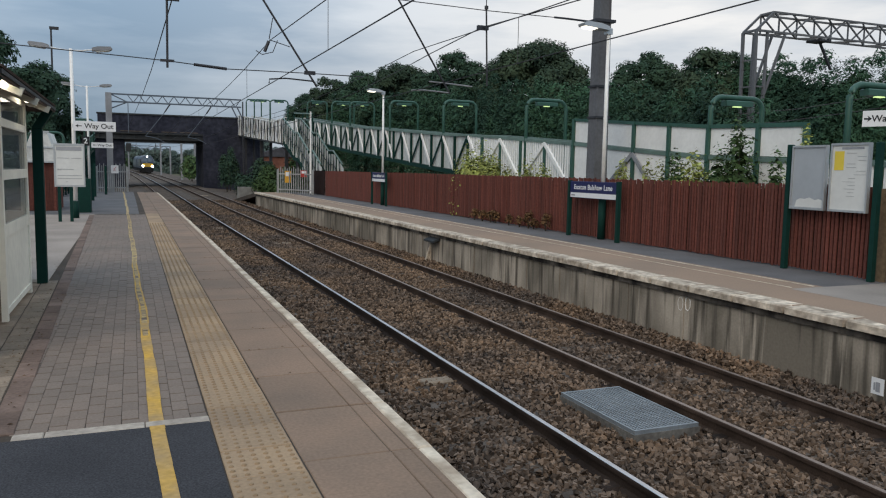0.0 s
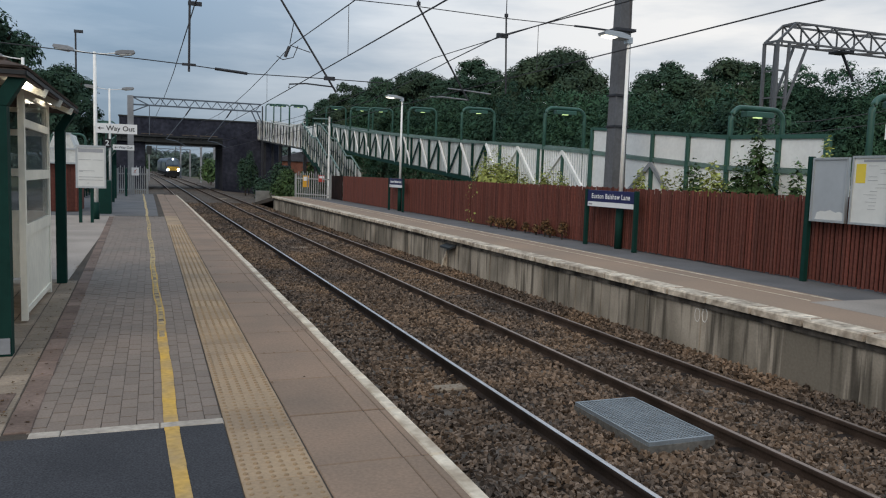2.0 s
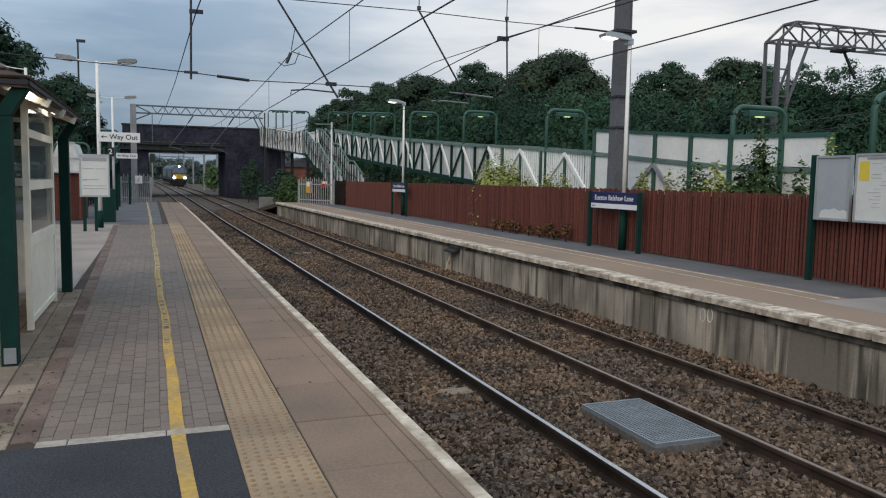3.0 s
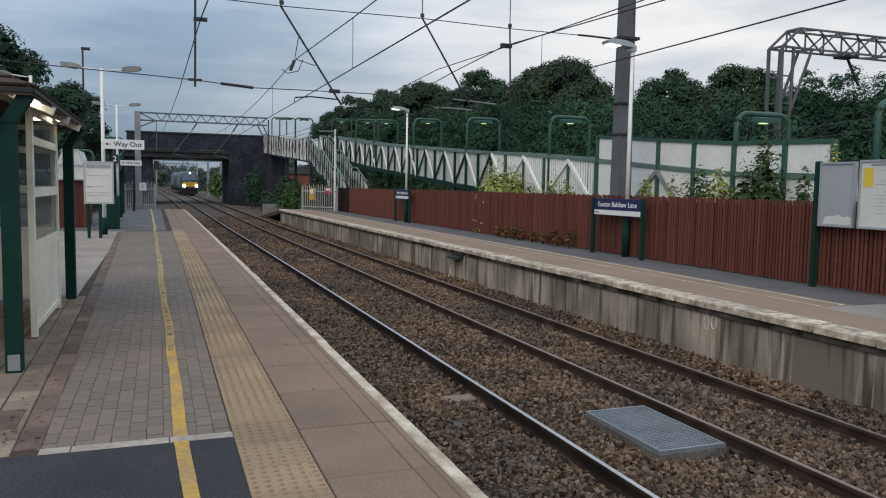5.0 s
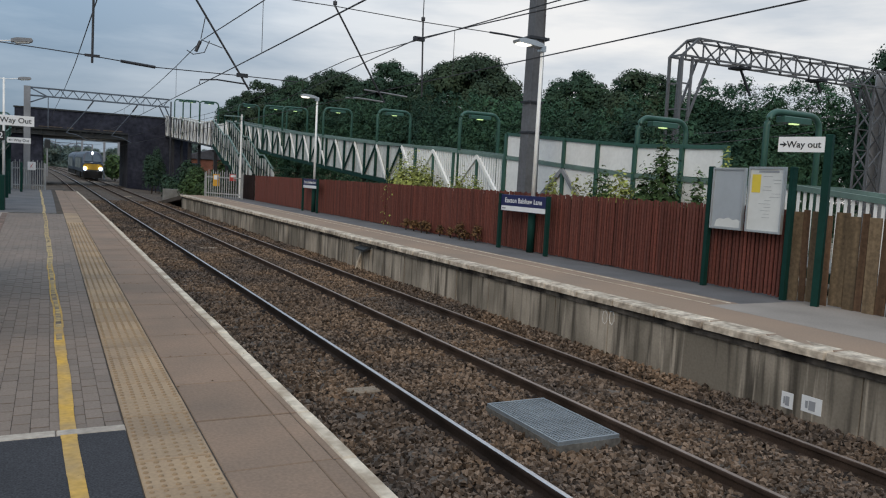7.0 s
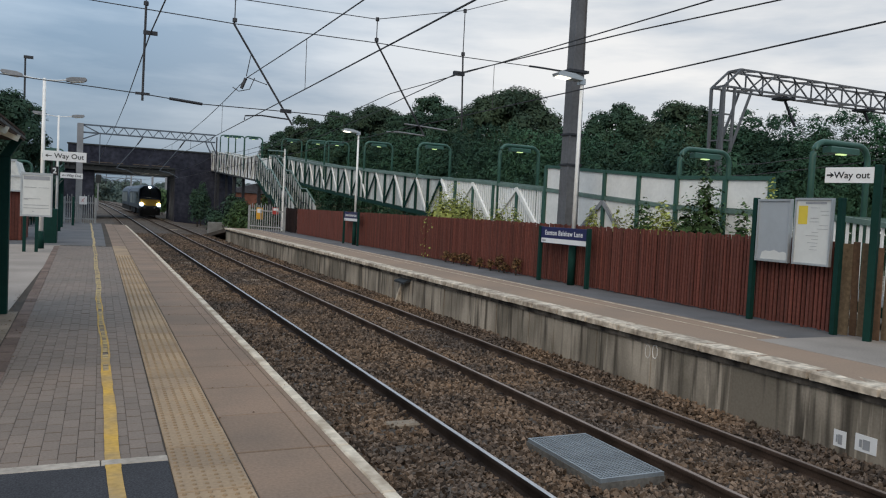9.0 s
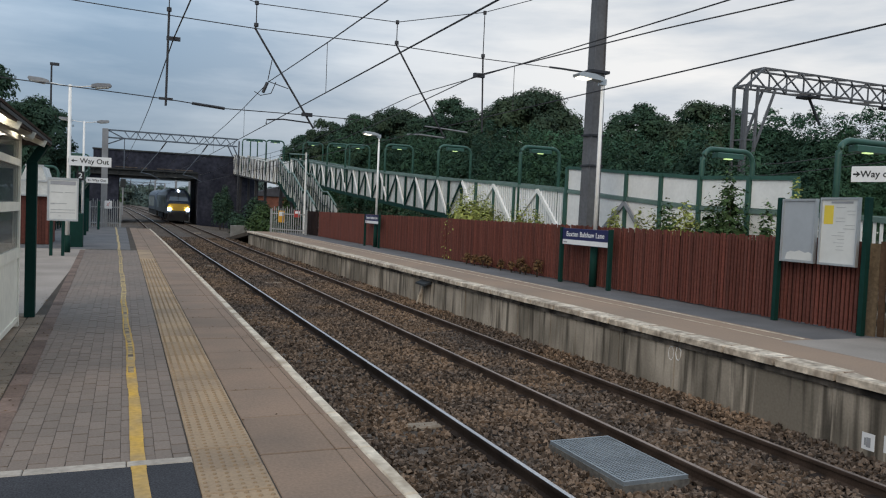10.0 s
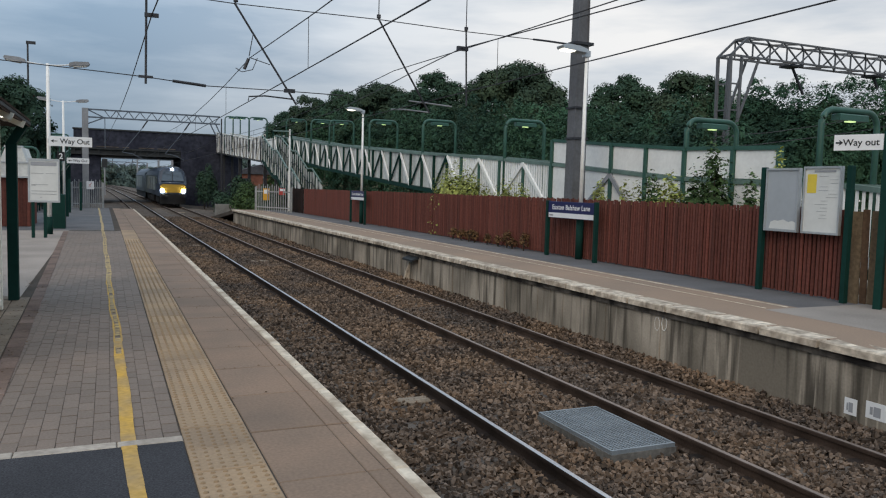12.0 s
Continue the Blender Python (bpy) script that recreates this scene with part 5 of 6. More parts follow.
st = thing("stairs", "pale steel stairs with white handrails down to the platform", "stairs", kind="structure")
prof = [(60.4, 3.55), (56.0, 2.25), (54.7, 2.20), (51.3, 0.90), (50.0, 0.88), (47.5, -0.05)]
SIDE = 1.88     # height of the sides over the treads
for x in (11.0, 12.4):
    for k, ((ya, za), (yb, zb)) in enumerate(zip(prof[:-1], prof[1:])):
        part("stringer", Mesh().beam((x, ya, za - 0.05), (x, yb, zb - 0.05), 0.08, 0.26), GREEN, st, "dark green stringer")
        part("handrail", Mesh().tube([(x - 0.03, ya, za + SIDE), (x - 0.03, yb, zb + SIDE)], 0.055, 6), RAMP_RAIL, st)
        part("mid_rail", Mesh().tube([(x - 0.03, ya, za + 0.95), (x - 0.03, yb, zb + 0.95)], 0.03, 6), STEEL_DARK, st)
        part("infill", Mesh().prism([(ya, za + 0.1), (yb, zb + 0.1), (yb, zb + SIDE - 0.22), (ya, za + SIDE - 0.22)], x + 0.012, x + 0.03, "x"), INFILL, st, "pale grey infill sheet")
        n = max(1, round(abs(ya - yb) / 0.72))
        for i in range(n):
            u, w = i / n, (i + 1) / n
            y, z, y2, z2 = ya + (yb - ya) * u, za + (zb - za) * u, ya + (yb - ya) * w, za + (zb - za) * w
            part("baluster", Mesh().beam((x - 0.03, y, z - 0.1), (x - 0.03, y, z + SIDE), 0.06, 0.07), GREEN, st)
            if n > 1:
                part("diagonal", Mesh().beam((x - 0.02, y, z + (0.1 if i % 2 else SIDE - 0.25)), (x - 0.02, y2, z2 + (SIDE - 0.25 if i % 2 else 0.1)), 0.04, 0.08), WHITE if i % 2 else STEEL, st)
for (ya, za), (yb, zb) in ((prof[0], prof[1]), (prof[2], prof[3]), (prof[4], prof[5])):
    n = round((za - zb) / 0.18)
    for i in range(n):
        y, z = ya + (yb - ya) * (i + 0.5) / n, za + (zb - za) * (i + 0.5) / n
        part("tread", Mesh().slab(11.04, 12.36, y - 0.3, y + 0.3, z - 0.05, z, 0.005), CONCRETE, st)
for (ya, za), (yb, zb) in ((prof[1], prof[2]), (prof[3], prof[4])):
    part("landing", Mesh().slab(11.04, 12.36, yb - 0.1, ya + 0.1, zb - 0.1, zb, 0.01), CONCRETE, st)
    for x in (11.1, 12.3):
        part("support_post", Mesh().beam((x, (ya + yb) / 2, -1.3), (x, (ya + yb) / 2, zb - 0.1), 0.12, 0.12), STEEL_DARK, st)
part("top_rail", Mesh().beam((12.5, 63.9, 6.1), (12.5, 56.9, 5.62), 0.08, 0.1), RAMP_RAIL, st, "pale rail over the top landing")
for y, z in ((63.9, 6.1), (60.4, 5.86), (56.9, 5.62)):
    part("top_rail_post", Mesh().beam((12.5, y, 3.4), (12.5, y, z), 0.08, 0.08), GREEN, st)
sp = thing("stair_pole", "slim white pole beside the stairs", "pole", (10.75, 49.5, FAR_Z))
part("pole", Mesh().tube([(0, 0, 0), (0, 0, 5.3)], 0.07, 8, 0.05), WHITE, sp)

# odds and ends on the ballast
for x, y, w, d in ((3.44, 8.6, 0.21, 0.10), (4.75, 26.4, 0.30, 0.16), (3.28, 33.5, 0.22, 0.14), (5.5, 68.0, 0.40, 0.25)):
    s = thing("loose_block", "pale worn concrete block lying on the ballast", "block", (x, y, BED_Z + climb(y)), "loose blocks")
    part("block", Mesh().slab(-w, w, -d, d, -0.03, 0.075, 0.02), material("pale_worn_concrete", (0.30, 0.245, 0.19), 0.95, vary=0.2, grain=30, stain=3), s)

# ---- lattice portal beyond the ramp, square to the tracks ----
lg = thing("lattice_gantry", "grey lattice portal gantry with a lattice leg behind the ramp", "gantry")


def lattice(a, b, side, rise, bays, bar, parent, name):
    """A four-chord lattice beam between two points."""
    a, b, s, r = Vector(a), Vector(b), Vector(side), Vector(rise)
    for o in (Vector(), s, r, s + r):
        part(name + "_chord", Mesh().beam(a + o, b + o, bar * 1.4), STEEL_GANTRY, parent)
    for i in range(bays):
        p, q = a + (b - a) * i / bays, a + (b - a) * (i + 1) / bays
        for o, e in ((Vector(), r), (s, r), (Vector(), s), (r, s)):
            u, w = (p + o, q + o + e) if i % 2 else (p + o + e, q + o)
            part(name + "_brace", Mesh().beam(u, w, bar), STEEL_GANTRY, parent)
        part(name + "_strut", Mesh().beam(p + s, p + s + r, bar), STEEL_GANTRY, parent)


GY = 20.4
lattice((20.35, GY, 6.46), (31.2, GY, 6.46), (0, 0.6, 0), (0, 0, 0.66), 13, 0.045, lg, "boom")
# hipped end of the boom on its slim leg
for y in (GY, GY + 0.6):
    part("hip", Mesh().beam((19.6, y, 6.46), (20.35, y, 7.12), 0.07), STEEL_GANTRY, lg)
    part("boom_chord", Mesh().beam((19.6, y, 6.46), (20.35, y, 6.46), 0.07), STEEL_GANTRY, lg)
    part("leg_post", Mesh().beam((19.6, y, 6.46), (19.72, y, -1.3), 0.09), STEEL_GANTRY, lg)
    part("leg_post", Mesh().beam((20.1, y, 6.46), (19.92, y, -1.3), 0.08), STEEL_GANTRY, lg)
    part("leg_strut", Mesh().beam((20.9, y, 6.46), (19.98, y, 4.1), 0.07), STEEL_GANTRY, lg)
part("hip_tie", Mesh().beam((20.35, GY, 7.12), (20.35, GY + 0.6, 7.12), 0.07), STEEL_GANTRY, lg)
part("hip_tie", Mesh().beam((19.6, GY, 6.46), (19.6, GY + 0.6, 6.46), 0.07), STEEL_GANTRY, lg)
for z in (5.5, 4.6, 3.7, 2.8, 1.9):
    part("leg_tie", Mesh().beam((19.65, GY, z), (20.0, GY, z), 0.05), STEEL_GANTRY, lg)
    part("leg_tie", Mesh().beam((19.65, GY, z), (19.65, GY + 0.6, z), 0.05), STEEL_GANTRY, lg)
# the broad leg: a lattice with a solid channel on its outer side
lattice((30.3, GY, -1.3), (30.3, GY, 6.46), (0, 0.6, 0), (0.85, 0, 0), 9, 0.05, lg, "leg")
for y in (GY - 0.03, GY + 0.63):
    part("leg_channel", Mesh().slab(31.32, 31.78, y - 0.04, y + 0.04, -1.3, 7.14, 0.01), STEEL, lg, "pale grey steel channel")
    part("leg_brace", Mesh().beam((29.6, y, 6.46), (30.3, y, 5.5), 0.09), STEEL_GANTRY, lg)
    part("leg_brace", Mesh().beam((30.3, y, 6.46), (31.2, y, 5.3), 0.08), STEEL_GANTRY, lg)
part("leg_channel", Mesh().box(31.82, 31.88, GY - 0.05, GY + 0.65, -1.3, 7.14), STEEL, lg)
for x, d in ((22.8, 0.65), (27.1, 0.3)):
    part("drop_arm", Mesh().beam((x, GY + 0.3, 6.4), (x + d, GY + 0.3, 6.4 - 1.5 * d), 0.07), STEEL_DARK, lg)
    part("drop_bracket", Mesh().box(x - 0.3, x + 0.25, GY, GY + 0.6, 6.34, 6.41), STEEL_DARK, lg)

# ---- shelter on the near platform ----
sh = thing("waiting_shelter", "cream-framed waiting shelter with dark green posts and a tiled hipped roof", "shelter")
SHX, SY0, SY1 = -1.22, 6.98, 11.2
for y in (SY0, SY1):
    part("post", Mesh().slab(SHX + 0.02, SHX + 0.14, y - 0.07, y + 0.07, 0, 2.02, 0.01).prism([(SHX + 0.02, 2.02), (SHX + 0.14, 2.02), (SHX + 0.29, 2.27), (SHX + 0.25, 2.30), (SHX + 0.19, 2.30)], y - 0.07, y + 0.07), GREEN, sh, "dark green steel post with a flared head")
    part("post", Mesh().slab(-3.6, -3.44, y - 0.09, y + 0.09, 0, 2.2, 0.01), GREEN, sh)
part("socket_plate", Mesh().slab(SHX + 0.04, SHX + 0.13, SY0 - 0.08, SY0 - 0.07, 0.02, 0.15, 0.003), STEEL, sh, "grey metal foot plate")


def glazed(x, y0, y1, sh_parent, label, axis="y"):
    """A framed panel: a solid lower sheet, two panes and a fanlight."""
    def bx(a0, a1, b0, b1, z0, z1):
        return (a0, a1, b0, b1, z0, z1) if axis == "y" else (b0, b1, a0, a1, z0, z1)
    f = Mesh()
    t = 0.025
    for z0, z1 in ((0.08, 0.14), (0.84, 0.96), (1.40, 1.50), (1.92, 2.0), (2.22, 2.28)):
        f.box(*bx(x - t, x + t, y0, y1, z0, z1))
    for a in (y0, y1 - 0.08):
        f.box(*bx(x - t - 0.003, x + t + 0.003, a, a + 0.08, 0.02, 2.29))
    p = part("panel_frame", f, CREAM, sh_parent, label)
    part("sheet", Mesh().box(*bx(x - 0.012, x + 0.012, y0 + 0.08, y1 - 0.08, 0.14, 0.84)), CREAM, p)
    for z0, z1 in ((0.96, 1.40), (1.50, 1.92), (2.0, 2.22)):
        ob = part("pane", Mesh().box(*bx(x - 0.005, x + 0.005, y0 + 0.08, y1 - 0.08, z0, z1)), GLASS, p)
        ob.visible_shadow = False
    return p


glazed(SHX + 0.03, 8.36, 10.3, sh, "cream painted frame")
for y in (SY0 + 0.02, SY1 - 0.02):
    for x0, x1 in ((-3.45, -2.4), (-2.4, SHX - 0.05)):
        glazed(y, x0, x1, sh, "cream painted frame", "x")
for a, b in ((7.1, 8.45), (8.45, 9.8), (9.8, 11.1)):
    glazed(-3.5, a, b, sh, "cream painted frame")
part("bench", Mesh().slab(-3.35, -2.95, 7.3, 10.9, 0.42, 0.46, 0.01).box(-3.2, -3.1, 7.6, 7.7, 0, 0.42).box(-3.2, -3.1, 10.5, 10.6, 0, 0.42), GREEN, sh)
# hipped roof: eaves round a short ridge, with rows of tiles
EX0, EX1, EY0, EY1, EZ, RZ = -3.85, -0.94, 6.88, 11.35, 2.30, 2.92
ridge = [(-2.38, 8.0, RZ), (-2.38, 10.2, RZ)]
ec = [(EX0, EY0, EZ), (EX1, EY0, EZ), (EX1, EY1, EZ), (EX0, EY1, EZ)]
roof = Mesh().add(ec + ridge + [(x, y, z - 0.06) for x, y, z in ec + ridge],
                  [(0, 1, 4), (1, 2, 5, 4), (2, 3, 5), (3, 0, 4, 5), (10, 7, 6), (10, 11, 8, 7), (11, 9, 8), (11, 10, 6, 9), (0, 6, 7, 1), (1, 7, 8, 2), (2, 8, 9, 3), (3, 9, 6, 0)])
rf = part("roof", roof, TILE, sh, "brown tiled hipped roof")
for p_, q_ in (((EX1, EY0), (EX1, EY1)), ((EX0, EY0), (EX1, EY0)), ((EX0, EY1), (EX1, EY1))):
    part("eaves_board", Mesh().beam((*p_, EZ - 0.02), (*q_, EZ - 0.02), 0.025, 0.035), GIRDER, sh)
part("wall_plate", Mesh().beam((SHX + 0.03, SY0, 2.33), (SHX + 0.03, SY1, 2.33), 0.06, 0.08), CREAM, sh, "yellowish timber wall plate")
for i in range(6):
    part("gable_board", Mesh().slab(-3.5, SHX + 0.0, SY0 - 0.13, SY0 - 0.10, 1.98 + 0.06 * i, 2.035 + 0.06 * i, 0.004), TILE, sh)
for y in (8.0, 9.2, 10.4):
    part("rafter", Mesh().beam((EX1 + 0.02, y, EZ - 0.09), (-2.3, y, RZ - 0.14), 0.05, 0.08), CREAM, sh)


def courses(p0, p1, q0, q1, n, parent):
    """Rows of tiles lapped up a roof slope from the eaves p0-p1 to the ridge q0-q1."""
    p0, p1, q0, q1 = map(Vector, (p0, p1, q0, q1))
    nrm = (p1 - p0).cross(q0 - p0).normalized()
    if nrm.z < 0:
        nrm = -nrm
    m = Mesh()
    for i in range(n):
        u, w = i / n, min(1, (i + 1.15) / n)
        a, b, c, d = p0.lerp(q0, u), p1.lerp(q1, u), p1.lerp(q1, w), p0.lerp(q0, w)
        k = max(1, round((b - a).length / 0.3))
        for j in range(k):
            v = [a.lerp(b, (j + 0.02) / k) + nrm * 0.035, a.lerp(b, (j + 0.98) / k) + nrm * 0.035, d.lerp(c, (j + 0.98) / k) + nrm * 0.012, d.lerp(c, (j + 0.02) / k) + nrm * 0.012]
            m.add(v + [x - nrm * 0.02 for x in v], [(0, 1, 2, 3), (7, 6, 5, 4), (0, 4, 5, 1), (1, 5, 6, 2), (2, 6, 7, 3), (3, 7, 4, 0)])
    ob = part("tiles", m, TILE, parent)
    ob["kind"] = "stuff"


courses(ec[0], ec[1], ridge[0], ridge[0], 9, rf)
courses(ec[1], ec[2], ridge[0], ridge[1], 9, rf)
courses(ec[2], ec[3], ridge[1], ridge[1], 9, rf)
courses(ec[3], ec[0], ridge[1], ridge[0], 9, rf)
for y, x in ((9.7, -1.05), (7.75, -1.08), (9.0, -2.6)):
    s = thing("shelter_lamp", "lit bulkhead lamp under the shelter roof", "lamp", (x, y, 2.27 if x > -2 else 2.55), "shelter lamps")
    part("housing", Mesh().slab(-0.07, 0.07, -0.22, 0.22, 0.02, 0.06, 0.01), WHITE, s)
    part("tube", Mesh().slab(-0.05, 0.05, -0.2, 0.2, -0.02, 0.02, 0.01), TUBE_ON, s, "lit fluorescent diffuser")

# ---- noticeboard, lamps' signs and cabinets on the near platform ----
nb = thing("noticeboard", "white map poster in a pale frame on two dark green legs", "noticeboard", (-1.6, 23.1, 0))
part("frame", Mesh().box(-0.38, 0.38, -0.04, 0.04, 2.06, 2.12).box(-0.38, 0.38, -0.04, 0.04, 0.95, 1.0).box(-0.38, -0.34, -0.04, 0.04, 1.0, 2.06).box(0.34, 0.38, -0.04, 0.04, 1.0, 2.06), ALU, nb)
part("poster", Mesh().box(-0.34, 0.34, -0.025, 0.02, 1.0, 2.06), POSTER, nb)
hp = Mesh().box(-0.31, 0.31, -0.03, -0.025, 1.93, 2.03)
for z, a, b in ((1.72, -0.3, 0.0), (1.72, 0.05, 0.3), (1.42, -0.3, 0.1), (1.40, -0.3, -0.2), (1.25, -0.3, 0.3), (1.17, -0.3, 0.3), (1.08, -0.1, -0.05)):
    hp.box(a, b, -0.03, -0.025, z, z + 0.012)
part("print", hp, PRINT, nb)
for x in (-0.27, 0.02):
    part("leg", Mesh().slab(x - 0.04, x + 0.04, -0.04, 0.04, 0, 0.96, 0.006), GREEN, nb)


def hung_sign(x, y, z, w, h, text, size, label):
    s = thing("way_out_sign", label, "sign", (x, y, z), "way out signs")
    part("panel", Mesh().slab(0, w, -0.06, -0.04, 0, h, 0.004), SIGN_WHITE, s)
    part("fixing", Mesh().box(-0.02, 0.06, -0.04, 0.0, h * 0.3, h * 0.7), ALU, s)
    lettering(text, size, BLACK, s, Matrix.Translation((w * 0.60, -0.061, h / 2)) @ Euler((radians(90), 0, 0)).to_matrix().to_4x4())
    ax = 0.06
    part("arrow", Mesh().box(ax + 0.05, ax + 0.17, -0.064, -0.06, h / 2 - 0.011, h / 2 + 0.011).add([(ax, -0.063, h / 2), (ax + 0.08, -0.063, h / 2 + 0.05), (ax + 0.06, -0.063, h / 2), (ax + 0.08, -0.063, h / 2 - 0.05)], [(0, 1, 2), (0, 2, 3)]), BLACK, s)
    return s


hung_sign(-1.57, 24.55, 2.53, 1.13, 0.28, "Way Out", 0.20, "white way out sign with black lettering on the lamp post")
hung_sign(-1.80, 39.95, 2.36, 0.95, 0.25, "Way Out", 0.16, "white way out sign with black lettering on the far lamp post")
num = thing("platform_number", "black platform number sign with a white figure", "sign", (-2.0, 39.9, 2.45))
part("panel", Mesh().slab(-0.2, 0.12, -0.06, -0.04, 0, 0.42, 0.004), BLACK, num)
part("fixing", Mesh().box(0.03, 0.1, -0.04, 0.12, 0.15, 0.25), ALU, num)
lettering("2", 0.36, SIGN_WHITE, num, Matrix.Translation((-0.04, -0.061, 0.21)) @ Euler((radians(90), 0, 0)).to_matrix().to_4x4())
cab = thing("green_cabinet", "dark green metal cabinet behind the noticeboard", "cabinet", (-1.45, 27.6, 0))
part("body", Mesh().slab(-0.3, 0.15, -0.3, 0.3, 0, 1.1, 0.02), GREEN, cab)
rb = thing("red_hut", "red-brown timber hut with a pale roof", "hut", (-3.4, 28.5, 0))
part("wall", Mesh().box(0.1, 1.02, 0.0, 2.4, 0, 1.6), FENCE_RED, rb)
for i in range(9):
    part("board", Mesh().slab(0.11 + 0.1 * i, 0.20 + 0.1 * i, -0.02, -0.002, 0.02, 1.6, 0.004), FENCE_RED, rb)
part("roof", Mesh().prism([(0.0, 1.62), (1.1, 1.62), (0.95, 2.1), (0.78, 2.62), (0.35, 2.62), (0.15, 2.1)], -0.12, 2.5), GREY_PAINT, rb)
part("roof_rib", Mesh().box(0.1, 1.0, -0.15, -0.12, 2.08, 2.13).box(0.3, 0.85, -0.15, -0.12, 2.58, 2.64).box(0.02, 1.08, -0.15, -0.12, 1.6, 1.66), ALU, rb)
for x, y, h in ((-1.75, 33, 1.05), (-1.65, 36.5, 1.1), (-1.75, 41, 1.6), (-1.35, 44, 1.5)):
    p = thing("bollard", "slim dark green post on the platform", "post", (x, y, 0), "slim posts")
    part("post", Mesh().slab(-0.06, 0.06, -0.06, 0.06, 0, h, 0.01), GREEN, p)


def palisade(name, x0, y0, x1, y1, base, height, n, label, gap=True):
    s = thing(name, label, "fence", (0, 0, 0))
    a, b = Vector((x0, y0, base)), Vector((x1, y1, base))
    for i in range(n):
        p = a.lerp(b, (i + 0.5) / n)
        q = p + Vector((0, 0, height + (0.12 if i % 2 else 0)))
        part("pale", Mesh().tube([p, q, q + Vector((0, 0, 0.1))], 0.034, 6, 0.022), GALV_PALE, s)
    for z in (0.25, height - 0.25):
        part("rail", Mesh().beam(a + Vector((0, 0, z)), b + Vector((0, 0, z)), 0.05, 0.07), GALV_PALE, s)
    for p in (a, b):
        part("end_post", Mesh().beam(p, p + Vector((0, 0, height + 0.05)), 0.11, 0.11), GALV_PALE, s)
    return s


palisade("palisade_gate", -1.95, 48.3, -0.32, 48.5, 0, 1.42, 15, "white palisade gate at the platform end")
warn = thing("warning_sign", "small white warning sign with a dark symbol on the gate", "sign", (-0.98, 48.2, 1.08))
part("panel", Mesh().slab(-0.2, 0.2, -0.02, 0.0, 0, 0.46, 0.004), SIGN_WHITE, warn)
part("fixing", Mesh().box(-0.03, 0.03, 0.0, 0.22, 0.15, 0.25), ALU, warn)
part("symbol", Mesh().beam((-0.08, -0.025, 0.14), (0.08, -0.025, 0.38), 0.05, 0.02).beam((0.02, -0.025, 0.14), (-0.04, -0.025, 0.3), 0.04, 0.02), SIGN_RED, warn)
palisade("palisade_fence", 8.75, 50.3, 10.3, 46.8, FAR_Z, 1.5, 16, "white palisade fence closing the far platform end")
for dx, mat, z, h, lab in ((0.45, ORANGE, 0.62, 0.75, "orange-yellow warning sign on the palisade"), (1.15, SIGN_RED, 1.0, 0.42, "red and white warning sign on the palisade")):
    w = thing("warning_sign", lab, "sign", (8.75 + dx, 50.2 - dx * 2.26, z))
    part("panel", Mesh().slab(-0.2, 0.2, -0.05, -0.03, 0, h, 0.003), mat, w)
    part("print", Mesh().box(-0.15, 0.15, -0.055, -0.05, h * 0.55, h * 0.9), SIGN_WHITE, w)

# ramp lamps on the near side, seen past the shelter
left_ramp = thing("near_ramp", "dark green railed access ramp behind the near platform", "footbridge", kind="structure")
for x in (-3.2, -4.7):
    for i in range(24):
        y = 40 + 1.6 * i
        part("post", Mesh().beam((x, y, -0.3), (x, y, 1.3 + 0.075 * (y - 36)), 0.07, 0.07), GREEN, left_ramp)
    for d in (0, 0.5, 1.0):
        part("rail", Mesh().beam((x, 40, 1.6 - d), (x, 78, 4.45 - d), 0.07, 0.08), GREEN_HOOP, left_ramp)
for i in range(84):
    y = 40.2 + 0.45 * i
    part("picket", Mesh().beam((-3.2, y, 0.5 + 0.075 * (y - 40)), (-3.2, y, 1.6 + 0.075 * (y - 40)), 0.03, 0.04), GREEN_HOOP, left_ramp)
part("deck", Mesh().beam((-3.95, 40, 0.3), (-3.95, 78, 3.1), 1.5, 0.12), CONCRETE, left_ramp)
for y, x in ((42, -4.7), (48, -4.7), (54, -4.7), (60, -4.7), (67, -4.7), (74, -4.7)):
    z = 1.6 + 0.075 * (y - 40)
    ob = hoop(y, z - 1.3, z + 1.35, "dark green arched lamp hoop over the near ramp")
    ob.location.x = x
tall = thing("tall_pole", "tall thin dark pole with a small head among the trees", "pole", (-5.2, 62, 0))
part("pole", Mesh().tube([(0, 0, -1), (0, 0, 11.3)], 0.09, 8, 0.06), STEEL_DARK, tall)
part("head", Mesh().box(-0.1, 0.5, -0.08, 0.08, 11.1, 11.3), STEEL_DARK, tall)


# ---- trees and bushes ----


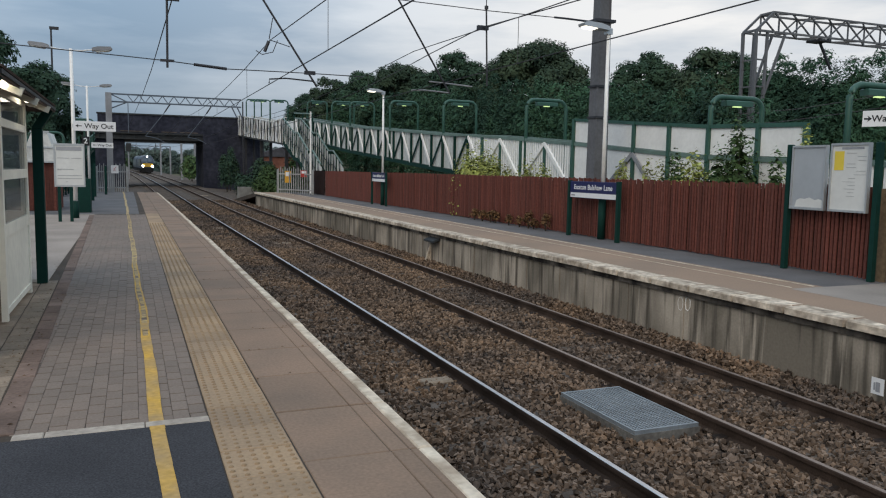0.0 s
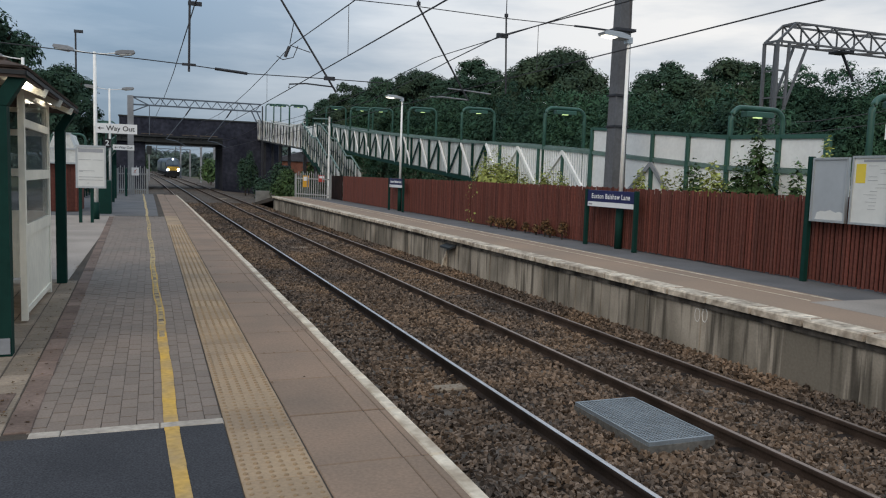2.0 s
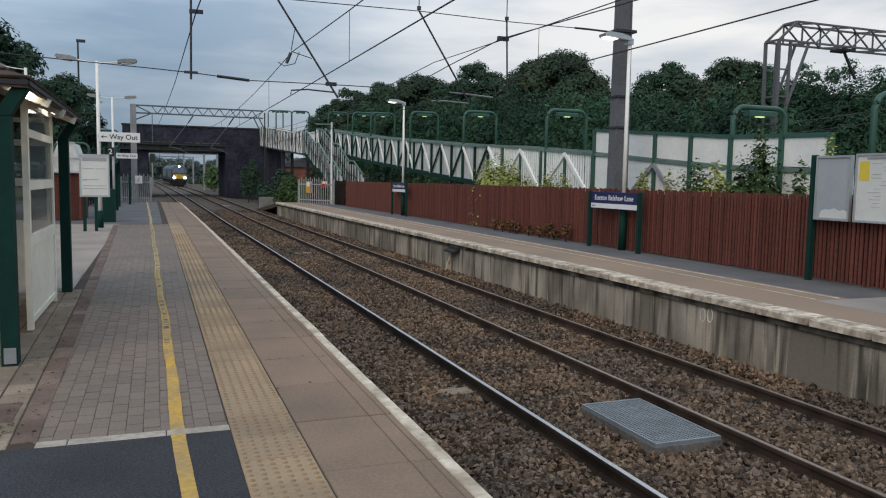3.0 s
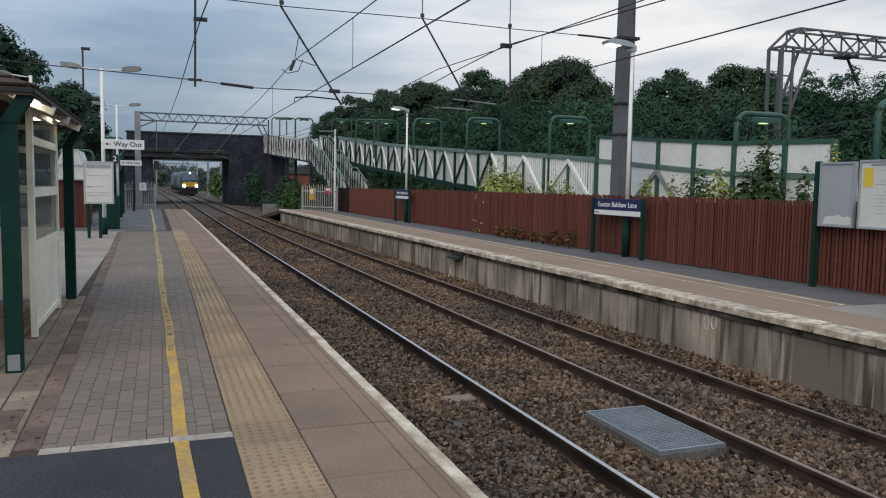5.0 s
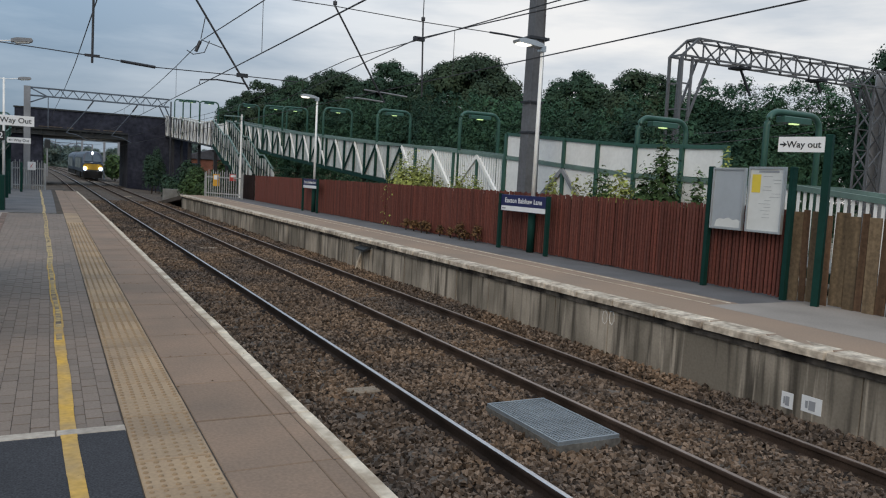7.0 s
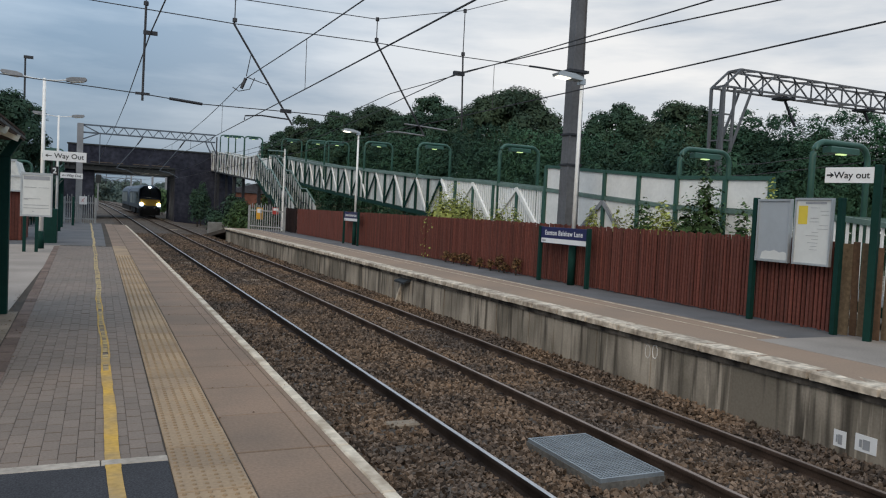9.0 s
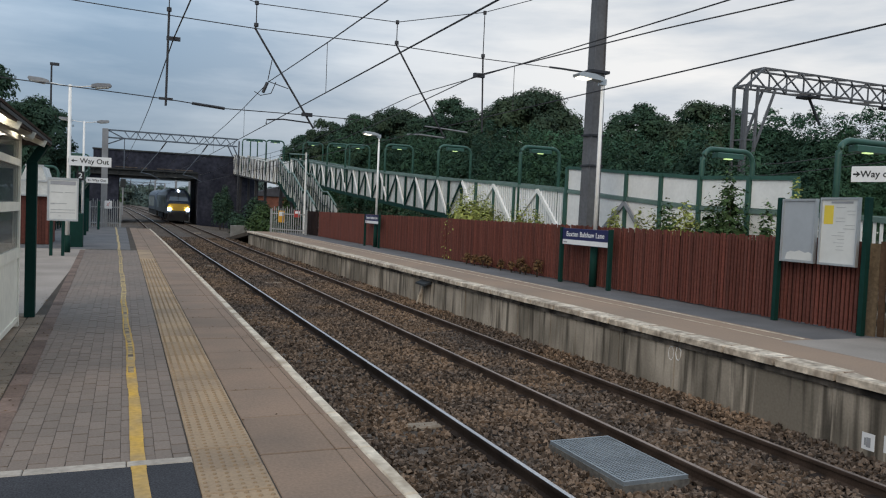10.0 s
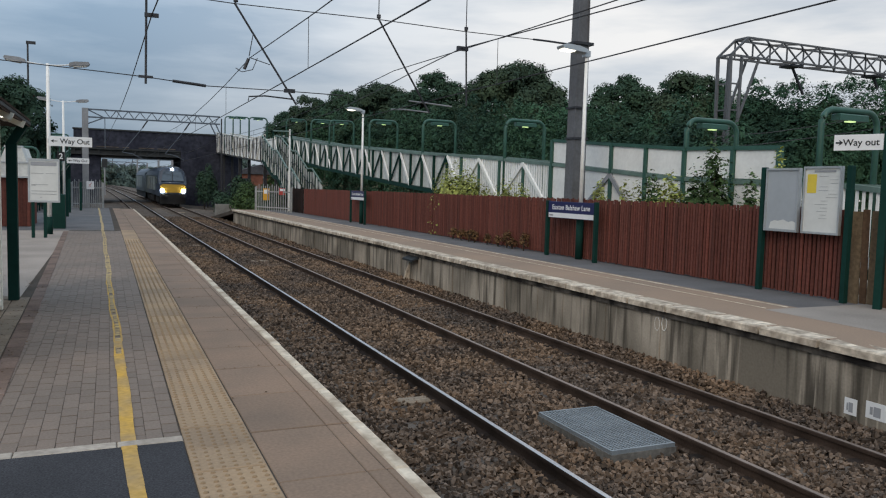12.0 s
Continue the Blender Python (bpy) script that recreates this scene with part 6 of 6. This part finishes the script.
def foliage(name, blobs, leaf, per, mat, seed, flat=0.55):
    """A crown: many small bent leaf clumps over uneven lobes."""
    rs = np.random.RandomState(seed)
    vs, fs, k = [], [], 0
    for cx, cy, cz, rx, ry, rz in blobs:
        n = int(per * (rx * ry + ry * rz + rx * rz) / 3)
        d = rs.normal(size=(n, 3))
        d /= np.linalg.norm(d, axis=1)[:, None]
        d[:, 2] = np.where(d[:, 2] < -0.45, -d[:, 2], d[:, 2])
        # lumps: small bulges and holes over the lobe
        ph = rs.rand(6) * 6.28
        lump = 1 + 0.07 * np.sin(5 * d[:, 0] + ph[0]) * np.sin(6 * d[:, 2] + ph[1]) + 0.07 * np.sin(9 * d[:, 1] + ph[2]) * np.sin(8 * d[:, 2] + ph[3]) + 0.05 * np.sin(15 * d[:, 0] + 13 * d[:, 2] + ph[4])
        r = lump * (1 - 0.30 * rs.rand(n) ** 2.0)
        r += (rs.rand(n) > 0.97) * rs.rand(n) * 0.08
        p = np.array([cx, cy, cz]) + d * r[:, None] * np.array([rx, ry, rz])
        s = leaf * (0.5 + rs.rand(n))
        # one in eight is a broad spray deep inside, which closes the crown
        deep = rs.rand(n) < 0.125
        p = np.where(deep[:, None], np.array([cx, cy, cz]) + d * (0.55 + 0.2 * rs.rand(n))[:, None] * np.array([rx, ry, rz]), p)
        s = np.where(deep, np.minimum(s * 3.4, 0.45 * min(rx, ry, rz)), s)
        # leaves lie roughly along the lobe's surface
        face = d + 0.34 * rs.normal(size=(n, 3)) + np.array([0, 0, 0.25])
        face /= np.linalg.norm(face, axis=1)[:, None]
        u = np.cross(face, rs.normal(size=(n, 3)))
        u /= np.linalg.norm(u, axis=1)[:, None] + 1e-6
        w = np.cross(face, u)
        quad = np.stack([p - u * s[:, None], p + w * s[:, None] * flat, p + u * s[:, None], p - w * s[:, None] * flat + np.array([0, 0, -0.2]) * s[:, None]], 1)
        vs.append(quad.reshape(-1, 3))
        fs.append(np.arange(4 * n).reshape(-1, 4) + k)
        k += 4 * n
    me = bpy.data.meshes.new(name)
    me.from_pydata(np.concatenate(vs).tolist(), [], np.concatenate(fs).tolist())
    me.materials.append(mat)
    return me


def tree(x, y, height, spread, seed, mat=LEAF, label="broad dark green tree", lobes=40, leaf=0.085, per=700, low=0.22, base=GROUND_Z):
    rs = random.Random(seed)
    t = thing("tree", label, "tree", (x, y, base), "trees")
    trunk = Mesh().tube([(0, 0, -0.2), (0.1, 0, height * 0.3), (0, 0.15, height * 0.62)], 0.03 * height, 8, 0.010 * height)
    for i in range(5):
        a = i * 1.26 + rs.random()
        trunk.tube([(0, 0, height * (0.25 + 0.07 * i)), (math.cos(a) * spread * 0.35, math.sin(a) * spread * 0.35, height * (0.42 + 0.07 * i)), (math.cos(a) * spread * 0.6, math.sin(a) * spread * 0.6, height * (0.55 + 0.07 * i))], 0.012 * height, 6, 0.004 * height)
    part("trunk", trunk, BARK, t)
    # a domed crown: a full heart under many overlapping lobes
    height *= 0.955
    spread *= 0.92
    mid, rise = height * (0.5 + low * 0.55), height * (0.5 - low * 0.55)
    blobs = [(0, 0, mid, spread * 0.80, spread * 0.80, rise * 0.86)]
    for i in range(lobes):
        a = i * 2.3999 + rs.uniform(-0.4, 0.4)
        e = 1 - 1.5 * (i + 0.5) / lobes + rs.uniform(-0.08, 0.08)
        c = math.sqrt(max(0.0, 1 - e * e))
        r = spread * rs.uniform(0.20, 0.36)
        k = rs.uniform(0.74, 0.90)
        blobs.append((math.cos(a) * c * spread * k, math.sin(a) * c * spread * k, mid + rise * e * (k - 0.02), r, r, r * rs.uniform(0.75, 1.0)))
    part("crown", foliage("crown", blobs, leaf, per, mat, seed), mat, t)
    return t


TREES = [(17.3, 82, 11.6, 2.6), (18.0, 73, 12.7, 2.6), (20.2, 69, 12.7, 3.0), (19.8, 63, 11.2, 2.9), (21.4, 62.4, 12.8, 3.3), (22.3, 57, 11.4, 3.0), (22.7, 53.4, 12.5, 3.0), (25.0, 45.4, 12.0, 3.9), (27.2, 42.5, 8.9, 2.9),
         (28.8, 38.4, 10.6, 2.9), (30.4, 34.5, 10.5, 2.8), (29.6, 36.2, 9.0, 2.6), (32.5, 31.5, 8.9, 2.6), (34, 28.5, 8.6, 1.9), (36, 27.0, 7.6, 1.7), (38.0, 22.6, 12.0, 3.5), (38, 18, 10.6, 3.2), (35, 12, 9.8, 3.2)]
for i, (x, y, hgt, sp) in enumerate(TREES):
    tree(x, y, hgt, sp, 100 + i, LEAF if i % 3 != 1 else LEAF_BROWN, "broad dark green tree behind the access ramp", leaf=0.085 if i < 8 else 0.072, per=700 if i < 8 else 860)


def hedge_run(name, a, b, top_a, top_b, n, seed, label, per=560, heart=1.0):
    """Conifers grown together: from each stem, tiers of drooping lobes up to an uneven top."""
    rs = random.Random(seed)
    hb = []
    for i in range(n):
        u = (i + 0.5) / n
        x, y = a[0] + (b[0] - a[0]) * u, a[1] + (b[1] - a[1]) * u
        top = top_a + (top_b - top_a) * u + rs.uniform(-0.45, 0.35)
        x += rs.uniform(-0.4, 0.4)
        hb.append((x + 0.3, y, top / 2 - 0.6, heart, heart + 0.1, top / 2 + 0.4))
        z = -0.6
        while z < top - 0.2:
            f = 1 - 0.55 * max(0.0, z / top) ** 1.5
            for _ in range(2):
                hb.append((x - rs.uniform(0.3, 0.95) * f, y + rs.uniform(-0.9, 0.9), z + rs.uniform(-0.2, 0.2), 0.62 * f, 0.75 * f, 0.42))
            z += 0.62
        hb.append((x, y, top - 0.25, 0.38, 0.40, 0.55))
    h = thing(name, label, "hedge")
    part("leaves", foliage("leaves", hb, 0.068, per, CONIFER, seed, 0.36), CONIFER, h)
    for i in range(0, n, 3):
        u = (i + 0.5) / n
        x, y = a[0] + (b[0] - a[0]) * u + 0.3, a[1] + (b[1] - a[1]) * u
        part("stem", Mesh().tube([(x, y, -1.35), (x, y, 3.0)], 0.14, 6, 0.06), BARK, h)
    return h


hedge_run("hedge", (18.9, 19.0), (20.3, 42), 4.2, 6.9, 18, 55, "tall dense dark green conifer hedge behind the access ramp")
hedge_run("hedge", (20.3, 42), (17.0, 78), 6.6, 8.6, 26, 57, "tall dense dark green conifer hedge behind the access ramp", 430)
hedge_run("hedge", (29.0, 36), (38, 8), 7.6, 6.4, 26, 56, "dark conifers behind the lattice gantry", 860, 1.5)
for i, (x, y, hgt, sp, mt) in enumerate(((-6.2, 31, 8.8, 3.0, LEAF), (-4.9, 46, 8.7, 2.6, LEAF), (-6.9, 60, 8.3, 2.6, LEAF), (-9.5, 25, 7.8, 2.6, LEAF), (-9.0, 75, 8.5, 3.4, LEAF), (-6.5, 92, 8.6, 3.0, LEAF))):
    tree(x, y, hgt, sp, 200 + i, mt, "leafy green tree beyond the near platform", per=900, leaf=0.066)


def bush(x, y, z, r, h, seed, mat, label, leaf=0.10, per=330):
    t = thing("bush", label, "bush", (x, y, z), "bushes")
    rs = random.Random(seed)
    blobs = [(0, 0, h * 0.45, r, r, h * 0.5)] + [(rs.uniform(-r, r) * 0.7, rs.uniform(-r, r) * 0.7, h * rs.uniform(0.4, 0.8), r * 0.45, r * 0.45, h * 0.28) for _ in range(4)]
    part("leaves", foliage("leaves", blobs, leaf, per, mat, seed), mat, t)
    st_ = Mesh()
    for i in range(4):
        a = i * 1.7
        st_.tube([(0, 0, 0), (math.cos(a) * r * 0.3, math.sin(a) * r * 0.3, h * 0.8)], 0.02, 5, 0.008)
    part("stem", st_, BARK, t)
    return t


# growth between the fence and the ramp
for i, (y, h, r, mt) in enumerate(((25.6, 3.7, 1.0, LEAF_LIGHT), (24.3, 3.1, 0.6, LEAF_LIGHT), (23.0, 2.7, 0.4, LEAF_LIGHT), (21.8, 3.1, 0.5, LEAF_LIGHT), (20.6, 2.8, 0.4, LEAF_LIGHT), (16.6, 2.9, 0.3, LEAF_LIGHT), (15.4, 2.9, 0.35, LEAF_LIGHT), (14.6, 3.1, 0.45, LEAF_MID),
                                    (13.9, 3.0, 0.55, LEAF_LIGHT), (13.0, 3.4, 0.5, LEAF_MID), (12.4, 3.6, 0.45, LEAF_MID), (11.5, 3.1, 0.35, LEAF_MID), (10.9, 3.3, 0.28, LEAF_LIGHT))):
    bush(11.75, y, -0.9, r, h, 300 + i, mt, "yellow-green bush growing behind the fence" if mt is LEAF_LIGHT else "leafy sapling growing behind the fence", 0.043, 980)
for i, (x, y, r, h) in enumerate(((10.2, 53.5, 0.9, 2.6), (10.3, 58, 0.9, 2.3), (10.3, 62, 1.6, 3.0), (8.9, 66, 1.1, 2.3), (10.8, 70, 1.5, 3.6), (8.7, 79, 0.9, 3.8), (9.6, 84, 1.0, 4.8))):
    bush(x, y, -1.3, r, h, 340 + i, LEAF_MID if i in (1, 2) else LEAF, "dark green bush at the foot of the bridge", 0.085, 520)
for i in range(9):
    y = 18.5 + 0.62 * i + rr.uniform(-0.2, 0.2)
    bush(10.72 + bend(y), y, FAR_Z, 0.16, 0.3 + 0.25 * rr.random(), 380 + i, LEAF_DEAD, "withered weeds at the foot of the fence", 0.04, 2400)
bush(13.0, 66, -1.3, 1.5, 3.6, 361, LEAF_MID, "dark green bush under the upper walkway", 0.13, 260)
bush(15.8, 74, -1.3, 1.8, 4.6, 362, LEAF, "dark green bush under the upper walkway", 0.13, 260)
# beyond the bridge
for i, (x, y, r, h) in enumerate(((8.3, 122, 1.8, 4.6), (9.3, 116, 1.9, 5.0), (9.0, 132, 1.9, 4.2), (-9, 160, 4, 6), (-4, 190, 3.5, 6))):
    bush(x, y, -1.3, r, h, 400 + i, LEAF_MID, "grey-green bushes beyond the bridge", 0.22, 110)
# these far crowns carry the haze in their leaf colour
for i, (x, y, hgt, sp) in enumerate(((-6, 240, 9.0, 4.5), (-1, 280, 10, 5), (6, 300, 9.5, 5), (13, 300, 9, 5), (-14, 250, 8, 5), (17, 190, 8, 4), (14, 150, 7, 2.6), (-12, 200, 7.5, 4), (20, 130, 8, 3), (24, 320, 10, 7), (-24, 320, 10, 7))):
    tree(x, y, hgt, sp, 420 + i, HAZE_LEAF, "far tree beyond the bridge, distance haze put into its grey-green", lobes=16, leaf=0.24, per=120)
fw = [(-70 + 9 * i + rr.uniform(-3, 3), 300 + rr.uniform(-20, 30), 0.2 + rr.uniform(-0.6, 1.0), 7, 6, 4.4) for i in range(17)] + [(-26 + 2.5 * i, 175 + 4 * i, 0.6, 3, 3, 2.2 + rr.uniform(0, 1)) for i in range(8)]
woods = tagged(new("far_woods", foliage("far_woods", fw, 0.36, 70, HAZE_LEAF, 77)), "distant woods beyond the bridge with haze in their grey-green colour", "woods", kind="stuff")
for x, y in ((8.8, 128), (8.3, 170), (0.2, 150), (-0.5, 200)):
    m_ = thing("far_mast", "far grey catenary mast beyond the bridge", "mast", (x + bend(y), y, -1.2), "far masts")
    part("post", Mesh().beam((0, 0, 0), (0, 0, 8.5), 0.3, 0.3), STEEL, m_)
    part("cantilever", Mesh().beam((0, 0, 7.2), (-3.0 if x > 4 else 3, 0, 6.2), 0.1, 0.1), STEEL, m_)
for y in (150, 205):
    fp_ = thing("far_portal", "far grey portal gantry beyond the bridge", "gantry", (bend(y), y, -1.2), "far portals")
    for x in (-9.5, 13.0):
        part("post", Mesh().beam((x, 0, 0), (x, 0, 7.6), 0.35, 0.35), STEEL, fp_)
    for z in (6.9, 7.6):
        part("chord", Mesh().beam((-9.5, 0, z), (13.0, 0, z), 0.14, 0.14), TRUSS_STEEL, fp_)
    for i in range(15):
        part("brace", Mesh().beam((-9.5 + 1.5 * i, 0, 6.9 if i % 2 else 7.6), (-8.0 + 1.5 * i, 0, 7.6 if i % 2 else 6.9), 0.1, 0.1), TRUSS_STEEL, fp_)
    for x in (2.9, 6.2):
        part("drop_arm", Mesh().beam((x, 0, 6.9), (x - 0.2, 0, 4.9), 0.1, 0.1), STEEL_DARK, fp_)
sg = thing("signal", "dark signal head on a post beyond the bridge", "signal", (1.1 + bend(130), 130, -1.2))
part("post", Mesh().beam((0, 0, 0), (0, 0, 5.6), 0.18, 0.18), STEEL, sg)
part("head", Mesh().slab(-0.4, 0.4, -0.2, 0.1, 4.9, 6.2, 0.03), GIRDER, sg)
house = thing("house", "red brick house with a slate roof behind the bridge", "house", (22.5, 128, -1.3))
part("wall", Mesh().box(-5, 5, -4, 4, 0, 4.6), BRICK_HOUSE, house)
part("roof", Mesh().prism([(-5.3, 4.6), (5.3, 4.6), (0, 6.2)], -4.3, 4.3), SLATE, house)
part("window", Mesh().box(-3.2, -1.8, -4.06, -4.0, 2.6, 3.9), WINDSCREEN, house)

# ---- the train ----
loco = thing("locomotive", "dark blue diesel locomotive with a yellow nose and lit headlamps", "train")
L = 20.5
hw = 1.33


def ring(w, zb, zs, zt, y, lean=0.0):
    """A cross-section of the body: side, shoulder, roof."""
    return [(-w, y, zb), (-w, y, zs), (-w * 0.86, y, zs + (zt - zs) * 0.55), (-w * 0.5, y, zt), (w * 0.5, y, zt), (w * 0.86, y, zs + (zt - zs) * 0.55), (w, y, zs), (w, y, zb)]


def skin(rings):
    m = Mesh()
    n = len(rings[0])
    for r in rings:
        m.v += r
    for i in range(len(rings) - 1):
        for j in range(n):
            m.f.append((n * i + j, n * i + (j + 1) % n, n * i + n + (j + 1) % n, n * i + n + j))
    m.f += [tuple(range(n))[::-1], tuple(n * (len(rings) - 1) + j for j in range(n))]
    return m


part("body", skin([ring(hw, 1.05, 3.0, 3.75, 2.3), ring(hw, 1.05, 3.05, 3.82, 3.4), ring(hw, 1.05, 3.05, 3.82, L - 3), ring(hw, 1.05, 2.9, 3.6, L - 1.5), ring(1.2, 1.1, 2.0, 2.3, L)]), LOCO_BLUE, loco)
cabm = skin([ring(1.20, 1.0, 2.10, 2.28, 0.0), ring(1.27, 1.0, 2.25, 2.45, 0.25), ring(1.30, 1.0, 2.95, 3.72, 1.0), ring(hw, 1.0, 3.05, 3.84, 2.0), ring(hw, 1.0, 3.0, 3.75, 2.3)])
cabp = part("cab", cabm, LOCO_BLUE, loco)
part("nose", Mesh().prism([(-0.70, 1.36), (0.70, 1.36), (0.86, 1.62), (1.17, 1.74), (1.13, 2.02), (0.95, 2.14), (-0.95, 2.14), (-1.13, 2.02), (-1.17, 1.74), (-0.86, 1.62)], -0.05, 0.02), LOCO_YELLOW, cabp, "yellow warning nose")
ws_low, ws_high = (0.16, 2.46), (0.72, 3.40)
part("windscreen", Mesh().add([(sx * w, y + dy, z) for dy in (0.0, 0.25) for sx, w, (y, z) in ((-1, 1.04, ws_low), (1, 1.04, ws_low), (1, 0.80, ws_high), (-1, 0.80, ws_high))],
                              [(0, 1, 2, 3), (7, 6, 5, 4), (0, 4, 5, 1), (1, 5, 6, 2), (2, 6, 7, 3), (3, 7, 4, 0)]), WINDSCREEN, cabp, "raked windscreen reflecting the pale sky")
part("wiper_pillar", Mesh().beam((0, 0.15, 2.46), (0, 0.71, 3.40), 0.05, 0.04), LOCO_DARK, cabp)
for x in (-0.96, 0.96):
    part("headlamp", Mesh().tube([(x, -0.12, 1.52), (x, -0.04, 1.52)], 0.18, 14), HEADLAMP, cabp, "lit headlamp")
part("top_lamp", Mesh().tube([(0, 0.78, 3.60), (0, 1.05, 3.60)], 0.10, 12), HEADLAMP, cabp, "lit top headlamp")
part("valance", Mesh().slab(-1.15, 1.15, -0.02, 0.5, 0.25, 1.25, 0.05), LOCO_DARK, loco)
for x in (-0.85, 0.85):
    part("buffer", Mesh().tube([(x, 0, 1.0), (x, -0.45, 1.0), (x, -0.45, 1.0), (x, -0.5, 1.0)], 0.16, 10), LOCO_DARK, loco)
part("fuel_tank", Mesh().slab(-1.2, 1.2, 7.5, 13, 0.35, 1.05, 0.05), LOCO_DARK, loco)
part("roof_grille", Mesh().slab(-0.7, 0.7, 5, 9, 3.8, 3.92, 0.03).slab(-0.7, 0.7, 11, 15, 3.8, 3.9, 0.03), LOCO_GREY, loco)
for y0, y1 in ((3.8, 5.4), (5.8, 7.4), (8.6, 10.4), (12.0, 13.8), (14.4, 16.2)):
    for s in (-1, 1):
        part("side_grille", Mesh().box(s * hw - 0.02, s * hw + 0.02, y0, y1, 1.5, 2.9), LOCO_GREY, loco)
for s in (-1, 1):
    part("cab_side_window", Mesh().box(s * (hw + 0.005) - 0.02, s * (hw + 0.005) + 0.02, 1.75, 2.5, 2.2, 2.85), WINDSCREEN, loco)
for yb in (3.6, 16.4):
    bg = part("bogie", Mesh().slab(-1.15, 1.15, yb - 1.9, yb + 1.9, 0.35, 0.95, 0.05), LOCO_DARK, loco)
    for d in (-1.4, 1.4):
        wm = Mesh()
        for x in (-0.735, 0.735):
            wm.tube([(x - 0.07, 0, 0), (x + 0.07, 0, 0)], 0.5, 20)
        wm.tube([(-0.7, 0, 0), (0.7, 0, 0)], 0.09, 8)
        ws = part("wheelset", wm, LOCO_DARK, loco)
        ws.location = (0, yb + d, 0.5)
part("roof_panel", Mesh().prism([(-0.70, 3.80), (-0.62, 3.88), (0.62, 3.88), (0.70, 3.80)], 2.6, L - 3.2), STEEL, loco, "grey roof panels")
coach = thing("trailing_locomotive", "dark blue second locomotive coupled behind the first", "train")
part("body", skin([ring(1.2, 1.1, 2.0, 2.3, 0), ring(hw, 1.05, 2.9, 3.6, 1.5), ring(hw, 1.05, 3.05, 3.82, 3), ring(hw, 1.05, 3.05, 3.82, L - 3), ring(1.2, 1.1, 2.0, 2.3, L)]), LOCO_BLUE, coach)
part("valance", Mesh().slab(-1.15, 1.15, 0.2, L - 0.2, 0.3, 1.08, 0.05), LOCO_DARK, coach)
part("roof_panel", Mesh().prism([(-0.70, 3.80), (-0.62, 3.88), (0.62, 3.88), (0.70, 3.80)], 3.0, L - 3.2), STEEL, coach, "grey roof panels")
for y0, y1 in ((3.8, 7.4), (8.6, 10.4), (12.0, 16.2)):
    for s in (-1, 1):
        part("side_grille", Mesh().box(s * hw - 0.02, s * hw + 0.02, y0, y1, 1.5, 2.9), LOCO_GREY, coach)

FAR_CENTRE = (RAILS[2] + RAILS[3]) / 2


def train_pose(y, ahead=0.0):
    """The pose on the far track of a vehicle whose front stands at y."""
    a, b = y + ahead, y + ahead + L
    x0, x1 = FAR_CENTRE + bend(a), FAR_CENTRE + bend(b)
    return Matrix.Translation((x0, a, RAIL_Z + climb(a))) @ Matrix.Rotation(-math.atan2(x1 - x0, L), 4, "Z") @ Matrix.Rotation(math.atan2(climb(b) - climb(a), L), 4, "X")


TRAIN = [(0.0, 180.0), (2.5, 154.5), (4.5, 135.0), (6.0, 121.5), (7.5, 109.0), (9.5, 94.0), (11.0, 83.8), (12.0, 77.5)]


def motions():
    walk(loco, [(t, train_pose(y)) for t, y in TRAIN])
    walk(coach, [(t, train_pose(y, L + 0.8)) for t, y in TRAIN])


motions()
